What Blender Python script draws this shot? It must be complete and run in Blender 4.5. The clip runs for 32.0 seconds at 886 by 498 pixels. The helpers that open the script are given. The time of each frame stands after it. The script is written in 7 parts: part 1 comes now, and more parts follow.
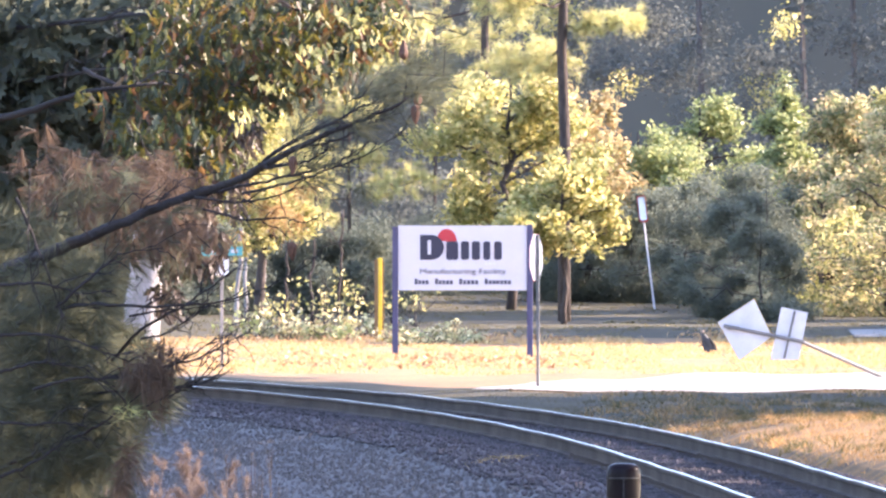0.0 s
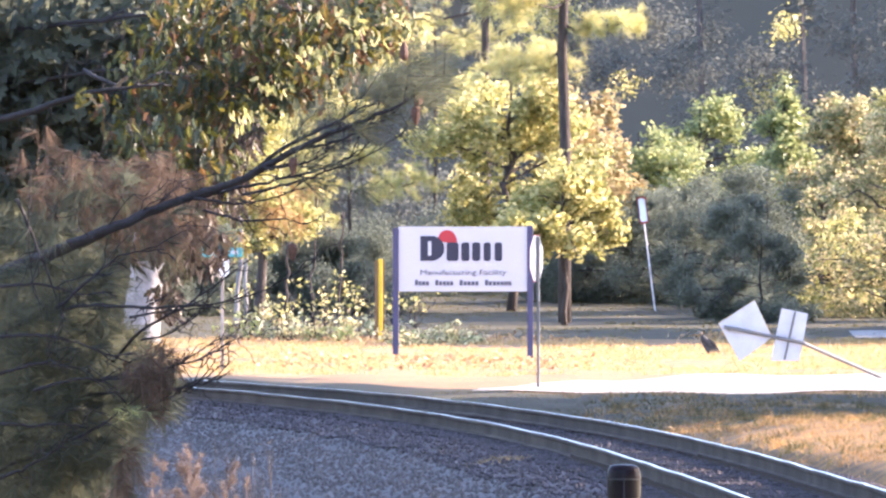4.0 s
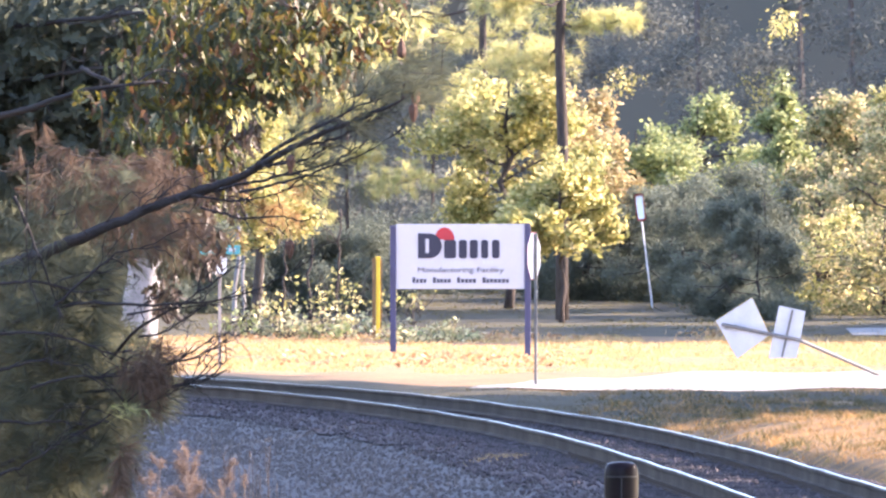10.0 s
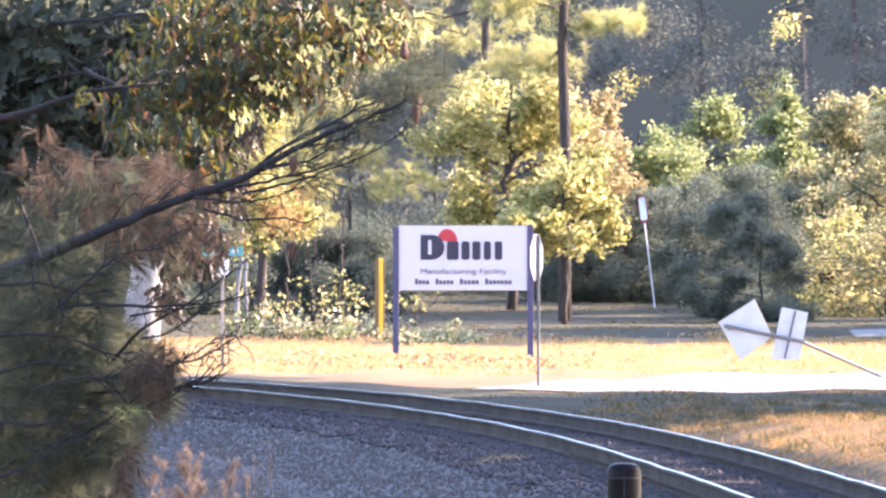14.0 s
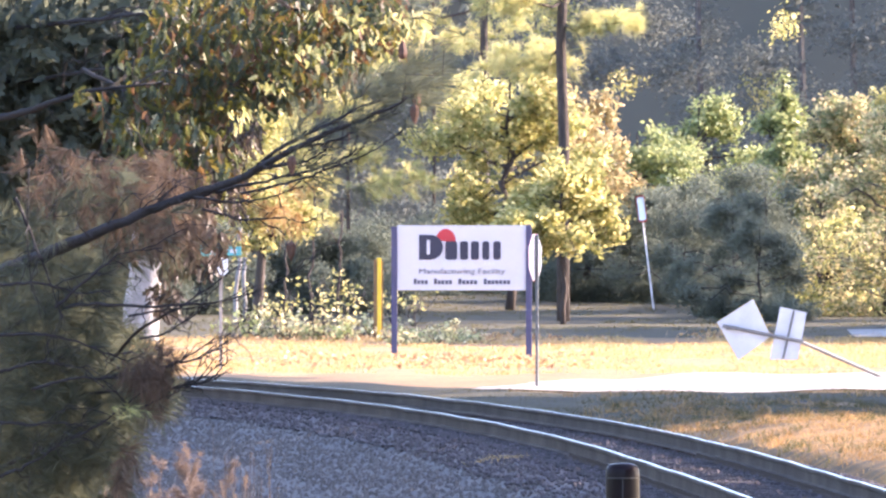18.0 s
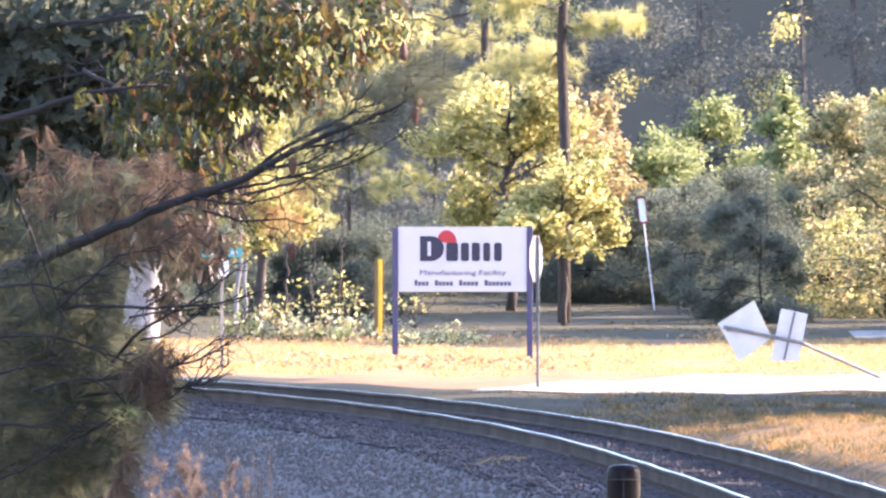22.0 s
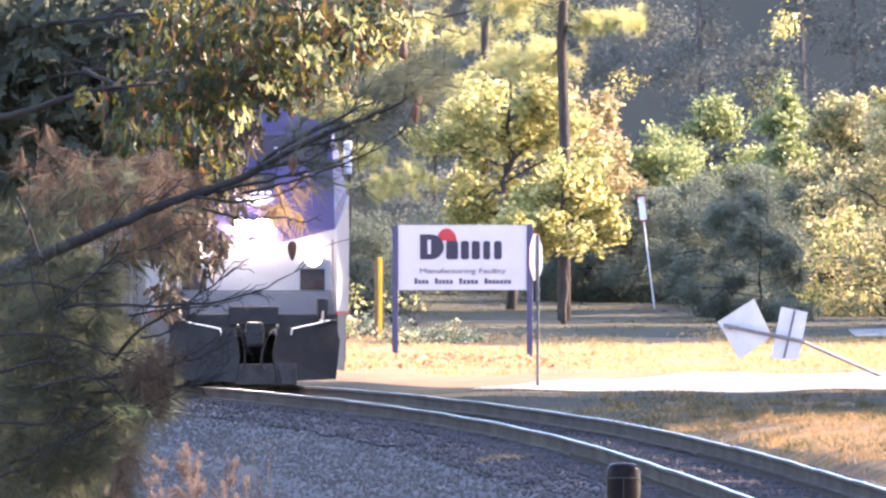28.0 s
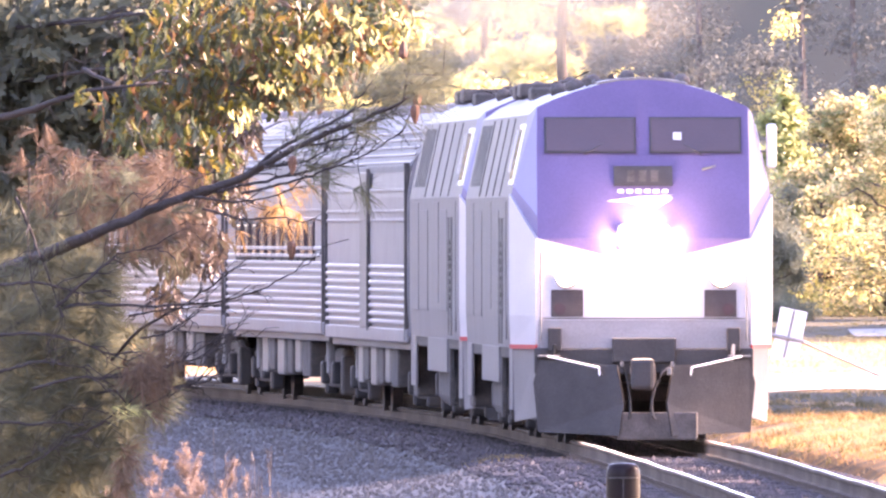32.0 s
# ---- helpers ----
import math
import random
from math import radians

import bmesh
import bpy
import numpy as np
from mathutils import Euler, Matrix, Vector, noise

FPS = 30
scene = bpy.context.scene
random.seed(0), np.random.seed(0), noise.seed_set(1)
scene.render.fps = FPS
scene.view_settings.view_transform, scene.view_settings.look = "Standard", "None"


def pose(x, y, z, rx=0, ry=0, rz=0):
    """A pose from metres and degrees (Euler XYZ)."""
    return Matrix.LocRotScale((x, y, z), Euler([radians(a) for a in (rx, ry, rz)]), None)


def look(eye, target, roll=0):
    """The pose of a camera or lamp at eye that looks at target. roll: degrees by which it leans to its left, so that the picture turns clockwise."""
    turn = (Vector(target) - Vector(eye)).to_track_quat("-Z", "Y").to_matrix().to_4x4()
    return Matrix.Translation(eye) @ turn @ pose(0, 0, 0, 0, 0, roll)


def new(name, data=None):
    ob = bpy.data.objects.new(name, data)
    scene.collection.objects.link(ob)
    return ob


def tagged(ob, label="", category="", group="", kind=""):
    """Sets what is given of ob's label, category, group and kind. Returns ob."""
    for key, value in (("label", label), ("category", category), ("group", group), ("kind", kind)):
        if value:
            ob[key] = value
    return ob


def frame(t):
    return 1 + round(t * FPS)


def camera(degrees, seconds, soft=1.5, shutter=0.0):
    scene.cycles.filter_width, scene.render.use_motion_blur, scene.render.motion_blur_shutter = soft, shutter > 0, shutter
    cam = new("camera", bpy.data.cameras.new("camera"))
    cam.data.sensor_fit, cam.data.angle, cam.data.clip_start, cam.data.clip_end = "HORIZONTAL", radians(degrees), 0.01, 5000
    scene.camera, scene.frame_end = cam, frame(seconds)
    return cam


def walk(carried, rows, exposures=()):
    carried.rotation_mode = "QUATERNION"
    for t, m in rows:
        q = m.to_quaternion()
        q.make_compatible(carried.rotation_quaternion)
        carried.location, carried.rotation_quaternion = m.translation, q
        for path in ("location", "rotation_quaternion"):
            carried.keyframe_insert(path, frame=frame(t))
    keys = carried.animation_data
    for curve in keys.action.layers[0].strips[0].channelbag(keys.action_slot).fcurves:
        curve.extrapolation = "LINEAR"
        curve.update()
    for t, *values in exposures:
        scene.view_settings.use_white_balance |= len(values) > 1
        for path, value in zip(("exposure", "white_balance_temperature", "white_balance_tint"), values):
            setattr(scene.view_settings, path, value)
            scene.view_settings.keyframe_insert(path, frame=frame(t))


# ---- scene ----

# A long lens looks down a curving single track. z = 0 is the top of the rail 410 m away.
CAMERA_ROWS = [
    (0, -0.00138, -0.02962), (0.5, -0.00402, -0.02747), (1, -0.00477, -0.02978), (1.5, -0.00417, -0.02947),
    (2, -0.00154, -0.02883), (2.5, 0.00090, -0.02978), (3, 0.00243, -0.02977), (3.5, -0.00202, -0.02867),
    (5.5, 0.00614, -0.02687), (6, 0.00152, -0.03210), (6.5, 0.00613, -0.02815), (7, 0.00254, -0.02355),
    (7.5, 0.00067, -0.02832), (8, 0.00354, -0.03103), (8.5, -0.00015, -0.02747), (9, 0.00151, -0.02702),
    (9.5, 0.00462, -0.02777), (10, -0.00522, -0.03223), (10.5, 0.00151, -0.03117), (11, 0.01135, -0.03087),
    (11.5, 0.01552, -0.02471), (12, 0.02876, -0.02534), (12.5, 0.02120, -0.03042), (13, 0.01537, -0.03024),
    (13.5, 0.00766, -0.02732), (14, -0.00045, -0.02962), (14.5, -0.00170, -0.03041), (16.5, 0.00105, -0.02977),
    (17, -0.00186, -0.02899), (17.5, -0.00310, -0.02898), (18, -0.00310, -0.02978), (18.5, -0.00462, -0.03086),
    (19, 0.00000, -0.02732), (19.5, 0.00045, -0.02882), (20, -0.00153, -0.02686), (20.5, -0.00187, -0.02852),
    (21, -0.00311, -0.03025), (21.5, -0.00294, -0.02882), (22, -0.00154, -0.02732), (22.5, -0.00137, -0.02518),
    (23, -0.00295, -0.02732), (23.5, -0.00234, -0.03041), (24, -0.00216, -0.03041), (24.5, -0.00091, -0.02822),
    (25, -0.00153, -0.03224), (25.5, -0.00264, -0.03041), (27.5, -0.00154, -0.03009), (28, -0.00156, -0.03038),
    (28.5, -0.00156, -0.03038), (29, -0.00193, -0.02807), (29.5, -0.00003, -0.02986), (30, 0.00100, -0.02933),
    (30.5, -0.00208, -0.02832), (31, -0.00104, -0.03090), (31.5, -0.00311, -0.03140), (32, -0.00211, -0.03036),
]

LENS = 1.5744
EYE = 2.465
cam = camera(LENS, 32.0, soft=2.45)
EXPOSURES = [(0, 2.93, 6850, 26), (28.0, 2.93, 6850, 26), (29.5, 3.2, 7100, 29), (30.5, 3.48, 7450, 37), (32, 3.78, 7850, 48)]
walk(cam, [(t, pose(0, 0, EYE, 90 + pitch, 0, yaw)) for t, yaw, pitch in CAMERA_ROWS], EXPOSURES)

# ---- light: a low, warm sun from beyond and to the right ----
SUN_AZ, SUN_EL = 75.0, 27.0
TO_SUN = Vector((math.sin(radians(SUN_AZ)) * math.cos(radians(SUN_EL)), math.cos(radians(SUN_AZ)) * math.cos(radians(SUN_EL)), math.sin(radians(SUN_EL))))
world = bpy.data.worlds.new("sky")
scene.world = world
world.use_nodes = True
wn = world.node_tree
sky = wn.nodes.new("ShaderNodeTexSky")
sky.sky_type, sky.sun_disc = "NISHITA", False
sky.sun_elevation, sky.sun_rotation = radians(SUN_EL), radians(SUN_AZ)
sky.dust_density, sky.ozone_density = 1.0, 3.0
wn.links.new(sky.outputs[0], wn.nodes["Background"].inputs[0])
wn.nodes["Background"].inputs[1].default_value = 0.15
sun = new("sun", bpy.data.lights.new("sun", "SUN"))
sun.data.energy, sun.data.angle, sun.data.color = 3.7, radians(0.6), (1.0, 0.89, 0.74)
sun.matrix_world = look((0, 0, 0), -TO_SUN)


# ---- materials ----
def mat(name, color, rough=0.7, metal=0.0, var=0.25, scale=3.0, bump=0.2, bump_scale=40.0, second=None, coat=0.0, island=0.0, obj_random=0.0,
        emit=0.0, sheen=0.0, stretch=(1, 1, 1), spec=0.5):
    m = bpy.data.materials.new(name)
    m.use_nodes = True
    nt = m.node_tree
    b = nt.nodes["Principled BSDF"]
    co = nt.nodes.new("ShaderNodeTexCoord")
    mp = nt.nodes.new("ShaderNodeMapping")
    mp.inputs["Scale"].default_value = stretch
    nt.links.new(co.outputs["Object"], mp.inputs[0])
    n1 = nt.nodes.new("ShaderNodeTexNoise")
    n1.inputs["Scale"].default_value, n1.inputs["Detail"].default_value = scale, 6
    n2 = nt.nodes.new("ShaderNodeTexNoise")
    n2.inputs["Scale"].default_value, n2.inputs["Detail"].default_value = bump_scale, 4
    for n in (n1, n2):
        nt.links.new(mp.outputs[0], n.inputs["Vector"])
    ramp = nt.nodes.new("ShaderNodeValToRGB")
    lo = [c * (1 - var) for c in color] if second is None else second
    ramp.color_ramp.elements[0].position, ramp.color_ramp.elements[1].position = 0.35, 0.68
    ramp.color_ramp.elements[0].color, ramp.color_ramp.elements[1].color = (*lo, 1), (*color, 1)
    nt.links.new(n1.outputs[0], ramp.inputs[0])
    mix = nt.nodes.new("ShaderNodeMix")
    mix.data_type, mix.blend_type = "RGBA", "OVERLAY"
    mix.inputs["Factor"].default_value = min(0.8, var * 1.2)
    nt.links.new(ramp.outputs[0], mix.inputs["A"])
    nt.links.new(n2.outputs[0], mix.inputs["B"])
    out = mix.outputs["Result"]
    if island or obj_random:
        src = nt.nodes.new("ShaderNodeNewGeometry").outputs["Random Per Island"] if island else nt.nodes.new("ShaderNodeObjectInfo").outputs["Random"]
        hs = nt.nodes.new("ShaderNodeHueSaturation")
        mr = nt.nodes.new("ShaderNodeMapRange")
        k = island or obj_random
        mr.inputs["To Min"].default_value, mr.inputs["To Max"].default_value = 1 - k, 1 + k
        nt.links.new(src, mr.inputs["Value"])
        nt.links.new(mr.outputs[0], hs.inputs["Value"])
        nt.links.new(out, hs.inputs["Color"])
        out = hs.outputs[0]
    nt.links.new(out, b.inputs["Base Color"])
    b.inputs["Roughness"].default_value, b.inputs["Metallic"].default_value = rough, metal
    b.inputs["Coat Weight"].default_value = coat
    b.inputs["Specular IOR Level"].default_value = spec
    if bump:
        bp = nt.nodes.new("ShaderNodeBump")
        bp.inputs["Strength"].default_value, bp.inputs["Distance"].default_value = bump, 0.02
        nt.links.new(n2.outputs[0], bp.inputs["Height"])
        nt.links.new(bp.outputs[0], b.inputs["Normal"])
    if emit:
        b.inputs["Emission Color"].default_value = (*color, 1)
        b.inputs["Emission Strength"].default_value = emit
    return m


def leaf_mat(name, stops, through_light=0.45, gloss=0.35):
    """Leaves: a colour for each leaf from the stops, a little gloss, and light that passes through."""
    m = bpy.data.materials.new(name)
    m.use_nodes = True
    nt = m.node_tree
    b, out = nt.nodes["Principled BSDF"], nt.nodes["Material Output"]
    geo = nt.nodes.new("ShaderNodeNewGeometry")
    ramp = nt.nodes.new("ShaderNodeValToRGB")
    els = ramp.color_ramp.elements
    for i, c in enumerate(stops):
        e = els[i] if i < 2 else els.new(0.5)
        e.color = (*c, 1)
    for i in range(len(stops)):
        els[i].position = i / (len(stops) - 1)
    nt.links.new(geo.outputs["Random Per Island"], ramp.inputs[0])
    nz = nt.nodes.new("ShaderNodeTexNoise")
    nz.inputs["Scale"].default_value = 0.9
    co = nt.nodes.new("ShaderNodeTexCoord")
    nt.links.new(co.outputs["Object"], nz.inputs["Vector"])
    mix = nt.nodes.new("ShaderNodeMix")
    mix.data_type, mix.blend_type = "RGBA", "OVERLAY"
    mix.inputs["Factor"].default_value = 0.5
    nt.links.new(ramp.outputs[0], mix.inputs["A"])
    nt.links.new(nz.outputs[0], mix.inputs["B"])
    nt.links.new(mix.outputs["Result"], b.inputs["Base Color"])
    b.inputs["Roughness"].default_value = 0.45
    b.inputs["Specular IOR Level"].default_value = gloss
    tr = nt.nodes.new("ShaderNodeBsdfTranslucent")
    nt.links.new(mix.outputs["Result"], tr.inputs["Color"])
    ms = nt.nodes.new("ShaderNodeMixShader")
    ms.inputs[0].default_value = through_light
    nt.links.new(b.outputs[0], ms.inputs[1])
    nt.links.new(tr.outputs[0], ms.inputs[2])
    nt.links.new(ms.outputs[0], out.inputs["Surface"])
    return m


M = {
    "earth": mat("earth_with_dry_grass", (0.27, 0.17, 0.085), 0.95, var=0.5, scale=0.8, bump=0.6, bump_scale=9, second=(0.18, 0.115, 0.065), spec=0.13),
    # Green-brown turf, taken darker so that tree shade sits in the colour.
    "turf": mat("shade_darkened_turf", (0.072, 0.064, 0.038), 0.95, var=0.5, scale=0.7, bump=0.6, bump_scale=9, second=(0.048, 0.042, 0.031), spec=0.13),
    "clay": mat("red_brown_clay_with_litter", (0.31, 0.17, 0.065), 0.95, var=0.5, scale=0.9, bump=0.7, bump_scale=12, second=(0.12, 0.088, 0.055), spec=0.13),
    "gravel": mat("grey_gravel", (0.135, 0.127, 0.127), 0.9, var=0.45, scale=14, bump=1.0, bump_scale=22, second=(0.075, 0.073, 0.073), spec=0.13),
    "gravel_dark": mat("oil_darkened_gravel", (0.105, 0.093, 0.098), 0.9, var=0.5, scale=10, bump=1.0, bump_scale=22, second=(0.055, 0.048, 0.05), spec=0.13),
    "stone_dark": mat("dark_ballast_stone", (0.115, 0.10, 0.103), 0.9, var=0.3, scale=20, bump=0.4, island=0.2, spec=0.13),
    "stone": mat("ballast_stone", (0.134, 0.122, 0.114), 0.9, var=0.3, scale=20, bump=0.4, island=0.18, spec=0.13),
    "asphalt": mat("pale_worn_asphalt", (0.30, 0.28, 0.26), 0.9, var=0.3, scale=1.2, bump=0.3, bump_scale=60, spec=0.13),
    "tie": mat("weathered_creosote_timber", (0.075, 0.066, 0.066), 0.9, var=0.5, scale=5, bump=0.6, bump_scale=30, obj_random=0.35, stretch=(1, 8, 8), spec=0.13),
    "rail_side": mat("rusty_rail_steel", (0.135, 0.108, 0.088), 0.9, metal=0.0, var=0.4, scale=0.35, bump=0.1, second=(0.085, 0.070, 0.06), spec=0.05),
    "rail_head": mat("polished_rail_steel", (0.38, 0.42, 0.44), 0.34, metal=1.0, var=0.12, scale=2, bump=0.02),
    "white_panel": mat("white_sign_board", (0.50, 0.485, 0.525), 0.45, var=0.06, scale=2, bump=0.03),
    "navy": mat("dark_navy_vinyl", (0.016, 0.017, 0.04), 0.5, var=0.1, bump=0),
    "slate": mat("faded_slate_vinyl", (0.065, 0.065, 0.095), 0.5, var=0.1, bump=0),
    "red": mat("red_vinyl", (0.42, 0.025, 0.035), 0.45, var=0.15, bump=0),
    "pale_grey": mat("pale_grey_vinyl", (0.52, 0.53, 0.58), 0.5, var=0.1, bump=0),
    "blue_post": mat("blue_painted_timber", (0.050, 0.048, 0.115), 0.5, var=0.25, scale=4, bump=0.15, stretch=(4, 4, 1)),
    "galv": mat("galvanised_steel", (0.19, 0.185, 0.18), 0.5, metal=0.4, var=0.25, scale=6, bump=0.05),
    "sign_back": mat("bare_aluminium_sign_back", (0.60, 0.595, 0.63), 0.5, metal=0.15, var=0.12, scale=4, bump=0.03),
    "yellow": mat("yellow_plastic_post", (0.72, 0.45, 0.03), 0.4, var=0.15, scale=5, bump=0.05),
    "stake": mat("orange_brown_stake", (0.22, 0.115, 0.045), 0.8, var=0.4, scale=5, bump=0.3, stretch=(4, 4, 1)),
    "teal": mat("teal_street_sign", (0.06, 0.34, 0.36), 0.4, var=0.1, bump=0),
    "bark": mat("brown_bark", (0.068, 0.050, 0.042), 0.95, var=0.5, scale=5, bump=1.0, bump_scale=18, stretch=(3, 3, 0.6)),
    "bark_dark": mat("dark_twig_bark", (0.026, 0.022, 0.022), 0.9, var=0.4, scale=12, bump=0.5, bump_scale=60),
    "bark_pale": mat("pale_peeling_bark", (0.25, 0.245, 0.25), 0.8, var=0.5, scale=2.5, bump=0.5, bump_scale=9, second=(0.17, 0.155, 0.15), stretch=(1, 1, 0.6)),
    "bark_grey": mat("grey_bark", (0.125, 0.115, 0.11), 0.95, var=0.4, scale=5, bump=1.0, bump_scale=18, stretch=(3, 3, 0.6)),
    "cone": mat("pine_cone", (0.11, 0.05, 0.03), 0.8, var=0.4, scale=30, bump=0.6),
    "box_dull": mat("recess_shade_brown", (0.045, 0.034, 0.036), 0.7, var=0.3, scale=6, bump=0.05),
    "box_black": mat("dark_maroon_post", (0.012, 0.005, 0.006), 0.3, var=0.3, scale=6, bump=0.03, spec=0.13),
    "feather": mat("black_feathers", (0.025, 0.020, 0.018), 0.6, var=0.4, scale=20, bump=0.2),
    "feather_pale": mat("pale_wing_feathers", (0.52, 0.50, 0.47), 0.6, var=0.2, scale=20, bump=0.1),
    "silver": mat("silver_loco_paint", (0.128, 0.122, 0.130), 0.5, metal=0.0, var=0.2, scale=1.1, bump=0.02),
    "sill_grey": mat("pale_grey_sill_paint", (0.24, 0.23, 0.245), 0.5, var=0.2, scale=1.4, bump=0.02),
    "loco_white": mat("white_grey_loco_paint", (0.40, 0.39, 0.415), 0.35, metal=0.1, var=0.1, scale=1.4, bump=0.02),
    "loco_blue": mat("blue_loco_paint", (0.108, 0.085, 0.19), 0.5, var=0.15, scale=1.4, bump=0.02, spec=0.25),
    "loco_pale": mat("sky_paled_blue_paint", (0.135, 0.14, 0.31), 0.45, var=0.1, scale=1.4, bump=0.02, spec=0.3),
    "black": mat("black_underframe_paint", (0.032, 0.028, 0.029), 0.6, var=0.4, scale=4, bump=0.2),
    "grime": mat("brown_grime_on_steel", (0.085, 0.073, 0.068), 0.8, var=0.5, scale=4, bump=0.3),
    "weathered": mat("sun_glint_tan", (0.20, 0.155, 0.125), 0.85, var=0.4, scale=3, bump=0.2),
    "post_pale": mat("sun_bleached_timber", (0.42, 0.36, 0.32), 0.8, var=0.4, scale=5, bump=0.2, stretch=(4, 4, 1)),
    "glass": mat("dark_tinted_glass", (0.06, 0.04, 0.05), 0.12, var=0.1, bump=0, spec=0.4),
    "stainless": mat("fluted_stainless_steel", (0.215, 0.212, 0.23), 0.45, metal=0.35, var=0.2, scale=1.5, bump=0.02),
    "roof_grey": mat("shade_darkened_roof_steel", (0.10, 0.098, 0.105), 0.6, metal=0.1, var=0.3, scale=1.5, bump=0.02),
    "bright_metal": mat("bright_flute_edge", (0.42, 0.42, 0.45), 0.35, metal=0.3, var=0.15, scale=2, bump=0.02),
    "sky_glass": mat("glass_that_mirrors_the_sky", (0.80, 0.80, 0.82), 0.08, metal=0.95, var=0.03, bump=0),
    "rubber": mat("black_rubber", (0.02, 0.02, 0.02), 0.7, var=0.2, bump=0.1),
    "lamp": mat("lit_headlamp", (1.0, 0.90, 0.70), 0.3, var=0, bump=0, emit=120),
    "lamp_ditch": mat("lit_ditch_lamp", (1.0, 0.80, 0.52), 0.3, var=0, bump=0, emit=95),
    "lens_white": mat("white_reflective_sheeting", (0.85, 0.85, 0.85), 0.3, var=0.03, bump=0),
    "leaf_yellow": leaf_mat("yellow_autumn_leaves", [(0.13, 0.145, 0.055), (0.30, 0.30, 0.11), (0.50, 0.45, 0.17), (0.68, 0.59, 0.29), (0.33, 0.31, 0.11)], 0.58),
    "leaf_hedge": leaf_mat("olive_and_tan_hedge_leaves", [(0.11, 0.13, 0.06), (0.21, 0.235, 0.11), (0.36, 0.33, 0.16), (0.66, 0.57, 0.32), (0.42, 0.31, 0.17), (0.17, 0.19, 0.085)], 0.52),
    "leaf_green": leaf_mat("green_leaves", [(0.11, 0.14, 0.06), (0.20, 0.245, 0.10), (0.34, 0.38, 0.15), (0.42, 0.42, 0.19), (0.18, 0.20, 0.09)], 0.45),
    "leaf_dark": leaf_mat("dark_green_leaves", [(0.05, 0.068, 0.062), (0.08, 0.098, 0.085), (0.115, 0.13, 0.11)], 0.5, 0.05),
    # Inner oak leaves: flat grey-green with crown shade and haze put in.
    "leaf_shade": leaf_mat("shade_toned_oak_leaves", [(0.096, 0.112, 0.095), (0.105, 0.120, 0.092), (0.118, 0.124, 0.082)], 0.48, 0.02),
    # Bush leaves lighter and flatter than leaf_dark: a haze veil in the colour.
    "leaf_bush": leaf_mat("haze_lifted_bush_leaves", [(0.122, 0.142, 0.116), (0.130, 0.148, 0.118), (0.138, 0.154, 0.120)], 0.6, 0.0),
    # Far leaves kept pale and grey: aerial haze is put into their colour.
    "leaf_far": leaf_mat("haze_paled_wood_leaves", [(0.118, 0.132, 0.125), (0.128, 0.142, 0.130), (0.142, 0.152, 0.135)], 0.5, 0.0),
    "litter": leaf_mat("red_brown_leaf_litter", [(0.24, 0.12, 0.06), (0.36, 0.20, 0.10), (0.44, 0.30, 0.16)], 0.2, 0.2),
    "leaf_orange": leaf_mat("orange_brown_leaves", [(0.32, 0.21, 0.10), (0.46, 0.31, 0.16), (0.28, 0.23, 0.11), (0.44, 0.38, 0.19)], 0.45),
    "leaf_oak": leaf_mat("olive_oak_leaves", [(0.050, 0.066, 0.034), (0.075, 0.09, 0.03), (0.17, 0.15, 0.025), (0.15, 0.07, 0.036), (0.065, 0.082, 0.05), (0.055, 0.07, 0.045)], 0.42, 0.3),
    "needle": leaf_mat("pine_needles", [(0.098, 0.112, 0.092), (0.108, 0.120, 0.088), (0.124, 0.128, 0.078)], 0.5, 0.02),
    # Far pines' needles: much brighter than the near ones, sunlight in the colour.
    "needle_far": leaf_mat("sun_brightened_pine_needles", [(0.21, 0.25, 0.09), (0.38, 0.41, 0.16), (0.58, 0.49, 0.23)], 0.45),
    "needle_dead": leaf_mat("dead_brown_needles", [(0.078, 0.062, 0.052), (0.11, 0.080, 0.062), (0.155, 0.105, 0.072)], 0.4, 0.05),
    # Lit copy of the dead needles: sunlight is painted in as gold.
    "needle_dead_lit": leaf_mat("sun_brightened_dead_needles", [(0.24, 0.12, 0.05), (0.42, 0.25, 0.11), (0.56, 0.38, 0.18)], 0.45, 0.1),
    "leaf_dead": leaf_mat("curled_dead_leaves", [(0.055, 0.040, 0.035), (0.075, 0.055, 0.046), (0.11, 0.085, 0.075), (0.075, 0.070, 0.050)], 0.35, 0.3),
    # Cream tones stand in for direct sun on the shrubs' leaves.
    "leaf_pale": leaf_mat("sun_paled_shrub_leaves", [(0.16, 0.18, 0.09), (0.62, 0.55, 0.27), (0.80, 0.72, 0.42), (0.30, 0.22, 0.12), (0.20, 0.23, 0.11)], 0.4),
    "straw": leaf_mat("dry_straw_grass", [(0.46, 0.30, 0.13), (0.54, 0.38, 0.18), (0.38, 0.22, 0.09), (0.44, 0.32, 0.14)], 0.35, 0.2),
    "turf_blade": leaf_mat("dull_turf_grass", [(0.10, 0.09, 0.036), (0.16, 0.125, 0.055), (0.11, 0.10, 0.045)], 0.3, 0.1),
    "verge_straw": leaf_mat("verge_straw", [(0.44, 0.245, 0.10), (0.54, 0.33, 0.14), (0.24, 0.15, 0.07)], 0.35, 0.1),
    "weed": leaf_mat("dry_brown_weeds", [(0.16, 0.115, 0.095), (0.25, 0.19, 0.15), (0.20, 0.145, 0.115)], 0.35, 0.1),
    "weed_dark": leaf_mat("dark_dead_weeds", [(0.07, 0.055, 0.05), (0.10, 0.08, 0.07)], 0.2, 0.1),
}



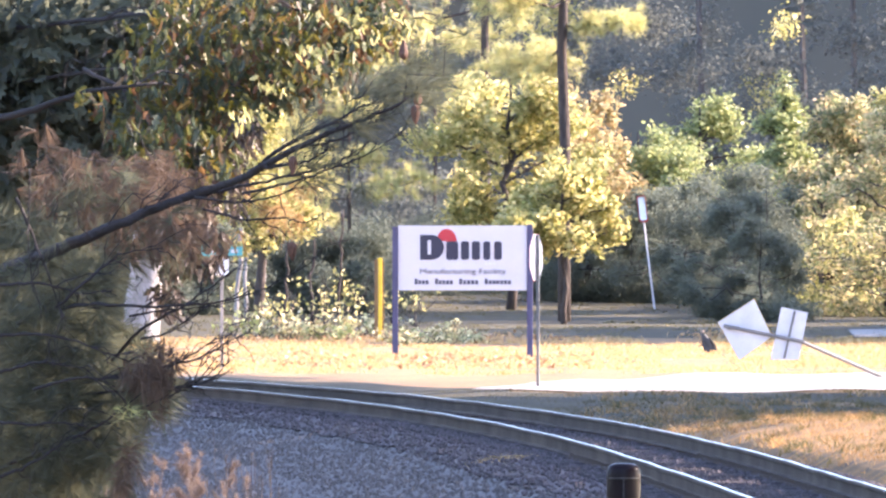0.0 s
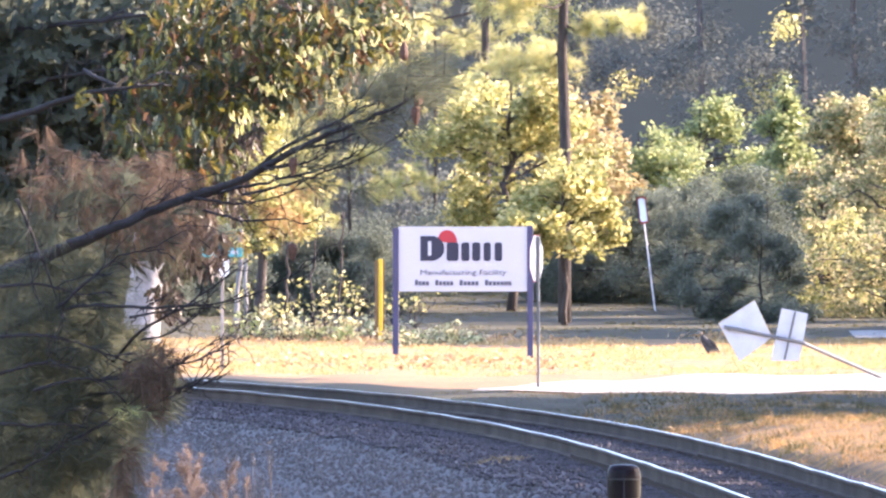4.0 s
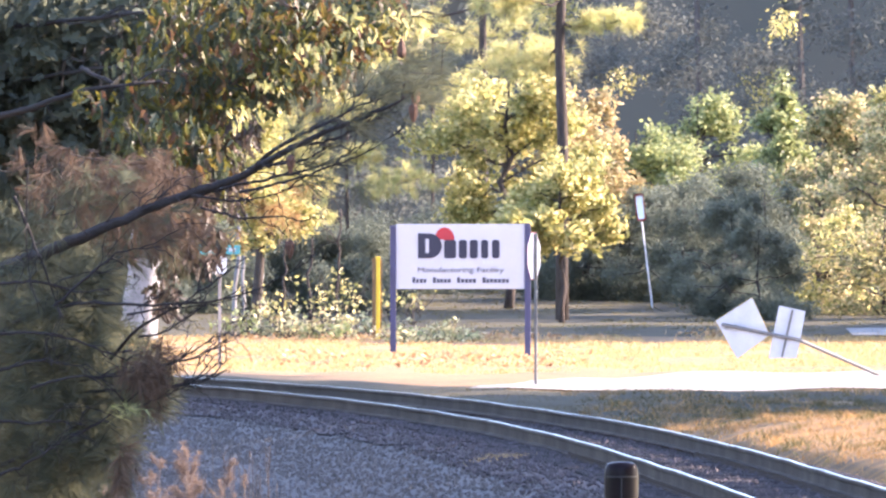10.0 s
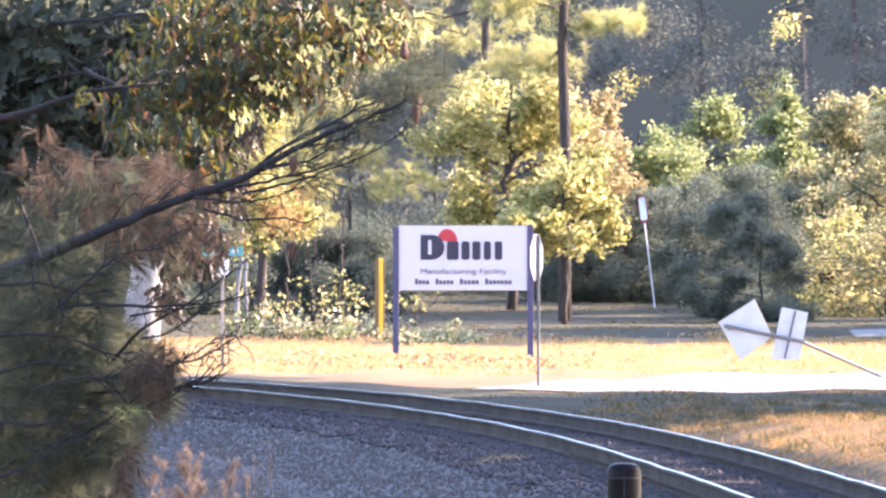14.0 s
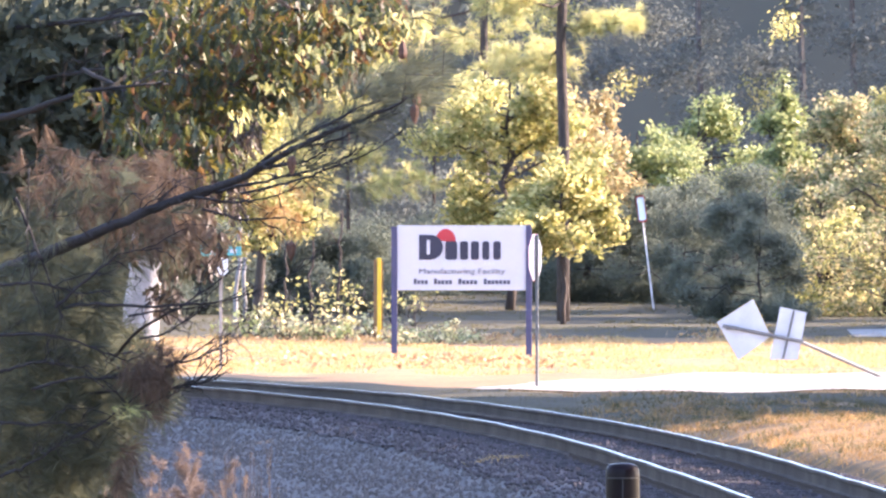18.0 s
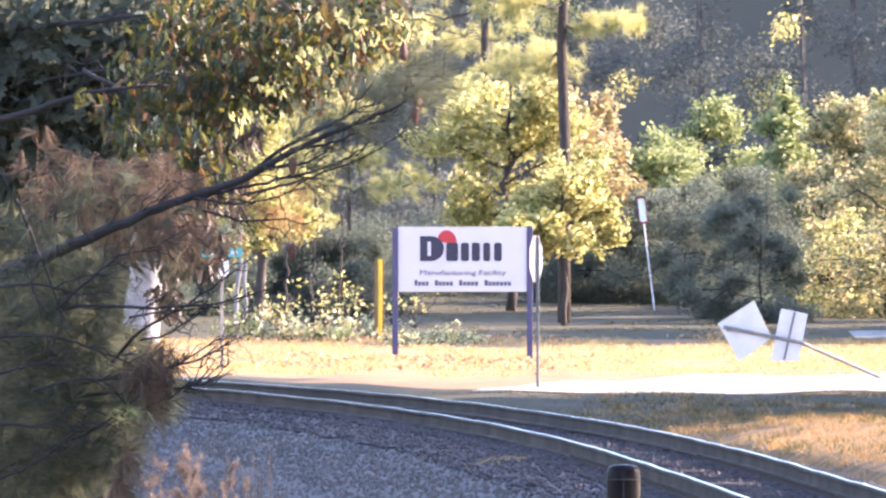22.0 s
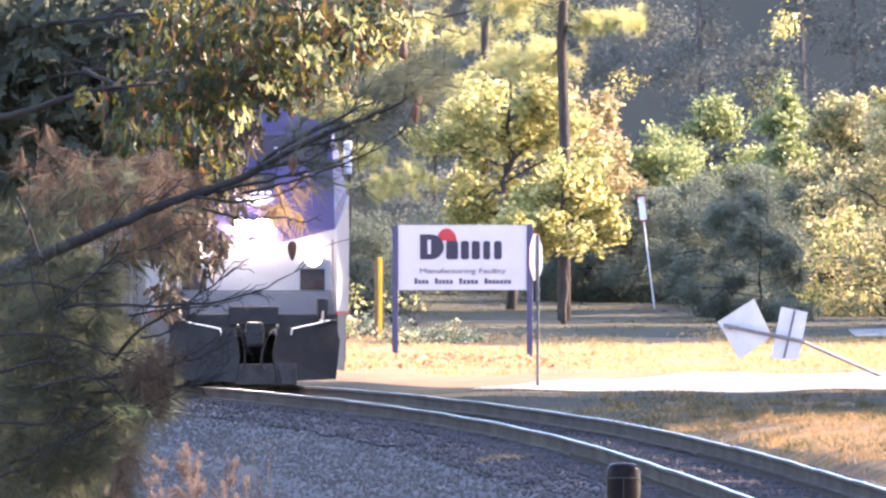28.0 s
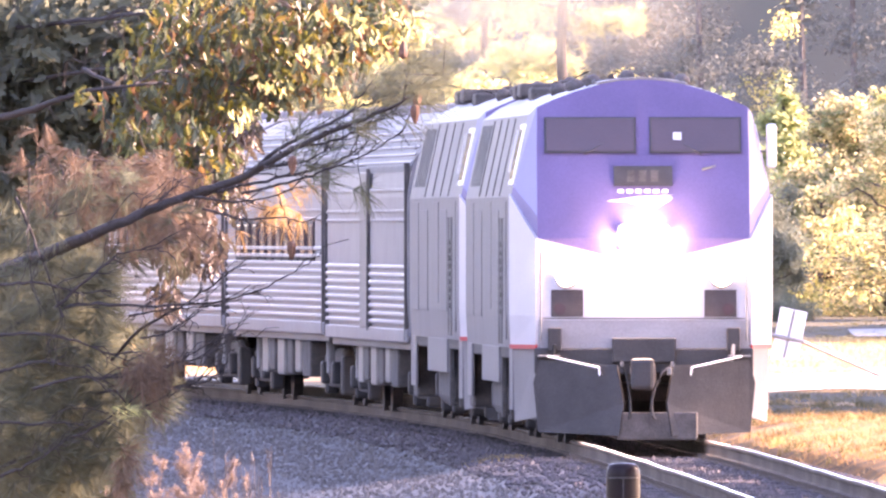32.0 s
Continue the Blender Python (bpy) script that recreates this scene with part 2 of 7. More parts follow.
def smoke_mat():
    """Thin smoke: most light passes, a little scatters."""
    m = bpy.data.materials.new("thin_exhaust_smoke")
    m.use_nodes = True
    nt = m.node_tree
    out = nt.nodes["Material Output"]
    nt.nodes.remove(nt.nodes["Principled BSDF"])
    clear, dif, tr = nt.nodes.new("ShaderNodeBsdfTransparent"), nt.nodes.new("ShaderNodeBsdfDiffuse"), nt.nodes.new("ShaderNodeBsdfTranslucent")
    for n in (dif, tr):
        n.inputs["Color"].default_value = (0.66, 0.57, 0.40, 1)
    a, b = nt.nodes.new("ShaderNodeMixShader"), nt.nodes.new("ShaderNodeMixShader")
    a.inputs[0].default_value = 0.5
    # dense in the heart of each wisp, thinning to nothing at its rim, and patchy
    co, away, flat, dist = nt.nodes.new("ShaderNodeTexCoord"), nt.nodes.new("ShaderNodeVectorMath"), nt.nodes.new("ShaderNodeVectorMath"), nt.nodes.new("ShaderNodeVectorMath")
    away.operation, flat.operation, dist.operation = "SUBTRACT", "MULTIPLY", "LENGTH"
    away.inputs[1].default_value, flat.inputs[1].default_value = (0.5, 0.5, 0.5), (2.1, 0.0, 2.1)
    nt.links.new(co.outputs["Generated"], away.inputs[0])
    nt.links.new(away.outputs["Vector"], flat.inputs[0])
    nt.links.new(flat.outputs["Vector"], dist.inputs[0])
    fade = nt.nodes.new("ShaderNodeMapRange")
    fade.interpolation_type = "SMOOTHSTEP"
    fade.inputs["From Min"].default_value, fade.inputs["From Max"].default_value = 1.0, 0.0
    fade.inputs["To Min"].default_value, fade.inputs["To Max"].default_value = 0.0, 0.42
    nt.links.new(dist.outputs["Value"], fade.inputs["Value"])
    nz, patch = nt.nodes.new("ShaderNodeTexNoise"), nt.nodes.new("ShaderNodeMath")
    nz.inputs["Scale"].default_value, nz.inputs["Detail"].default_value = 1.1, 3
    nt.links.new(co.outputs["Object"], nz.inputs["Vector"])
    patch.operation = "MULTIPLY"
    nt.links.new(fade.outputs["Result"], patch.inputs[0])
    nt.links.new(nz.outputs[0], patch.inputs[1])
    nt.links.new(patch.outputs[0], b.inputs[0])
    nt.links.new(dif.outputs[0], a.inputs[1])
    nt.links.new(tr.outputs[0], a.inputs[2])
    nt.links.new(clear.outputs[0], b.inputs[1])
    nt.links.new(a.outputs[0], b.inputs[2])
    nt.links.new(b.outputs[0], out.inputs["Surface"])
    return m


M["smoke"] = smoke_mat()


def haze_glow_mat():
    """Distant woods: haze is put in as a soft, mottled, faint emission."""
    m = bpy.data.materials.new("distant_woods_haze_glow")
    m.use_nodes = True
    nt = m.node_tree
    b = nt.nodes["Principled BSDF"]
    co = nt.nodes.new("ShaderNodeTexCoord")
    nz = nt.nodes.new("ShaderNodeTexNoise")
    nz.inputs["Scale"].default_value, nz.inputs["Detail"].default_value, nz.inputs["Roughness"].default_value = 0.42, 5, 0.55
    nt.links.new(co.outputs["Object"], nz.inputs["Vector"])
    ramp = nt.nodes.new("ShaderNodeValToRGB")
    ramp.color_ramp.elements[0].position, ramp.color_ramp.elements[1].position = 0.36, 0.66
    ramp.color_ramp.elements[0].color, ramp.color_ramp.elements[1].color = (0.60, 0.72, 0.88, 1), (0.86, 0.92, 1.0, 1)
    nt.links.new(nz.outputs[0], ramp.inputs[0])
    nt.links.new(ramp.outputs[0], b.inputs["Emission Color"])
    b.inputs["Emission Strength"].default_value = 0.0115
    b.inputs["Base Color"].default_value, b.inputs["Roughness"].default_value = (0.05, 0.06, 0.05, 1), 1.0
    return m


M["distance"] = haze_glow_mat()

# ---- shape helpers ----
def part(name, bm, material, parent=None, label="", smooth=False, at=None):
    me = bpy.data.meshes.new(name)
    bm.to_mesh(me)
    bm.free()
    if smooth:
        me.polygons.foreach_set("use_smooth", [True] * len(me.polygons))
    me.materials.append(M[material])
    ob = new(name, me)
    if at is not None:
        ob.matrix_basis = at
    if parent is not None:
        ob.parent = parent
    if label:
        tagged(ob, label)
    return ob


def raw(name, verts, faces, material, parent=None, label="", kind="", smooth=False):
    me = bpy.data.meshes.new(name)
    me.from_pydata(np.asarray(verts).tolist(), [], np.asarray(faces).tolist() if not isinstance(faces, list) else faces)
    if smooth:
        me.polygons.foreach_set("use_smooth", [True] * len(me.polygons))
    me.materials.append(M[material])
    ob = new(name, me)
    if parent is not None:
        ob.parent = parent
    return tagged(ob, label, kind=kind)


def box(x0, x1, y0, y1, z0, z1, bevel=0.0, bm=None):
    bm = bm or bmesh.new()
    m = Matrix.LocRotScale(((x0 + x1) / 2, (y0 + y1) / 2, (z0 + z1) / 2), None, (abs(x1 - x0), abs(y1 - y0), abs(z1 - z0)))
    made = bmesh.ops.create_cube(bm, size=1, matrix=m)
    if bevel:
        es = list({e for v in made["verts"] for e in v.link_edges})
        bmesh.ops.bevel(bm, geom=es, offset=bevel, segments=2, affect="EDGES", profile=0.5)
    return bm


def rod(a, b, r0, r1=None, n=10, bm=None):
    bm = bm or bmesh.new()
    a, b = Vector(a), Vector(b)
    m = Matrix.Translation((a + b) / 2) @ (b - a).to_track_quat("Z", "Y").to_matrix().to_4x4()
    bmesh.ops.create_cone(bm, cap_ends=True, segments=n, radius1=r0, radius2=r0 if r1 is None else r1, depth=(b - a).length, matrix=m)
    return bm


def tube(pts, radii, n=7):
    """Vertices and faces of a round tube along points."""
    pts = np.asarray(pts, float)
    radii = np.broadcast_to(np.asarray(radii, float), (len(pts),))
    t = np.gradient(pts, axis=0)
    t /= np.linalg.norm(t, axis=1)[:, None] + 1e-9
    ref = np.where(np.abs(t[:, 2:3]) > 0.9, np.array([[1.0, 0, 0]]), np.array([[0, 0, 1.0]]))
    u = np.cross(t, ref)
    u /= np.linalg.norm(u, axis=1)[:, None]
    v = np.cross(t, u)
    ang = np.linspace(0, 2 * math.pi, n, endpoint=False)
    ring = pts[:, None] + radii[:, None, None] * (np.cos(ang)[None, :, None] * u[:, None] + np.sin(ang)[None, :, None] * v[:, None])
    faces = []
    for i in range(len(pts) - 1):
        for k in range(n):
            a, b = i * n + k, i * n + (k + 1) % n
            faces.append((a, b, b + n, a + n))
    faces.append(tuple(range(n))[::-1])
    faces.append(tuple(range((len(pts) - 1) * n, len(pts) * n)))
    return ring.reshape(-1, 3), faces


def joined(pieces):
    vs, fs, k = [], [], 0
    for v, f in pieces:
        vs.append(np.asarray(v))
        fs += [tuple(i + k for i in q) for q in f]
        k += len(v)
    return np.concatenate(vs), fs


def prism(outline, y0, y1):
    """A plate with the outline (x, z), from y0 to y1."""
    bm = bmesh.new()
    a = [bm.verts.new((x, y0, z)) for x, z in outline]
    b = [bm.verts.new((x, y1, z)) for x, z in outline]
    bm.faces.new(a), bm.faces.new(b[::-1])
    for i in range(len(a)):
        j = (i + 1) % len(a)
        bm.faces.new((a[j], a[i], b[i], b[j]))
    bmesh.ops.recalc_face_normals(bm, faces=bm.faces[:])
    return bm


def empty(name, m, label, category, group=""):
    ob = new(name)
    ob.empty_display_size = 0.2
    ob.matrix_basis = m
    return tagged(ob, label, category, group)


# ---- the track's line: straight near the camera, then bending away ----
def track_line():
    xs, ys, x, y = [], [], 3.49 + 0.0175 * 426, -100.0
    heading = math.atan(-0.0175)
    step = 0.5
    while len(xs) < 4000:
        xs.append(x), ys.append(y)
        if y <= 326:
            heading = math.atan(-0.0175)
        elif y <= 489:
            u = (y - 407.5) / 163
            heading = math.atan(-0.0317 - 0.0590 * u - 0.0615 * u * u)
        else:
            heading -= 0.00075 * step
        x += math.sin(heading) * step
        y += math.cos(heading) * step
    return np.array(xs), np.array(ys)


LINE_X, LINE_Y = track_line()
LINE_S = np.arange(len(LINE_X)) * 0.5


def rail_z(y):
    return 0.00106 * (np.clip(y, -100, 620) - 407.5)


def on_track(s, off=0.0):
    """Place and slope of the centre line s metres along it, off metres to its right."""
    x, y = np.interp(s, LINE_S, LINE_X), np.interp(s, LINE_S, LINE_Y)
    dx = np.interp(s + 0.5, LINE_S, LINE_X) - np.interp(s - 0.5, LINE_S, LINE_X)
    dy = np.interp(s + 0.5, LINE_S, LINE_Y) - np.interp(s - 0.5, LINE_S, LINE_Y)
    n = np.hypot(dx, dy)
    return x + off * dy / n, y - off * dx / n, dx / n, dy / n


def along(y):
    """Metres along the line at which it passes the depth y."""
    return np.interp(y, LINE_Y[:2600], LINE_S[:2600])


# ---- ground ----
G_Y = [-400, 20, 179.3, 464.5, 508.6, 559.1, 627.5, 660.1, 684.6, 717.2, 815, 1141, 3200]
G_Z = [0.8, 0.8, -0.50, -0.42, -0.075, 0.02, 0.33, 0.65, 1.05, 1.30, 1.6, 2.0, 4.0]


def ground_z(x, y):
    x, y = np.asarray(x, float), np.asarray(y, float)
    z = np.interp(y, G_Y, G_Z)
    s = along(y)
    off = x - np.interp(s, LINE_S, LINE_X)
    # bank beside the outer rail
    bank = np.clip((off - 1.9) / 3.0, 0, 1) * np.clip((493.9 - y) / 65.2, 0, 1) * np.clip((y - 244.5) / 65.2, 0, 1)
    z = z + bank * 0.42
    near = np.clip((3.6 - np.abs(off + 0.6)) / 0.9, 0, 1)
    wide = np.where((off < 0) & (off > -11) & (y > 195.6) & (y < 562.3), 1.0, near)
    low = rail_z(y) - 0.80
    z = np.where(y < 1300, z * (1 - wide) + np.minimum(low, z) * wide, z)
    ripple = np.interp(y, [560, 620], [0.035, 0.010])
    return z + ripple * np.sin(x * 1.7 + y * 0.08) * np.cos(y * 0.13 - x * 0.6) * (1 - wide)


def spread(steps):
    out = []
    for a, b, d in steps:
        out += list(np.arange(a, b, d))
    return np.array(out + [steps[-1][1]])


def sheet(name, xs, ys, height, material):
    gx, gy = np.meshgrid(xs, ys)
    v = np.stack([gx, gy, height(gx, gy)], -1).reshape(-1, 3)
    w, h = len(xs), len(ys)
    i = (np.arange(h - 1)[:, None] * w + np.arange(w - 1)[None]).reshape(-1)
    return raw(name, v, np.stack([i, i + 1, i + w + 1, i + w], 1), material, smooth=True)


ground = sheet("ground", spread([(-3000, -200, 200), (-200, -30, 10), (-30, 14, 0.5), (14, 60, 4), (60, 200, 20), (200, 3000, 200)]),
               spread([(-400, 120, 40), (120, 290, 8), (290, 720, 1.8), (720, 860, 10), (860, 3200, 130)]), ground_z, "earth")
tagged(ground, "dry earth and straw-coloured grass rising gently to woods", "ground", kind="structure")

# gravel bed: wide on the inside of the bend, a shoulder outside
BED = [(-10.5, -0.74), (-7, -0.70), (-4, -0.60), (-2.6, -0.42), (-1.7, -0.25), (-1.3, -0.225), (1.3, -0.225), (1.75, -0.27), (2.4, -0.45), (3.1, -0.85)]


def bed_z(off):
    return np.interp(off, [b[0] for b in BED], [b[1] for b in BED])


def gravel_bed():
    ss = np.arange(along(195.6), along(537.9) + 60, 1.5)
    offs = np.concatenate([np.arange(-10.5, -3, 0.75), np.arange(-3, 3.2, 0.2)])
    v = []
    for s in ss:
        x, y, dx, dy = on_track(s)
        px, py = x + offs * dy, y - offs * dx
        z = rail_z(y) + bed_z(offs)
        v.append(np.stack([px, py, z], 1))
    w, h = len(offs), len(ss)
    i = (np.arange(h - 1)[:, None] * w + np.arange(w - 1)[None]).reshape(-1)
    bed = raw("gravel_bed", np.concatenate(v), np.stack([i, i + 1, i + w + 1, i + w], 1), "gravel", smooth=True)
    return tagged(bed, "grey crushed-stone ballast spread wide beside the rails", "gravel", kind="structure")


gravel = gravel_bed()


def track_centre():
    ss = np.arange(along(195.6), along(537.9) + 60, 1.5)
    v = []
    for s in ss:
        x, y, dx, dy = on_track(s)
        for o in (-2.0 + 0.3 * noise.noise((s * 0.21, 1.5, 0)), -1.1, -0.5, 0.0, 0.5, 1.0, 1.9 + 0.25 * noise.noise((s * 0.25, 7.5, 0))):
            v.append((x + o * dy, y - o * dx, rail_z(y) + float(bed_z(o)) + 0.03))
    i = (np.arange(len(ss) - 1)[:, None] * 7 + np.arange(6)[None]).reshape(-1)
    c = raw("track_centre", v, np.stack([i, i + 1, i + 8, i + 7], 1), "gravel_dark", smooth=True)
    return tagged(c, "oil-darkened ballast between and beside the rails", "gravel", kind="structure")


track_centre()


def stones(n, seed, o0, o1, material, label, lift=0.0):
    rng = np.random.default_rng(seed)
    y = 244.5 + 309.7 * rng.random(n) ** 0.8
    s = along(y)
    off = rng.uniform(o0, o1, n)
    x, yy, dx, dy = on_track(s)
    px, py = x + off * dy, yy - off * dx
    z = rail_z(yy) + bed_z(off) + lift
    r = rng.uniform(0.014, 0.036, n)
    c = np.stack([px, py, z + r * 0.2], 1)
    base = np.array([(1, 0, 0), (-1, 0, 0), (0, 1, 0), (0, -1, 0), (0, 0, 1), (0, 0, -0.8)], float)
    a = rng.uniform(0, 6.28, n)
    rot = np.stack([np.stack([np.cos(a), -np.sin(a)], -1), np.stack([np.sin(a), np.cos(a)], -1)], -2)
    v = base[None] * (r[:, None, None] * rng.uniform(0.6, 1.35, (n, 6, 1)))
    v[..., :2] = np.einsum("nij,nkj->nki", rot, v[..., :2])
    v[..., 2] += 0.3 * v[..., 0] * rng.uniform(-1, 1, (n, 1))
    v = (v + c[:, None]).reshape(-1, 3)
    tri = np.array([(0, 2, 4), (2, 1, 4), (1, 3, 4), (3, 0, 4), (2, 0, 5), (1, 2, 5), (3, 1, 5), (0, 3, 5)])
    f = (tri[None] + 6 * np.arange(n)[:, None, None]).reshape(-1, 3)
    return tagged(raw("ballast_stones", v, f, material), label, "stones", kind="stuff")


stones(34000, 3, -8.0, -1.6, "stone", "loose grey ballast stones beside the track")
stones(17000, 4, -2.2, 2.4, "stone_dark", "dark oily ballast stones between the rails", 0.03)

# paved lane that crosses behind the track, and the street beyond it
def lane():
    """A lane that narrows to a point where it meets the verge."""
    ys = np.arange(510.2, 557.5, 1.6)
    v = []
    for y in ys:
        t = (y - ys[0]) / (ys[-1] - ys[0])
        xs = np.concatenate([np.linspace(0.4 + 2.2 * t + 2.9 * t ** 3 + 0.3 * noise.noise((y * 0.35, 2.0, 0)), 20, 34), np.array([40.0, 80.0, 160.0])])
        v.append(np.stack([xs, np.full(len(xs), y), ground_z(xs, np.full(len(xs), y)) + 0.025], 1))
    w = len(v[0])
    i = (np.arange(len(ys) - 1)[:, None] * w + np.arange(w - 1)[None]).reshape(-1)
    return raw("road", np.concatenate(v), np.stack([i, i + 1, i + w + 1, i + w], 1), "asphalt", smooth=True)


road = lane()
tagged(road, "pale worn paved lane in full sun", "road", kind="structure")
street = sheet("road", spread([(8.1, 20, 0.5), (20, 160, 10)]), spread([(632.4, 643.8, 1.6)]), lambda x, y: ground_z(x, y) + 0.04, "asphalt")
tagged(street, "grey paved street beside the bushes", "road", kind="structure")

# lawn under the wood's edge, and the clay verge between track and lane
# The lawn's darker tone starts where the trees' shade begins.
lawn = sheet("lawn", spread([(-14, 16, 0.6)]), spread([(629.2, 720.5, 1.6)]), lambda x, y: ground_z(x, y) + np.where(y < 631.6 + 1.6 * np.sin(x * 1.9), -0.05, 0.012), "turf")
tagged(lawn, "thin green-brown lawn, tree shade darkened into its colour", "lawn", kind="structure")


def verge(y0, y1, material, label):
    ss = np.arange(along(y0), along(y1), 1.6)
    offs = np.concatenate([np.arange(2.2, 8.0, 0.35), np.array([10.0, 14.0])])
    v = []
    for s in ss:
        x, y, dx, dy = on_track(s)
        px = x + offs
        py = np.full(len(offs), y)
        v.append(np.stack([px, py, ground_z(px, py) + 0.012], 1))
    w, h = len(offs), len(ss)
    i = (np.arange(h - 1)[:, None] * w + np.arange(w - 1)[None]).reshape(-1)
    g = raw("verge", np.concatenate(v), np.stack([i, i + 1, i + w + 1, i + w], 1), material, smooth=True)
    return tagged(g, label, "verge", kind="structure")


verge(277.1, 455.0, "clay", "red-brown clay bank with dead grass beside the track")
# Second half of the bank: its shade is put in as a darker material.
verge(453.4, 508.9, "turf", "bank between the track and the lane, darkened as shaded")


def track_edge_shade():
    """Dark strip between ballast and straw; its slanting edge draws the shade line."""
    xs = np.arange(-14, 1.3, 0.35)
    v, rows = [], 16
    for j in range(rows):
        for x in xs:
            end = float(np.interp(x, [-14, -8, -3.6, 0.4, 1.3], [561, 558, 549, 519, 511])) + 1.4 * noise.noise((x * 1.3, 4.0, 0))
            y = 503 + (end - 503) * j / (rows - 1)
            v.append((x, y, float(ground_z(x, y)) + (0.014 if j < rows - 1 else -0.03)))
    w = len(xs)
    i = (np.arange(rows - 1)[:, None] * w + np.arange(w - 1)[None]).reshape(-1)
    return tagged(raw("verge", v, np.stack([i, i + 1, i + w + 1, i + w], 1), "turf", smooth=True), "dark strip that stands in for shade between ballast and straw", "verge", kind="structure")


track_edge_shade()

# ---- railway track ----
railway = empty("railway_track", Matrix(), "single curved railway track with polished rails on timber ties", "railway track")
tagged(railway, kind="structure")
RAIL = [(-0.023, 0.0), (0.023, 0.0), (0.036, -0.010), (0.036, -0.035), (0.010, -0.05), (0.010, -0.15), (0.07, -0.168), (0.07, -0.18), (-0.07, -0.18), (-0.07, -0.168), (-0.010, -0.15), (-0.010, -0.05), (-0.036, -0.035), (-0.036, -0.010)]


def rail(off, dz):
    ss = np.concatenate([np.arange(along(20), along(521.6), 2.0), np.arange(along(521.6), along(521.6) + 900, 8)])
    v = []
    for s in ss:
        x, y, dx, dy = on_track(s)
        z = rail_z(y) + dz + 0.010 * noise.noise((s * 0.13, off * 4, 9.5))
        wob = off + 0.016 * noise.noise((s * 0.11, off * 3, 0.5)) + 0.010 * noise.noise((s * 0.35, off * 5, 2.5))
        v += [(x + (wob + a) * dy, y - (wob + a) * dx, z + b) for a, b in RAIL]
    n = len(RAIL)
    sides, top = [], []
    for i in range(len(ss) - 1):
        for k in range(n):
            q = (i * n + k, i * n + (k + 1) % n, (i + 1) * n + (k + 1) % n, (i + 1) * n + k)
            (top if k == 0 else sides).append(q)
    body = raw("rail", v, sides, "rail_side", railway, "rusty brown rail web and foot")
    head = raw("rail_head", v, top, "rail_head", body, "polished bright running surface")
    head.matrix_basis = Matrix.Translation((0, 0, 0.003))


rail(-0.755, 0.0)
rail(0.755, 0.02)


def ties():
    bm = box(-1.3, 1.3, -0.11, 0.11, -0.17, 0.0, 0.012)
    me = bpy.data.meshes.new("tie")
    bm.to_mesh(me), bm.free()
    me.materials.append(M["tie"])
    bp = box(-0.17, 0.17, -0.09, 0.09, 0.0, 0.014)
    for sx in (-1, 1):
        rod((0.1 * sx, 0.05 * sx, 0.01), (0.1 * sx, 0.05 * sx, 0.05), 0.014, 0.02, 6, bp)
    plate = bpy.data.meshes.new("tie_plate")
    bp.to_mesh(plate), bp.free()
    plate.materials.append(M["rail_side"])
    rng = random.Random(8)
    s = float(along(293.4))
    end = float(along(453.1))
    while s < end:
        x, y, dx, dy = on_track(s)
        t = new("tie", me)
        t.matrix_basis = Matrix.Translation((x, y, rail_z(y) - 0.184 + rng.uniform(-0.008, 0.006))) @ pose(0, 0, 0, 0, 0, math.degrees(-math.atan2(dx, dy)) + rng.uniform(-1.2, 1.2))
        t.parent = railway
        if y < 383:
            for off in (-0.755, 0.755):
                p = new("tie_plate", plate)
                p.matrix_basis = Matrix.Translation((off, 0, 0.0005))
                p.parent = t
        s += 0.54
    rest = []
    while s < float(along(537.9)):
        x, y, dx, dy = on_track(s)
        rest.append([(x + a * dy + c * dx, y - a * dx + c * dy, rail_z(y) - 0.184 + h) for a in (-1.3, 1.3) for c in (-0.11, 0.11) for h in (-0.17, 0.0)])
        s += 0.54
    cube = np.array([(0, 1, 3, 2), (4, 6, 7, 5), (0, 4, 5, 1), (2, 3, 7, 6), (1, 5, 7, 3)])
    f = (cube[None] + 8 * np.arange(len(rest))[:, None, None]).reshape(-1, 4)
    raw('far_ties', np.array(rest).reshape(-1, 3), f, 'tie', railway, 'timber ties farther round the bend', 'stuff')


# ---- leaves, needles and twigs ----
def leaves(centres, size, rng, flat=0.35, droop=0.0, fold=0.25, width=0.55):
    """Folded pointed leaves, four corners each."""
    n = len(centres)
    d = rng.normal(size=(n, 3))
    d[:, 2] = d[:, 2] * (1 - flat) - droop
    d /= np.linalg.norm(d, axis=1)[:, None]
    w = np.cross(d, rng.normal(size=(n, 3)))
    w /= np.linalg.norm(w, axis=1)[:, None]
    nn = np.cross(d, w)
    L = (size * rng.uniform(0.6, 1.25, n))[:, None]
    a, b = centres - d * L / 2, centres + d * L / 2
    m = centres - d * L * 0.05
    p = m + w * L * width / 2 + nn * L * fold * 0.5
    q = m - w * L * width / 2 + nn * L * fold * 0.5
    v = np.stack([a, p, b, q], 1).reshape(-1, 3)
    k = 4 * np.arange(n)[:, None]
    return v, np.concatenate([k + np.array([[0, 1, 2]]), k + np.array([[0, 2, 3]])])


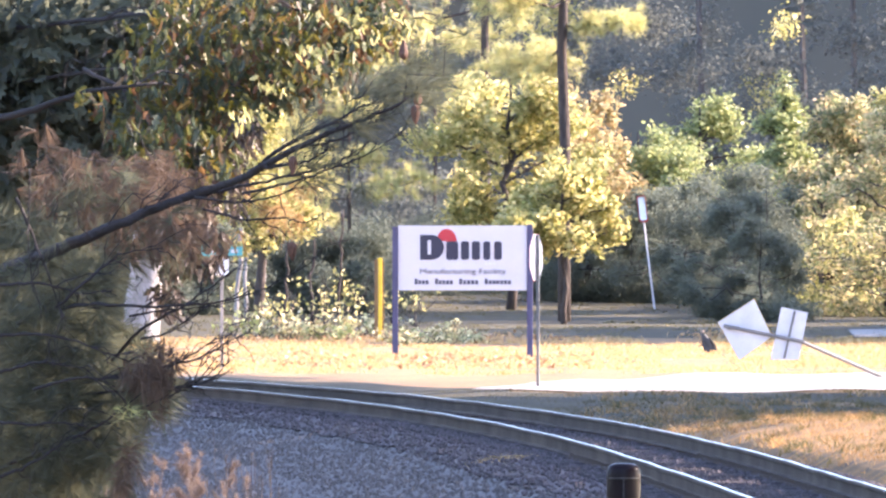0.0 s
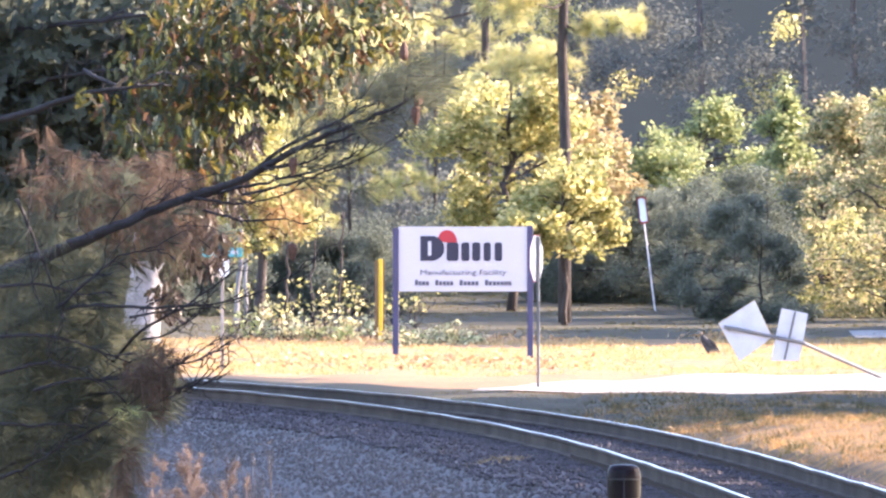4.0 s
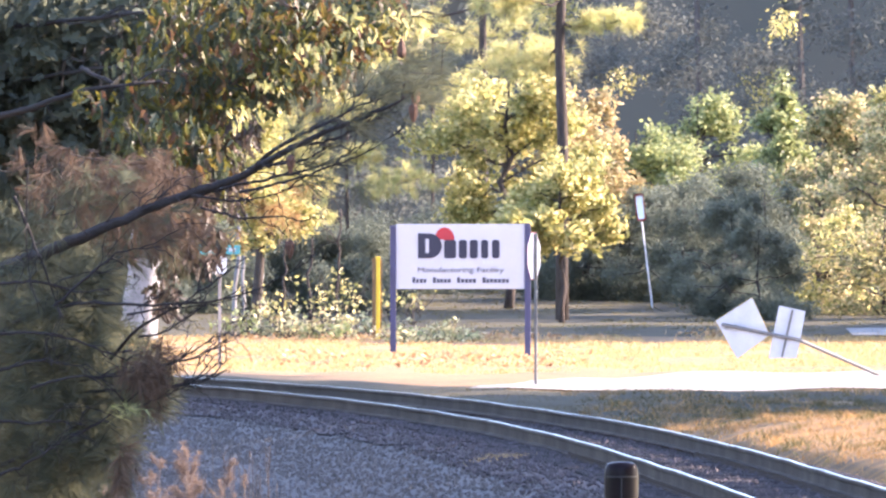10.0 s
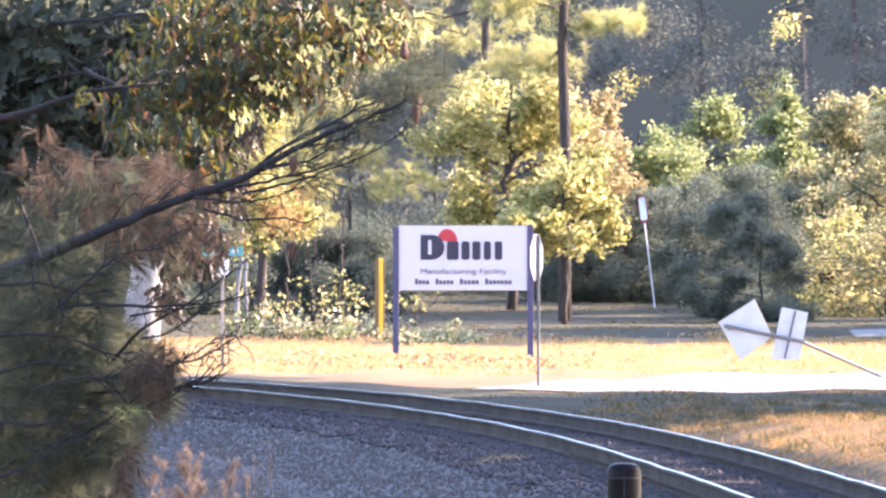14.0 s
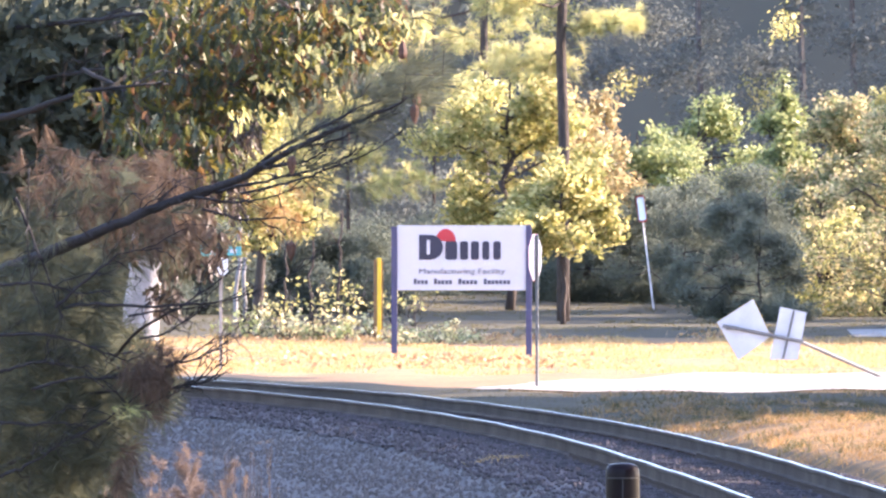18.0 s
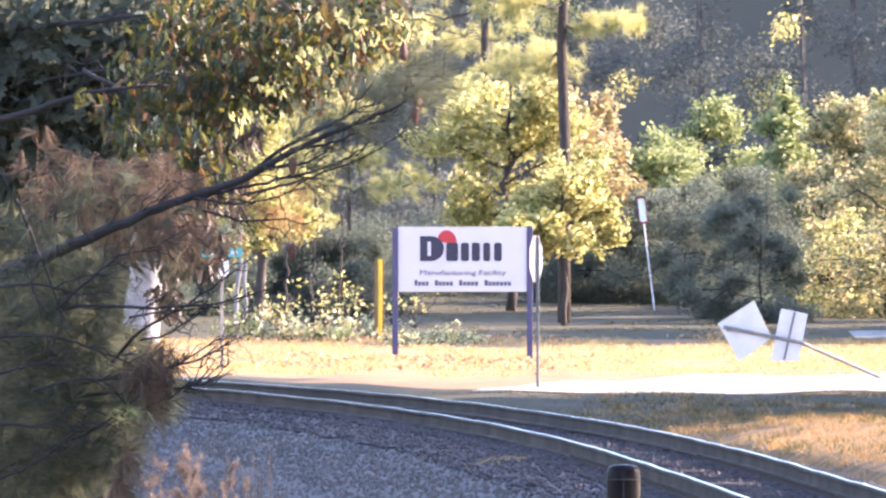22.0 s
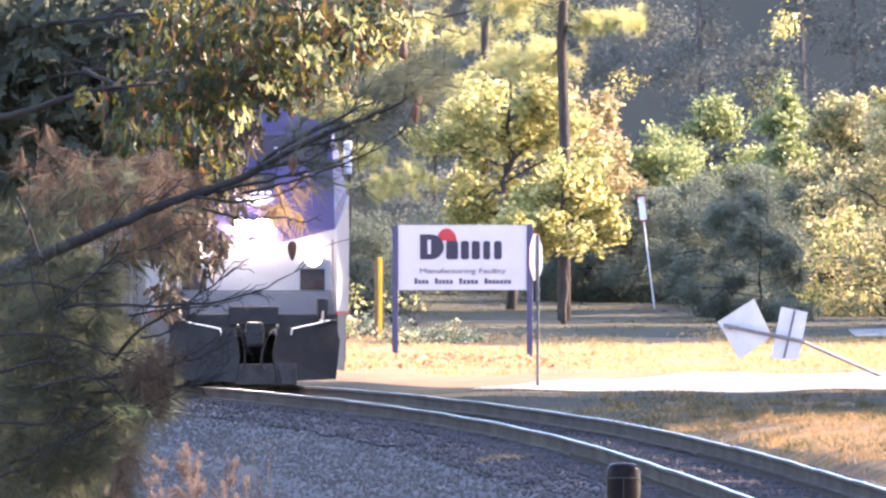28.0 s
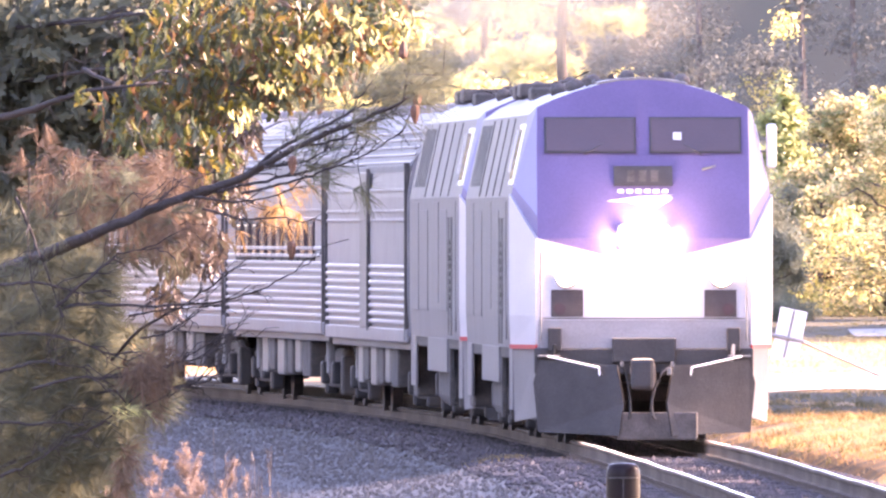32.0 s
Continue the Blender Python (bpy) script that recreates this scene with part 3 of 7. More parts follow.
def cloud(clumps, n, rng, shell=0.45):
    """Points in small sprays inside the clumps (centre, radii), thicker towards the outside."""
    c = np.array([k[0] for k in clumps], float)
    r = np.array([np.broadcast_to(k[1], 3) for k in clumps], float)
    wt = (r[:, 0] * r[:, 2]) ** 0.9
    per = 9
    m = max(1, n // per)
    i = rng.choice(len(clumps), m, p=wt / wt.sum())
    d = rng.normal(size=(m, 3))
    d /= np.linalg.norm(d, axis=1)[:, None]
    rad = rng.random(m) ** shell
    hub = c[i] + d * rad[:, None] * r[i]
    spray = rng.normal(size=(m, per, 3)) * (0.07 + 0.10 * r[i].mean(1))[:, None, None]
    return (hub[:, None] + spray).reshape(-1, 3)


def crown(name, clumps, n, size, material, parent, seed, label="", **kw):
    rng = np.random.default_rng(seed)
    v, f = leaves(cloud(clumps, n, rng), size, rng, **kw)
    return raw(name, v, f, material, parent, label)


def limb_path(a, b, rng, sag=0.0, wander=0.06, n=7):
    a, b = np.asarray(a, float), np.asarray(b, float)
    t = np.linspace(0, 1, n)[:, None]
    L = np.linalg.norm(b - a)
    p = a + (b - a) * t + rng.normal(size=(n, 3)) * L * wander * np.sin(t * math.pi)
    p[:, 2] += sag * L * np.sin(t[:, 0] * math.pi)
    return p


def broadleaf(x, y, height, spread_m, n, size, material, label, seed, clear=0.25, trunk_r=0.12, bark="bark", clumps_n=24, lean=0.0, group="", lower=1.0, puff=(0.16, 0.36), cone=False, join_limbs=False):
    """A tree with a tapered trunk, limbs and an uneven crown of leaf sprays."""
    rng = np.random.default_rng(seed)
    z0 = float(ground_z(x, y)) - 0.05
    tree = empty("tree", Matrix.Translation((x, y, z0)), label, "tree", group)
    top = np.array([lean * height, 0, height * 0.9])
    path = limb_path((0, 0, 0), top, rng, wander=0.02, n=9)
    v, f = tube(path, np.linspace(trunk_r, trunk_r * 0.15, 9), 8)
    raw("trunk", v, f, bark, tree, smooth=True)
    clumps, limbs = [], []
    for k in range(clumps_n):
        h = clear + (1 - clear) * (k + rng.random()) / clumps_n
        start = np.array([np.interp(h * 0.85, np.linspace(0, 1, 9), path[:, j]) for j in range(3)])
        a = rng.uniform(0, 6.28)
        reach = spread_m * (0.45 + 0.75 * math.sin(math.pi * min(1, (h - clear) / (1 - clear) * 0.85 + 0.15))) * rng.uniform(0.55, 1.0) * (lower if h < 0.5 else 1)
        if cone:
            reach = spread_m * (1.05 - (h - clear) / (1 - clear)) * rng.uniform(0.6, 1.1)
        end = start + np.array([math.cos(a) * reach, math.sin(a) * reach, height * rng.uniform(0.02, 0.14)])
        lv, lf = tube(limb_path(start, end, rng, 0.05), np.linspace(trunk_r * 0.4 * (1.1 - h * 0.6), 0.012, 7), 5)
        if join_limbs:
            limbs.append((lv, lf))
        else:
            raw("limb", lv, lf, bark, tree)
        r = spread_m * rng.uniform(*puff) * (1.15 - 0.75 * (h - clear) / (1 - clear) if cone else 1)
        clumps.append((end, (r, r, r * rng.uniform(0.55, 0.9))))
        clumps.append(((start + end) / 2 + rng.normal(size=3) * 0.2, (r * 0.7, r * 0.7, r * 0.5)))
    if limbs:
        lv, lf = joined(limbs)
        raw("limbs", lv, lf, bark, tree)
    if clear <= 0.03:
        for k in range(10):
            a = rng.uniform(0, 6.28)
            clumps.append((np.array([math.cos(a), math.sin(a), 0]) * spread_m * 0.75 + np.array([0, 0, height * 0.09]), (spread_m * 0.38, spread_m * 0.38, height * 0.13)))
    crown("crown", clumps, n, size, material, tree, seed + 1)
    return tree


def needle_fans(tips, dirs, count, length, width, rng, sweep=0.75):
    """Fans of straight needles that spring from each tip."""
    t = np.repeat(np.asarray(tips, float), count, 0)
    d = np.repeat(np.asarray(dirs, float), count, 0)
    d = d + rng.normal(size=d.shape) * sweep
    d /= np.linalg.norm(d, axis=1)[:, None]
    w = np.cross(d, rng.normal(size=d.shape))
    w /= np.linalg.norm(w, axis=1)[:, None]
    L = length * rng.uniform(0.7, 1.15, len(t))[:, None]
    mid = t + d * L * 0.55 + np.array([0, 0, -0.03]) * L
    end = t + d * L + np.array([0, 0, -0.14]) * L
    v = np.stack([t - w * width / 2, t + w * width / 2, mid + w * width / 2, mid - w * width / 2, end], 1).reshape(-1, 3)
    k = 5 * np.arange(len(t))
    f = np.concatenate([np.stack([k, k + 1, k + 2, k + 3], 1)]).tolist() + np.stack([k + 3, k + 2, k + 4], 1).tolist()
    return v, f


def pine(x, y, height, trunk_r, clear, whorls, reach, label, seed, needle="needle_far", fans=14, length=0.24, width=0.008, group="", lean=0.0, per=60):
    rng = np.random.default_rng(seed)
    z0 = float(ground_z(x, y)) - 0.05
    tree = empty("pine_tree", Matrix.Translation((x, y, z0)), label, "tree", group)
    path = limb_path((0, 0, 0), (lean * height, 0, height), rng, wander=0.002, n=10)
    v, f = tube(path, np.linspace(trunk_r, trunk_r * 0.2, 10), 10)
    raw("trunk", v, f, "bark", tree, smooth=True)
    tips, dirs = [], []
    for k in range(whorls):
        h = clear + (1 - clear) * (k + rng.random() * 0.7) / whorls
        start = np.array([np.interp(h, np.linspace(0, 1, 10), path[:, j]) for j in range(3)])
        a = rng.uniform(0, 6.28)
        R = reach * (1.15 - 0.8 * (h - clear) / (1 - clear)) * rng.uniform(0.6, 1.1)
        end = start + np.array([math.cos(a) * R, math.sin(a) * R, R * rng.uniform(-0.1, 0.25)])
        lp = limb_path(start, end, rng, -0.06, 0.05)
        lv, lf = tube(lp, np.linspace(trunk_r * 0.28, 0.01, 7), 5)
        raw("limb", lv, lf, "bark", tree)
        for q in range(fans):
            t = rng.uniform(0.3, 1.0)
            p = np.array([np.interp(t, np.linspace(0, 1, 7), lp[:, j]) for j in range(3)]) + rng.normal(size=3) * R * 0.13 * np.array([1, 1, 0.5])
            tips.append(p)
            dd = (end - start) / np.linalg.norm(end - start) + rng.normal(size=3) * 0.5 + np.array([0, 0, 0.5])
            dirs.append(dd / np.linalg.norm(dd))
    v, f = needle_fans(tips, dirs, per, length, width, rng)
    raw("needles", v, f, needle, tree)
    return tree


# ---- woods beyond the road ----
pine(2.493, 658.5, 17, 0.145, 0.30, 26, 2.4, "tall straight pine with a bare brown trunk and sunlit tufts", 11, fans=60, length=0.28)
broadleaf(1.424, 671.6, 5.6, 1.75, 12000, 0.16, "leaf_yellow", "broad tree with bright yellow-green autumn leaves in sun", 21, clear=0.30, trunk_r=0.11)
broadleaf(2.475, 653.6, 3.7, 1.15, 6500, 0.17, "leaf_yellow", "small yellow-leaved tree beside a pine trunk", 22, clear=0.47, trunk_r=0.07)
broadleaf(3.117, 681.3, 5.0, 0.95, 5000, 0.15, "leaf_orange", "slender tree with orange-brown autumn leaves", 23, clear=0.45, trunk_r=0.07)
broadleaf(4.251, 700.9, 3.9, 1.4, 9000, 0.14, "leaf_green", "rounded green tree at the wood's edge", 24, clear=0.2)
broadleaf(5.628, 704.2, 4.5, 1.4, 9500, 0.14, "leaf_green", "rounded yellow-green tree at the wood's edge", 25, clear=0.2)
broadleaf(7.36, 694.0, 5.3, 1.6, 17000, 0.14, "leaf_green", "bright green young tree with a pointed crown in full sun", 26, clear=0.12, clumps_n=60, cone=True, puff=(0.12, 0.24))
broadleaf(9.75, 690.0, 5.2, 1.3, 12000, 0.14, "leaf_yellow", "yellow-green bushy tree at the far end of the hedge", 32, clear=0.04)
# Two trees out of view, added to shade the dark bushes.
for x, y in ((11.1, 684.6), (11.3, 687.0)):
    broadleaf(x, y, 4.6, 1.5, 8000, 0.2, "leaf_green", "unseen dense green tree that shades the dark bushes", 34 + int(y), clear=0.05)
broadleaf(8.05, 690.5, 3.3, 1.0, 7000, 0.14, "leaf_green", "green bushy tree in the middle of the hedge", 33, clear=0.04)
broadleaf(8.832, 684.6, 4.8, 1.35, 17000, 0.13, "leaf_hedge", "yellow-green bushy tree lit from the side", 27, clear=0.06)
broadleaf(7.937, 674.8, 2.9, 0.95, 5200, 0.115, "leaf_hedge", "low yellow bush at the edge of the lawn", 28, clear=0.05)
broadleaf(8.425, 666.7, 2.3, 1.2, 3600, 0.13, "leaf_yellow", "low yellow-green bush with leaves to the ground", 30, clear=0.0, trunk_r=0.05)
broadleaf(9.163, 665, 2.4, 1.2, 4200, 0.115, "leaf_hedge", "low yellow-green bush with leaves to the ground", 31, clear=0.0, trunk_r=0.05)
broadleaf(9.605, 671.6, 4.7, 1.4, 8000, 0.125, "leaf_hedge", "yellow-green bushy tree beside the street", 29, clear=0.06)
# dense dark evergreen bushes
for k, (bx, by, h, r) in enumerate([(3.707, 691.1, 2.3, 1.2), (4.884, 686.2, 2.6, 1.4), (5.980, 687.9, 2.5, 1.4), (6.792, 684.6, 2.2, 1.1), (2.872, 694.4, 2.1, 1.3),
                                    (0.196, 697.6, 2.0, 1.4), (-0.896, 691.1, 1.9, 1.4), (-1.949, 678.1, 1.7, 1.3), (-2.624, 668.3, 1.9, 1.1), (-3.570, 669.9, 1.7, 1.0), (-4.498, 668.3, 2.0, 1.1),
                                    (-5.422, 666.7, 2.4, 1.2), (-6.286, 671.6, 3.0, 1.5), (-7.463, 671.6, 3.0, 1.6), (-8.640, 671.6, 3.0, 1.6), (5.685, 696, 2.6, 1.4), (4.353, 697.6, 2.4, 1.3),
                                    (6.0, 664, 2.6, 0.85), (6.5, 658, 2.2, 0.8), (5.1, 680, 2.9, 1.3), (3.95, 681, 2.7, 1.2), (3.05, 682, 2.4, 1.1), (6.75, 672, 3.0, 1.2), (6.1, 678, 3.3, 1.3)]):
    broadleaf(bx, by, h, r, 26000 if by < 690 else 14000, 0.075, "leaf_bush", "dense dark evergreen bush in shade", 40 + k, clear=0.02, trunk_r=0.035, bark="bark_dark", group="dark bushes at the wood's edge", clumps_n=16, lower=1.9)
# sunlit pines to the left
pine(-1.932, 672.0, 9.4, 0.05, 0.20, 26, 2.1, "young pine with long sunlit yellow-green needles", 51, fans=30)
pine(-3.345, 676.0, 10.4, 0.05, 0.20, 28, 2.2, "young pine with long sunlit yellow-green needles", 52, fans=30)
pine(-0.172, 704.0, 11.8, 0.045, 0.24, 26, 2.4, "taller pine behind the notice board", 53, fans=30)
pine(0.934, 700.9, 14.0, 0.13, 0.45, 22, 2.5, "tall pine with high tufts behind the yellow tree", 54, fans=30)
broadleaf(-3.722, 645.5, 5.0, 1.15, 7000, 0.14, "leaf_yellow", "tree with yellow-green autumn leaves", 55, clear=0.35)
broadleaf(-5.208, 684.6, 9.5, 2.3, 9000, 0.17, "leaf_yellow", "yellow-green tree behind the bend", 56, clear=0.2)
broadleaf(-7.091, 692.8, 10, 2.6, 9000, 0.17, "leaf_green", "green tree behind the bend", 57, clear=0.15)
broadleaf(-8.791, 692.8, 10, 2.6, 9000, 0.17, "leaf_green", "green tree behind the bend", 58, clear=0.15)


# far woods close the view
def far_woods():
    rng = np.random.default_rng(77)
    clumps = [((rng.uniform(-14, 14), rng.uniform(766.1, 806.8), rng.uniform(0.6, 8.0)), (rng.uniform(0.5, 1.3), 1.4, rng.uniform(0.35, 0.9))) for k in range(190)]
    v, f = leaves(cloud(clumps, 110000, rng, 0.7), 0.14, rng)
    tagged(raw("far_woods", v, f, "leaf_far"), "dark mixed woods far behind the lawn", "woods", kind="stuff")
    clumps = []
    for k in range(220):
        x, z = rng.uniform(-42, 42), rng.uniform(1.5, 17)
        z = z if abs(x) > 13 else rng.uniform(9, 17)
        clumps.append(((x, rng.uniform(769.4, 847.6), z), (rng.uniform(1.4, 2.6), 2.2, rng.uniform(1.2, 2.2))))
    v, f = leaves(cloud(clumps, 45000, rng, 0.7), 0.45, rng)
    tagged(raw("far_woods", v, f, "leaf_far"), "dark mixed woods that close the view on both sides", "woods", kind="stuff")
    for k in range(14):
        x, y = rng.uniform(-26, 26), rng.uniform(792.2, 839.4)
        p = limb_path((x, y, 1.0), (x + rng.normal() * 0.5, y, 18), rng, wander=0.006)
        v, f = tube(p, np.linspace(0.10, 0.05, 7), 6)
        trunk = empty("tree", Matrix(), "thin bare trunk deep in the far woods", "tree", "trunks of the far woods")
        raw("trunk", v, f, "bark_grey", trunk)
    # Yellow clumps put sun highlights into the far woods by colour.
    clumps = [((rng.uniform(-24, 24), rng.uniform(753.1, 798.7), rng.uniform(5.5, 11)), (rng.uniform(0.4, 1.0), 0.8, rng.uniform(0.3, 0.8))) for k in range(44)]
    v, f = leaves(cloud(clumps, 15000, rng, 0.7), 0.13, rng)
    tagged(raw("sun_toned_leaves", v, f, "leaf_yellow"), "scattered far leaves coloured yellow to stand for sunlight", "leaves", kind="stuff")
    # Backdrop that emits a little, in place of haze before the forest.
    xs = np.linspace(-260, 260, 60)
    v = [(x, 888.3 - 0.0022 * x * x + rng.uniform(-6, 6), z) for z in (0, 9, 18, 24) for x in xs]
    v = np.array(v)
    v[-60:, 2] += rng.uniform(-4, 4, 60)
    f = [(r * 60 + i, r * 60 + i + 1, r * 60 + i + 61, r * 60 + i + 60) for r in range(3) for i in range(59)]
    tagged(raw("backdrop", v, f, "distance"), "forest backdrop with its haze put in as a faint glow", "forest", kind="structure")


far_woods()


# ---- unseen trees, added beside the view to shade track, lawn, woods and boughs ----
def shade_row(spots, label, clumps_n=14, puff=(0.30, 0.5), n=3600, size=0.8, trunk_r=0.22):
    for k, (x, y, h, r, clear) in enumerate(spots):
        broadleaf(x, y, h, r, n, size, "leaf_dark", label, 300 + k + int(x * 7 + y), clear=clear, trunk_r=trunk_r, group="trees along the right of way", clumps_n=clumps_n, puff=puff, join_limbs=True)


shade_row([(20.5 + 3 * (k % 2), 250 + 8.5 * k, 23, 5.6, 0.2) for k in range(12)], "unseen tall leafy tree that shades the track")
shade_row([(20.5 + 3 * (k % 2), 250 + 8.5 * k, 23, 5.2, 0.615) for k in range(12, 26)], "unseen tall tree whose high crown shades the track", 26, (0.18, 0.30), 3300)
shade_row([(28 + 3 * (k % 2), 248 + 7 * k, 28, 6.0, 0.685 if k > 14 else 0.6) for k in range(32)], "unseen tall tree in the second shading row", 24, (0.18, 0.30), 3300)
shade_row([(17 + 2.5 * (k % 3), 460 + 3.5 * k, 14, 3.6, 0.05) for k in range(15)], "unseen tree that shades the verge by the lane")
shade_row([(25 + 2 * (k % 2), 464 + 5.0 * k, 21, 4.4, 0.3) for k in range(9)], "unseen taller tree that shades past the lane's corner")
shade_row([(20.5 + (k % 2), 466 + 3.8 * k, 15, 3.8, 0.05) for k in range(6)], "unseen dense tree that shades the gravel by the lane")
shade_row([(19, 661.0, 11.8, 2.2, 0.05)], "unseen narrow tree that shades the bushes")
shade_row([(19 + 3 * (k % 2), 626 + 3.6 * k, 13.2 if k < 6 else 11.0, 4.4, 0.03) for k in range(8)], "unseen tree that shades the lawn")
shade_row([(20 + 2 * (k % 2), 682 + 4.0 * k, 6.5, 3.0, 0.03) for k in range(7)], "unseen lower tree that shades the lawn")
shade_row([(19.5, 667 + 5 * k, 13.5, 3.0, 0.74) for k in range(2)], "unseen slim high-crowned tree that shades the lawn")
shade_row([(26 + 6 * (k % 3), 742 + 9 * k, 27, 6.5, 0.05) for k in range(16)], "unseen tall tree that shades the far woods", n=5200)
shade_row([(12.8 + 1.2 * (k % 2), 150 + 2.8 * k, 10.5 if k < 7 else 8.8, 2.9 if k < 7 else 2.5, 0.08) for k in range(12)], "unseen low leafy tree that shades the near pine", n=7500, size=0.8)
shade_row([(15.5 + 2.5 * (k % 2), 156 + 4.5 * k, 12.4, 4.4, 0.12) for k in range(8)], "unseen tree that shades the near boughs")
shade_row([(21 + 2 * (k % 2), 158 + 5.0 * k, 14.2, 4.4, 0.1) for k in range(8)], "unseen taller tree that shades the near boughs")
# Small high crowns, placed only to shape which ground stays lit.
shade_row([(17.5 + 1.5 * (k % 2), 504 + 4.0 * k, 17.2, 2.4, 0.84) for k in range(15)], "unseen slender high-crowned tree that shades the track's edge")
shade_row([(18.4 + 0.8 * (k % 2), 506 + 4.0 * k, 16.4, 2.4, 0.84) for k in range(8)], "unseen slender tree in a second row for the same shade")
shade_row([(16.5 + 0.8 * (k % 2), 338 + 2.7 * k, 12.5, 1.9, 0.75) for k in range(53)], "unseen slim young tree that shades the gravel", 9, (0.3, 0.5), 1300, 0.5, 0.09)

# Unseen trees on the left, added to hold back sky light.
shade_row([(-16.5 - 4 * (k % 2), 120 + 11 * k, 19, 6.0, 0.02) for k in range(38)], "unseen tall tree that keeps sky light off the train", n=1800)

# pale trunk and thin saplings behind the bend
def bare_trunk(name, x, y, h, r, bark, label, seed, lean=0.0):
    rng = np.random.default_rng(seed)
    z = float(ground_z(x, y)) - 0.1
    t = empty(name, Matrix.Translation((x, y, z)), label, "tree")
    v, f = tube(limb_path((0, 0, 0), (lean, 0, h), rng, wander=0.012, n=12), np.linspace(r, r * 0.6, 12) * rng.uniform(0.9, 1.1, 12), 9)
    raw("trunk", v, f, bark, t, smooth=True)
    for k in range(3):
        z1 = h * rng.uniform(0.6, 0.95)
        v, f = tube(limb_path((lean * z1 / h, 0, z1), (lean * z1 / h + rng.normal() * 0.8, rng.normal() * 0.5, z1 + 0.8), rng), np.linspace(r * 0.3, 0.01, 7), 5)
        raw("limb", v, f, bark, t)
    return t


bare_trunk("pale_tree", -5.874, 627.5, 3.0, 0.40, "bark_pale", "thick pale trunk with peeling white bark", 91, 0.2)
for k, (x, y, h, r) in enumerate([(-3.637, 650.4, 3.2, 0.035), (-3.197, 653.6, 2.6, 0.03), (-4.009, 655.3, 3.0, 0.04), (-2.678, 658.5, 2.8, 0.03), (-4.160, 652, 3.0, 0.05), (-2.119, 656.9, 2.4, 0.03)]):
    bare_trunk("sapling", x, y, h, r, "bark_pale" if k % 2 == 0 else "bark", "thin bare sapling stem at the wood's edge", 92 + k, 0.1)


# low leafy shrubs and brush behind the notice board
def shrub(x, y, h, r, n, material, label, seed, size=0.125):
    rng = np.random.default_rng(seed)
    z = float(ground_z(x, y)) - 0.03
    s = empty("shrub", Matrix.Translation((x, y, z)), label, "shrub", "low shrubs at the lawn's edge")
    tips = []
    for k in range(7):
        end = np.array([rng.normal() * r * 0.55, rng.normal() * r * 0.4, h * rng.uniform(0.5, 0.95)])
        v, f = tube(limb_path((0, 0, 0), end, rng), np.linspace(0.014, 0.005, 7), 4)
        raw("stem", v, f, "bark_dark", s)
        tips.append((end, (r * 0.45, r * 0.4, h * 0.25)))
        tips.append((end * 0.6, (r * 0.5, r * 0.4, h * 0.25)))
    crown("foliage", tips, n, size, material, s, seed + 1)


rs = random.Random(5)
for k in range(17):
    shrub(-3.8 + k * 0.28 + rs.uniform(-0.09, 0.09), rs.uniform(627.6, 632.5) - 7.0 * (k > 9), rs.uniform(0.3, 0.62) if k < 10 else rs.uniform(0.2, 0.42), rs.uniform(0.3, 0.5), 100, "leaf_green" if k % 6 == 0 else "leaf_pale", "low leafy shrub with sunlit leaves", 130 + k)
for k in range(9):
    shrub(-3.92 + k * 0.41 + rs.uniform(-0.09, 0.09), rs.uniform(645.5, 655.3), rs.uniform(0.8, 1.5), rs.uniform(0.35, 0.6), 45, "leaf_yellow", "tall sparse shrub in front of the woods", 160 + k)


# ---- the notice board ----
def words(text, x, y, z, height, width, material, parent, name="lettering"):
    cu = bpy.data.curves.new(name, "FONT")
    cu.body, cu.size, cu.extrude, cu.offset = text, 1.0, 0.02, 0.0
    ob = bpy.data.objects.new(name, cu)
    scene.collection.objects.link(ob)
    bpy.context.view_layer.update()
    me = bpy.data.meshes.new_from_object(ob.evaluated_get(bpy.context.evaluated_depsgraph_get()))
    bpy.data.objects.remove(ob)
    v = np.array([p.co[:] for p in me.vertices])
    lo, hi = v.min(0), v.max(0)
    sx, sz = width / (hi[0] - lo[0]), height / (hi[1] - lo[1])
    for p in me.vertices:
        p.co = ((p.co[0] - lo[0]) * sx, -p.co[2] * 0.2, (p.co[1] - lo[1]) * sz)
    me.materials.append(M[material])
    t = new(name, me)
    t.matrix_basis = Matrix.Translation((x, y, z))
    t.parent = parent
    return t


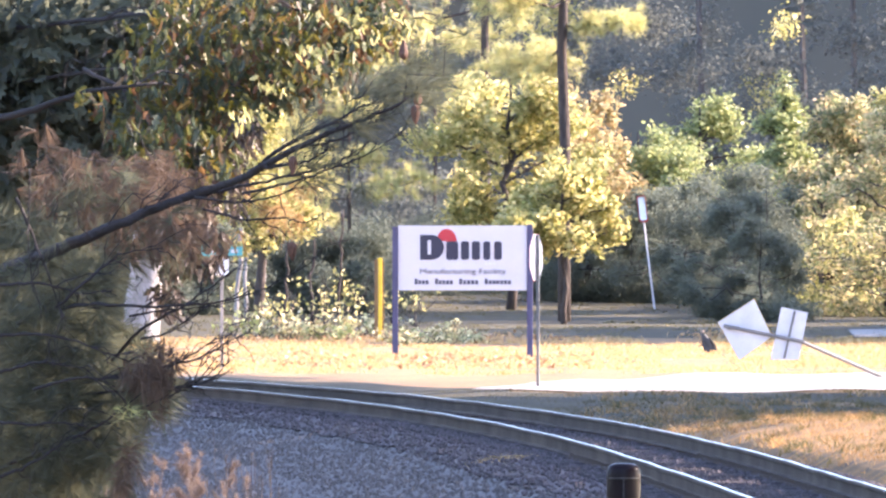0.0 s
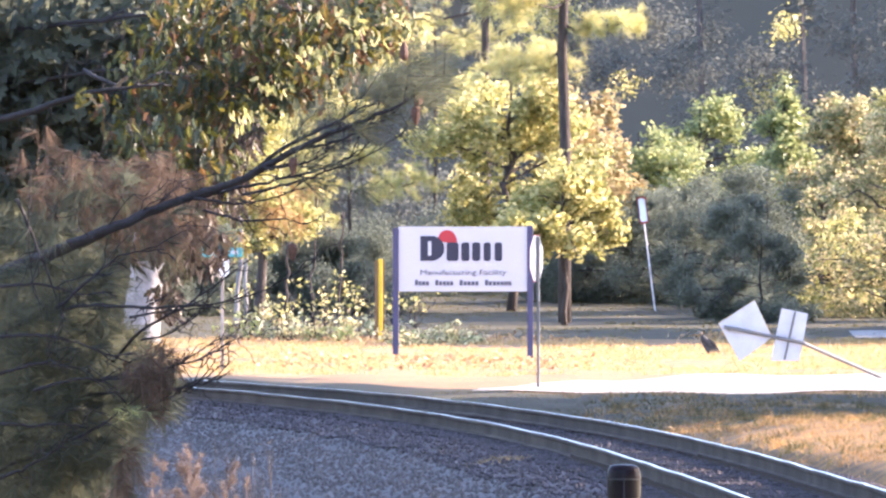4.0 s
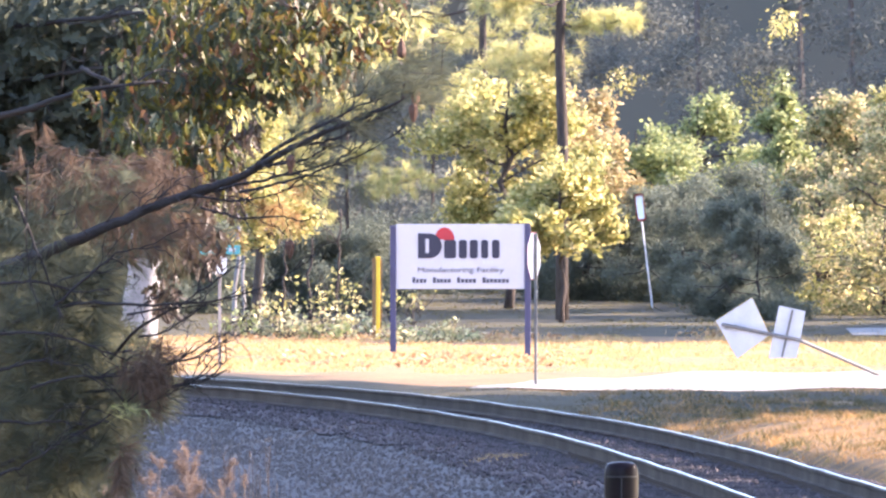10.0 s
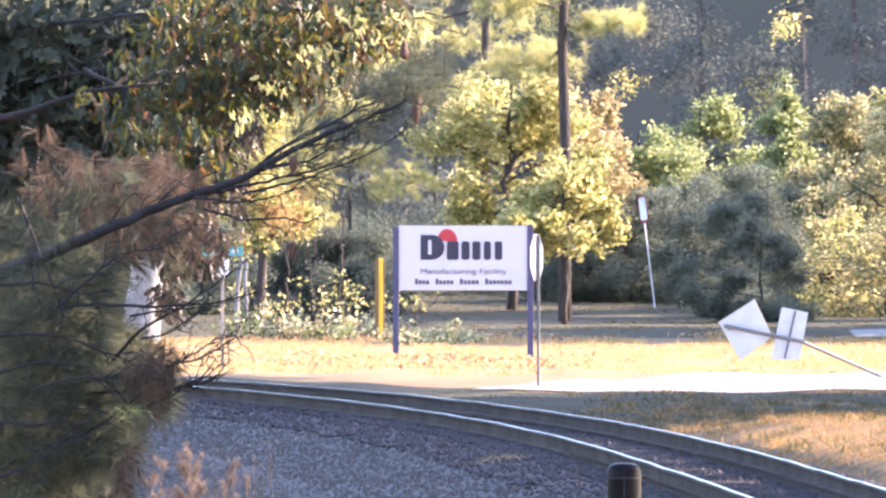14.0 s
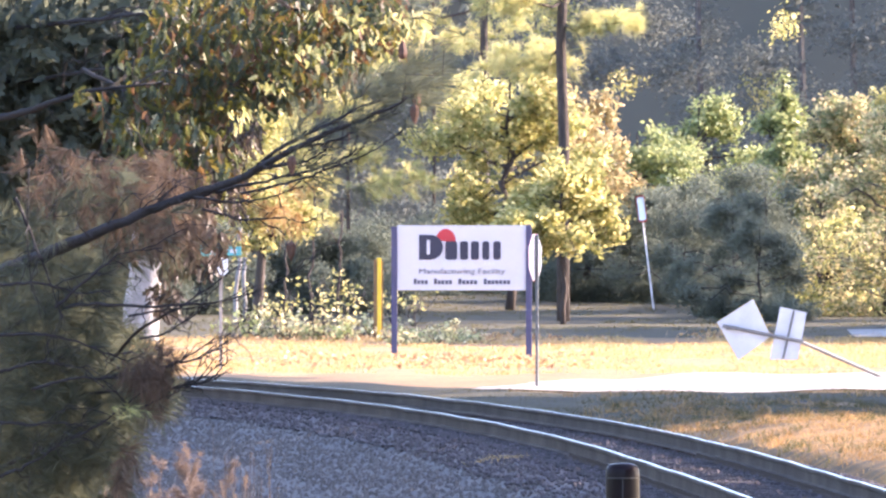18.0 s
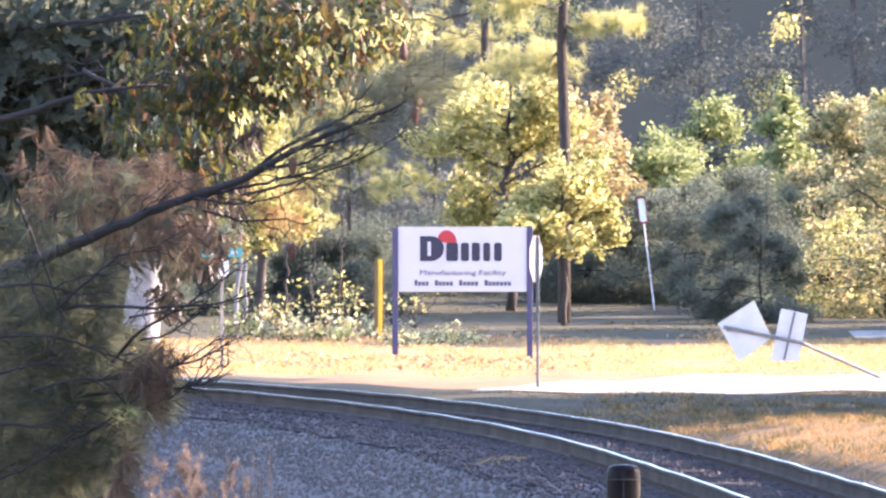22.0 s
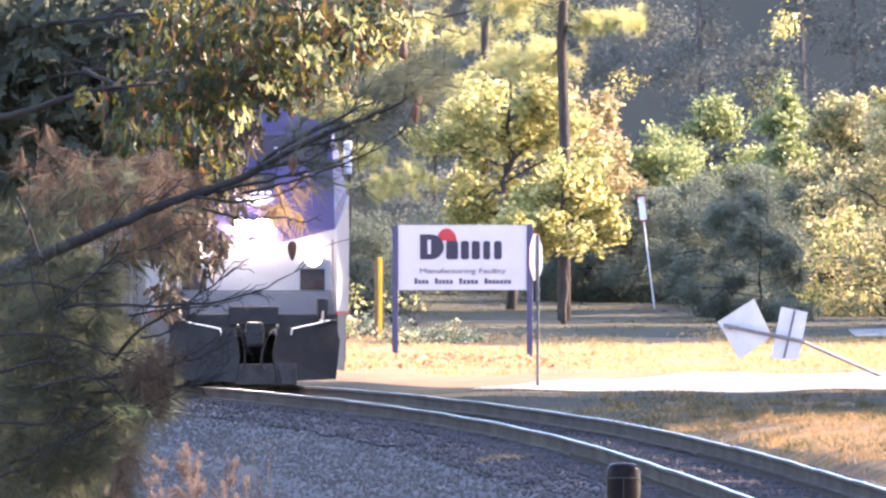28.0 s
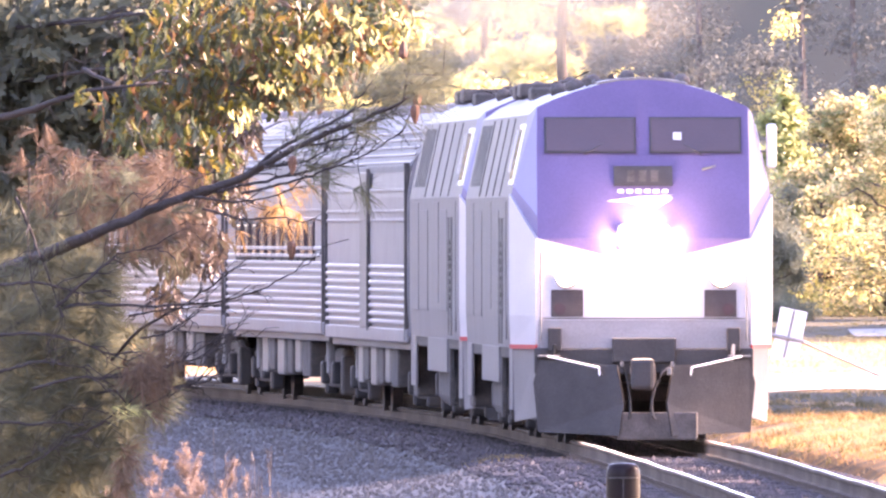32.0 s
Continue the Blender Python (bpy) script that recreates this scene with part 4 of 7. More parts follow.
def notice_board():
    D = 591.7
    base = Matrix.Translation((0.373, D, 0.0))
    w, h = 2.36, 1.19
    x0, z0 = -w / 2, 1.400
    b = empty("notice_board", base, "white company notice board with dark lettering between two blue posts", "sign")
    for sx in (-1, 1):
        px = sx * (w / 2 + 0.055)
        gz = float(ground_z(0.373 + px, D)) - 0.1
        part("post", box(px - 0.055, px + 0.055, -0.05, 0.05, gz, z0 + h + 0.02 - 0.04 * (sx < 0), 0.008), "blue_post", b, "blue painted square post")
    panel = part("panel", box(x0, -x0, -0.02, 0.015, z0, z0 + h, 0.004), "white_panel", b)
    for zz in (z0 + 0.25, z0 + h - 0.25):
        part("rail", box(x0, -x0, 0.017, 0.055, zz - 0.045, zz + 0.045, 0.004), "blue_post", b)
    f = -0.0245
    # company mark: plain dark shapes with a red half disc
    def shape(name, outline, material, y=f):
        return part(name, prism([(x0 + a, z0 + c) for a, c in outline], y, y + 0.003), material, panel)
    cx, cz = 0.89, 0.895
    arc = [(cx + 0.185 * math.cos(a), cz + 0.235 * math.sin(a)) for a in np.linspace(math.radians(-8), math.radians(172), 22)]
    shape("red_half_disc", arc, "red")
    bow = [(0.40, 0.56), (0.58, 0.56)] + [(0.60 + 0.24 * math.sin(a), 0.79 - 0.23 * math.cos(a)) for a in np.linspace(0.1, 3.04, 18)] + [(0.58, 1.02), (0.40, 1.02)]
    shape("mark_block", bow, "navy", f - 0.004)
    shape("mark_slit", [(0.54, 0.66), (0.60, 0.66), (0.60, 0.92), (0.54, 0.92)], "white_panel", f - 0.008)
    for a, b in ((0.88, 1.10), (1.15, 1.30), (1.35, 1.50), (1.56, 1.69), (1.76, 1.90)):
        r = 0.03
        shape("mark_block", [(a + r, 0.56), (b - r, 0.56), (b, 0.56 + r), (b, 0.90 - r), (b - r, 0.90), (a + r, 0.90), (a, 0.90 - r), (a, 0.56 + r)], "navy", f - 0.004)
    # faint line of small writing, then the readable line, then a barred line
    x = 0.41
    for wd in (0.30, 0.62, 0.24):
        n = int(wd / 0.075)
        for k in range(n):
            shape("faint_bar", [(x + k * 0.075, 0.465), (x + k * 0.075 + 0.045, 0.465), (x + k * 0.075 + 0.045, 0.515), (x + k * 0.075, 0.515)], "pale_grey", f)
        x += wd + 0.13
    words("Manufacturing Facility", x0 + 0.40, f, z0 + 0.275, 0.125, 1.58, "slate", panel)
    x = 0.30
    for wd in (0.27, 0.34, 0.36, 0.50):
        n = round(wd / 0.07)
        step = wd / n
        for k in range(n):
            hi = 0.215 if k == 0 else 0.185
            shape("writing_bar", [(x, 0.11), (x + step * 0.8, 0.11), (x + step * 0.8, hi), (x, hi)], "slate", f)
            x += step
        x += 0.105
    n = 20
    out = [(2.18 + 0.085 * math.cos(a), 0.16 + 0.085 * math.sin(a)) for a in np.linspace(0, 6.283, n, endpoint=False)]
    shape("seal", out, "pale_grey", f)
    shape("seal_centre", [(2.18 + (a - 2.18) * 0.8, 0.16 + (c - 0.16) * 0.8) for a, c in out], "white_panel", f - 0.004)


notice_board()


# ---- road signs and posts ----
def bolt(parent, x, y, z, r=0.012):
    part("bolt", rod((x, y, z), (x, y - 0.012, z), r, r * 0.8, 6), "galv", parent)


def stop_sign():
    D = 524.0
    g = float(ground_z(1.57, D)) - 0.1
    s = empty("stop_sign", Matrix.Translation((1.556, D, 0)) @ pose(0, 0, 0, 0, 0, 254), "octagonal road sign seen almost edge-on from behind, on a steel post", "road sign")
    zc = 2.055
    part("post", box(-0.022, 0.022, -0.022, 0.022, g, zc + 0.36, 0.004), "galv", s, "thin galvanised steel post")
    r = 0.405
    o = [(r * math.cos(a + math.pi / 8), zc + r * math.sin(a + math.pi / 8)) for a in np.linspace(0, 2 * math.pi, 8, endpoint=False)]
    plate = part("plate", prism(o, -0.034, -0.030), "sign_back", s)
    part("face", prism([(a * 0.995, zc + (c - zc) * 0.995) for a, c in o], -0.0385, -0.0345), "red", plate)
    part("rim", prism([(a * 1.03, zc + (c - zc) * 1.03) for a, c in o], -0.0342, -0.0338), "red", plate)
    for z in (zc - 0.25, zc + 0.25):
        bolt(s, 0, 0.03, z)


def leaning_marker():
    D = 671.6
    x, g = 4.426, float(ground_z(4.426, 671.6))
    lean = -7.0
    s = empty("marker_post", Matrix.Translation((x, D, g)) @ pose(0, 0, 0, 0, lean, 0), "leaning slim white post, reflective plate edged in halo red", "marker post")
    L = 2.34
    part("post", rod((0, 0, -0.2), (0, 0, L), 0.021, 0.017, 8), "sign_back", s, "slim pale post")
    # Red plate edge stands in for a colour halo round the glint.
    plate = part("plate", box(-0.095, 0.095, -0.035, -0.022, L - 0.50, L + 0.06, 0.04), "red", s)
    part("reflector", box(-0.072, 0.072, -0.044, -0.037, L - 0.46, L + 0.03, 0.035), "lens_white", plate, "bright white reflective strip")


def yellow_post():
    D = 628.0
    x, g = -1.244, float(ground_z(-1.244, 628.0)) - 0.1
    top = 1.956
    s = empty("utility_marker", Matrix.Translation((x, D, 0)), "tall yellow utility marker post with a weathered brown side", "marker post")
    part("post", box(-0.005, 0.075, -0.03, 0.03, g, top, 0.012), "yellow", s)
    part("backing", box(-0.075, -0.008, -0.03, 0.035, g, top - 0.02, 0.008), "stake", s, "weathered orange-brown timber stake")
    part("backing", box(0.078, 0.110, -0.01, 0.035, g, top - 0.05, 0.006), "stake", s)
    part("cap", box(-0.01, 0.08, -0.035, 0.035, top - 0.06, top + 0.012, 0.012), "yellow", s)


def street_name_sign():
    D = 564
    x, g = -3.855, float(ground_z(-3.855, 564)) - 0.1
    top = 2.344
    s = empty("street_sign", Matrix.Translation((x, D, 0)), "teal street-name blade above a small white plate on a wooden post", "road sign")
    part("post", box(-0.028, 0.028, -0.025, 0.025, g, top, 0.006), "post_pale", s, "thin pale weathered post")
    z1 = 2.135
    blade = part("name_blade", box(-0.35, 0.36, -0.06, -0.045, z1 - 0.08, z1 + 0.08, 0.006), "teal", s)
    xx = -0.24
    for wd in (0.12, 0.2, 0.12):
        part("writing_bar", box(xx, xx + wd, -0.0655, -0.0625, z1 - 0.03, z1 + 0.03), "pale_grey", blade)
        xx += wd + 0.04
    z2 = 1.867
    part("small_plate", box(-0.12, 0.12, -0.062, -0.045, z2 - 0.15, z2 + 0.15, 0.02), "lens_white", s, "small white plate glinting in the sun")


def fallen_sign():
    D = 542.8
    a = np.array((4.738, 542.79, 0.893))
    b = np.array((6.051, 542.79, 0.627))
    c = np.array([7.402, D + 0.5, float(ground_z(7.402, 543.6)) + 0.03])
    ux = (b - a) / np.linalg.norm(b - a)
    s = empty("fallen_sign", Matrix.Translation((6.051, D, float(ground_z(6.051, D)))), "knocked-over road sign post with diamond and square plates seen from behind", "road sign")
    o = np.array(s.location)
    part("post", rod(a - o, b - o + ux * 0.05, 0.032, 0.032, 8), "galv", s)
    part("post", rod(b - o, c - o, 0.032, 0.032, 8), "galv", s, "bent steel post lying towards the ground")
    ang = math.degrees(math.atan2(ux[2], ux[0]))
    cen = np.array((5.090, 542.79, 0.855)) - o
    dia = [(-0.447, 0.095), (0.162, 0.485), (0.457, -0.143), (-0.086, -0.542)]
    bm = prism([(cen[0] + x, cen[2] + z) for x, z in dia], 0.036, 0.040)
    plate = part("diamond_plate", bm, "sign_back", s, "diamond plate with bare aluminium back")
    part("rim", prism([(cen[0] + x * 1.015, cen[2] + z * 1.015) for x, z in dia], 0.041, 0.043), "yellow", plate)
    cen = np.array((5.832, 542.79, 0.760)) - o
    sq = [(-0.304, -0.438), (0.171, -0.438), (0.323, 0.352), (-0.124, 0.447)]
    p2 = part("square_plate", prism([(cen[0] + x, cen[2] + z) for x, z in sq], 0.036, 0.040), "sign_back", s, "square plate with bare aluminium back")
    part("rib", prism([(cen[0] + -0.095, cen[2] + -0.419), (cen[0] + -0.057, cen[2] + -0.419), (cen[0] + 0.124, cen[2] + 0.381), (cen[0] + 0.086, cen[2] + 0.381)], 0.018, 0.034), "galv", p2)
    part("clamp", box(4.795 - o[0], 5.005 - o[0], -0.03, 0.034, a[2] - o[2] - 0.07, a[2] - o[2] - 0.01, 0.006), "galv", s)
    for px, pz in ((4.909, 542.79, 0.836)[::2], (5.385, 542.79, 0.751)[::2], (5.766, 542.79, 0.684)[::2]):
        bolt(s, px - o[0], 0.0, pz - o[2], 0.02)


def dark_post():
    D = 303.2
    x, g = 1.706, float(ground_z(1.706, 303.2)) - 0.15
    top = 0.296
    s = empty("dark_post", Matrix.Translation((x, D, 0)), "stubby dark maroon post with a rounded glossy top beside the rail", "post")
    r = 0.162
    prof = [(r, g), (r, top - 0.13), (r * 0.97, top - 0.07), (r * 0.86, top - 0.025), (r * 0.6, top - 0.005), (0.02, top)]
    n = 28
    v = [(rr * math.cos(a), rr * 0.8 * math.sin(a), z) for rr, z in prof for a in np.linspace(0, 6.283, n, endpoint=False)]
    f = [(i * n + k, i * n + (k + 1) % n, (i + 1) * n + (k + 1) % n, (i + 1) * n + k) for i in range(len(prof) - 1) for k in range(n)]
    raw("body", v, f, "box_black", s, smooth=True)
    part("seam", box(-0.006, 0.006, -r * 0.8 - 0.006, -r * 0.8 + 0.01, g, top - 0.15), "black", s)
    part("lid_edge", rod((0, 0, top - 0.15), (0, 0, top - 0.135), r * 1.015, r * 1.015, 28), "black", s)


stop_sign(), leaning_marker(), yellow_post(), street_name_sign(), fallen_sign(), dark_post()


# ---- grasses and weeds ----
def blades(name, pts, height, width, material, seed, label, category, lean=0.6, kind="stuff", parent=None):
    rng = np.random.default_rng(seed)
    n = len(pts)
    h = height * rng.uniform(0.4, 1.25, n)[:, None]
    d = np.concatenate([rng.normal(size=(n, 2)) * lean, np.ones((n, 1))], 1)
    side = rng.normal(size=(n, 3)) * np.array([1, 1, 0.1])
    side /= np.linalg.norm(side, axis=1)[:, None]
    tip = pts + d * h
    mid = pts + d * h * np.array([0.4, 0.4, 0.6])
    v = np.stack([pts - side * width, pts + side * width, mid + side * width * 0.7, mid - side * width * 0.7, tip], 1).reshape(-1, 3)
    k = 5 * np.arange(n)
    f = np.stack([k, k + 1, k + 2, k + 3], 1).tolist() + np.stack([k + 3, k + 2, k + 4], 1).tolist()
    ob = raw(name, v, f, material, parent)
    return tagged(ob, label, category, kind=kind)


def grass_points(n, x0, x1, y0, y1, rng, clump=0.5, loose=0.07):
    m = n // 8
    x, y = rng.uniform(x0, x1, m), rng.uniform(y0, y1, m)
    keep = np.array([noise.noise((a * 0.55, b * 0.12, 3.1)) for a, b in zip(x, y)]) > -0.25 * (1 - clump)
    x, y = x[keep], y[keep]
    px = (x[:, None] + rng.normal(size=(len(x), 8)) * loose).reshape(-1)
    py = (y[:, None] + rng.normal(size=(len(y), 8)) * 0.12).reshape(-1)
    return px, py


def lay_grass():
    rng = np.random.default_rng(31)
    px, py = grass_points(56000, -7, 10.5, 556.6, 632.4, rng, 0.2)
    blades("dry_grass", np.stack([px, py, ground_z(px, py) - 0.01], 1), 0.09, 0.008, "straw", 32, "short straw-coloured dry grass in sun", "grass")
    # Lawn and lane-side blades take a duller tone for the same shade.
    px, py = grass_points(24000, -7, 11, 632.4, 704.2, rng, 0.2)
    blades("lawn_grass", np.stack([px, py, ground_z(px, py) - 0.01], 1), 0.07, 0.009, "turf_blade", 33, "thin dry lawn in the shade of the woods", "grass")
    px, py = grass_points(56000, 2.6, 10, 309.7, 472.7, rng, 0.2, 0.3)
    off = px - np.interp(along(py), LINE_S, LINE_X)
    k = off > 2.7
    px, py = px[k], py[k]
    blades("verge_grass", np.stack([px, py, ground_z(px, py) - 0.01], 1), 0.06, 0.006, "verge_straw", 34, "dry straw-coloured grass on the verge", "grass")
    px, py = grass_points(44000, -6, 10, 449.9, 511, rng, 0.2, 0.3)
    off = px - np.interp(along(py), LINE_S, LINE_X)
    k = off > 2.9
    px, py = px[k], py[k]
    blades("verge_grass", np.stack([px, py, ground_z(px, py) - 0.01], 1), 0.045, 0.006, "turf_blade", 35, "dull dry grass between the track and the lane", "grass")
    # coarse tufts on the bank
    tx, ty = rng.uniform(2.0, 10, 900), rng.uniform(318, 505, 900)
    off = tx - np.interp(along(ty), LINE_S, LINE_X)
    tx, ty = tx[off > 2.6], ty[off > 2.6]
    px = (tx[:, None] + rng.normal(size=(len(tx), 26)) * 0.10).reshape(-1)
    py = (ty[:, None] + rng.normal(size=(len(ty), 26)) * 0.35).reshape(-1)
    half = len(px) // 2
    for sl, m in ((slice(0, half), "verge_straw"), (slice(half, None), "turf_blade")):
        blades("grass_tufts", np.stack([px[sl], py[sl], ground_z(px[sl], py[sl]) - 0.01], 1), 0.13, 0.006, m, 37, "coarse dry tufts of grass on the bank", "grass", lean=0.9)
    # a tuft of pale dead grass on the gravel
    x0, y0 = 0.715, 384.7
    c = np.stack([x0 + rng.normal(size=420) * 0.17, y0 + rng.normal(size=420) * 0.7], 1)
    s = along(c[:, 1])
    z = rail_z(c[:, 1]) + bed_z(c[:, 0] - np.interp(s, LINE_S, LINE_X))
    blades("grass_tuft", np.column_stack([c, z]), 0.075, 0.004, "straw", 36, "tuft of pale dead grass on the gravel", "grass", lean=1.2)


lay_grass()


def leaf_litter():
    rng = np.random.default_rng(39)
    px, py = [], []
    for k in range(46):
        x, y = (rng.uniform(-3.2, 3.4), rng.uniform(565.6, 590.1)) if k < 26 else (rng.uniform(-4.2, 6), rng.uniform(624.3, 637.3))
        m = 20 if k < 26 else 30
        px.append(x + rng.normal(size=m) * 0.45), py.append(y + rng.normal(size=m) * 1.3)
    px, py = np.concatenate(px), np.concatenate(py)
    v, f = leaves(np.stack([px, py, ground_z(px, py) + rng.uniform(0.02, 0.11, len(px))], 1), 0.12, rng, flat=0.5)
    tagged(raw("leaf_litter", v, f, "litter"), "fallen red-brown leaves caught in the dry grass", "leaves", kind="stuff")


leaf_litter()


def dry_weed(x, y, z0, h, seed, feathery=True, material="weed"):
    """A dry stem with fine upswept sprays."""
    rng = np.random.default_rng(seed)
    w = empty("dry_weed", Matrix.Translation((x, y, z0)), "dry brown feathery weed standing on the gravel" if feathery else "dry thin weed stalk on the bank", "weed", "dry weeds")
    path = limb_path((0, 0, 0), (rng.normal() * 0.06, rng.normal() * 0.06, h), rng, wander=0.02)
    v, f = tube(path, np.linspace(0.006, 0.002, 7), 4)
    raw("stem", v, f, material, w)
    pieces, tips = [], []
    for k in range(26 if feathery else 5):
        t = rng.uniform(0.3, 1.0)
        p = np.array([np.interp(t, np.linspace(0, 1, 7), path[:, j]) for j in range(3)])
        a = rng.uniform(0, 6.28)
        R = (1.15 - t) * 0.24 + 0.03
        e = p + np.array([math.cos(a) * R, math.sin(a) * R, R * rng.uniform(0.7, 1.6)])
        pieces.append(tube(limb_path(p, e, rng, n=4), np.linspace(0.003, 0.0012, 4), 3))
        tips += [p + (e - p) * q for q in (0.4, 0.6, 0.8, 1.0)]
    v, f = joined(pieces)
    raw("sprays", v, f, material, w)
    if feathery:
        d = np.tile(np.array([[0, 0, 1.0]]), (len(tips), 1))
        v, f = needle_fans(tips, d, 22, 0.055, 0.003, rng, 0.7)
        raw("plume", v, f, material, w)
    return w


def weeds():
    rng = random.Random(17)
    D = 211.9
    for k, (px, top) in enumerate([(-1.679, 1.031), (-1.965, 0.901), (-1.798, 0.845), (-2.087, 0.845), (-1.482, 0.863), (-2.243, 0.956), (-1.333, 0.789),
                                 (-1.909, 0.826), (-1.612, 0.882), (-2.151, 1.031), (-2.392, 1.105)]):
        y = D + rng.uniform(-3, 3)
        s = float(along(y))
        z0 = float(ground_z(px, y)) - 0.05
        dry_weed(px, y, z0, top - z0, 200 + k)
    for k, (x, y, top) in enumerate([(-1.740, 244.5, 0.981), (-1.517, 244.5, 0.767), (-1.453, 244.5, 0.703), (-1.569, 244.5, 0.660), (-1.389, 244.5, 0.596)]):
        z0 = float(ground_z(x, y)) - 0.02
        dry_weed(x, y, z0, top - z0, 230 + k, False)
    for k in range(11):
        x, y = -1.47 + 0.035 * k + rng.uniform(-0.03, 0.03), 211.9 + rng.uniform(-3, 3)
        z0 = float(ground_z(x, y)) - 0.02
        dry_weed(x, y, z0, rng.uniform(0.78, 1.06) - z0, 250 + k, False, "weed_dark")
    for k, (x, y, h) in enumerate([(4.295, 378.2, 0.42), (4.052, 384.7, 0.3), (4.306, 391.2, 0.3)]):
        dry_weed(x, y, float(ground_z(x, y)) - 0.02, h, 240 + k, False)


weeds()


# ---- the pine and the oak whose boughs hang into the view, about 100 m off ----
def stamp(tv, tf, centres, d, w, size):
    """Copies of a small template (along d, across w, above) at the centres."""
    tv, tf = np.asarray(tv, float), np.asarray(tf)
    nn = np.cross(d, w)
    v = centres[:, None] + size[:, None, None] * (tv[None, :, 0:1] * d[:, None] + tv[None, :, 1:2] * w[:, None] + tv[None, :, 2:3] * nn[:, None])
    f = (tf[None] + len(tv) * np.arange(len(centres))[:, None, None]).reshape(-1, tf.shape[1])
    return v.reshape(-1, 3), f


OAK_V = [(0, 0, 0), (0.3, 0, 0), (0.6, 0, -0.03), (1.0, 0, -0.12),
         (0.12, 0.08, 0.04), (0.30, 0.24, 0.09), (0.40, 0.10, 0.05), (0.58, 0.26, 0.07), (0.68, 0.10, 0.02), (0.84, 0.15, -0.02),
         (0.12, -0.08, 0.04), (0.30, -0.24, 0.09), (0.40, -0.10, 0.05), (0.58, -0.26, 0.07), (0.68, -0.10, 0.02), (0.84, -0.15, -0.02)]
OAK_F = [(0, 1, 4), (4, 1, 5), (5, 1, 6), (1, 2, 6), (6, 2, 7), (7, 2, 8), (8, 2, 3), (8, 3, 9),
         (1, 0, 10), (1, 10, 11), (1, 11, 12), (2, 1, 12), (2, 12, 13), (2, 13, 14), (3, 2, 14), (3, 14, 15)]


def hanging_leaves(centres, size, rng, droop=0.9):
    n = len(centres)
    d = rng.normal(size=(n, 3)) * np.array([0.7, 0.7, 0.5])
    d[:, 2] -= droop
    d /= np.linalg.norm(d, axis=1)[:, None]
    w = np.cross(d, rng.normal(size=(n, 3)))
    w /= np.linalg.norm(w, axis=1)[:, None]
    return stamp(OAK_V, OAK_F, centres, d, w, size * rng.uniform(0.65, 1.2, n))


def bough(points, r0, r1, parent, rng, name="limb", material="bark_dark", n=6, twigs=0, twig_len=0.2):
    """A limb through the points, smoothed, with side twigs. Returns the points of its twigs' ends."""
    p = np.asarray(points, float)
    t = np.linspace(0, len(p) - 1, len(p) * 5)
    q = np.stack([np.interp(t, np.arange(len(p)), p[:, j]) for j in range(3)], 1)
    for _ in range(3):
        q[1:-1] = (q[:-2] + 2 * q[1:-1] + q[2:]) / 4
    q[1:-1] += rng.normal(size=q[1:-1].shape) * np.array([0.003, 0.01, 0.003])
    v, f = tube(q, np.linspace(r0, r1, len(q)), n)
    raw(name, v, f, material, parent, smooth=True)
    ends = []
    for k in range(twigs):
        i = rng.integers(len(q) // 4, len(q))
        a = q[i]
        d = q[min(i + 1, len(q) - 1)] - q[max(i - 1, 0)]
        d = d / (np.linalg.norm(d) + 1e-6) + rng.normal(size=3) * 0.6
        e = a + d * twig_len * rng.uniform(0.4, 1.2)
        tp = limb_path(a, e, rng, 0.08, 0.08, 6)
        tv, tf = tube(tp, np.linspace(max(r1 * 0.9, 0.0035), 0.0018, 6), 4)
        raw("twig", tv, tf, material, parent)
        ends.append((e, (e - a) / np.linalg.norm(e - a)))
        if rng.random() < 0.6:
            m = tp[3]
            e2 = m + (d + rng.normal(size=3) * 0.7) * twig_len * 0.35
            tv, tf = tube(limb_path(m, e2, rng, 0.05, 0.08, 4), np.linspace(0.0028, 0.0015, 4), 4)
            raw("twig", tv, tf, material, parent)
            ends.append((e2, (e2 - m) / np.linalg.norm(e2 - m)))
    return ends


def area_points(ellipses, n, rng, depth):
    """Points scattered in flat ellipses (x, z, half width, half height) at the given depths."""
    e = np.array(ellipses, float)
    wt = e[:, 2] * e[:, 3]
    i = rng.choice(len(e), n, p=wt / wt.sum())
    a, r = rng.uniform(0, 6.283, n), np.sqrt(rng.random(n))
    return np.stack([e[i, 0] + np.cos(a) * r * e[i, 2], rng.uniform(*depth, n), e[i, 1] + np.sin(a) * r * e[i, 3]], 1)


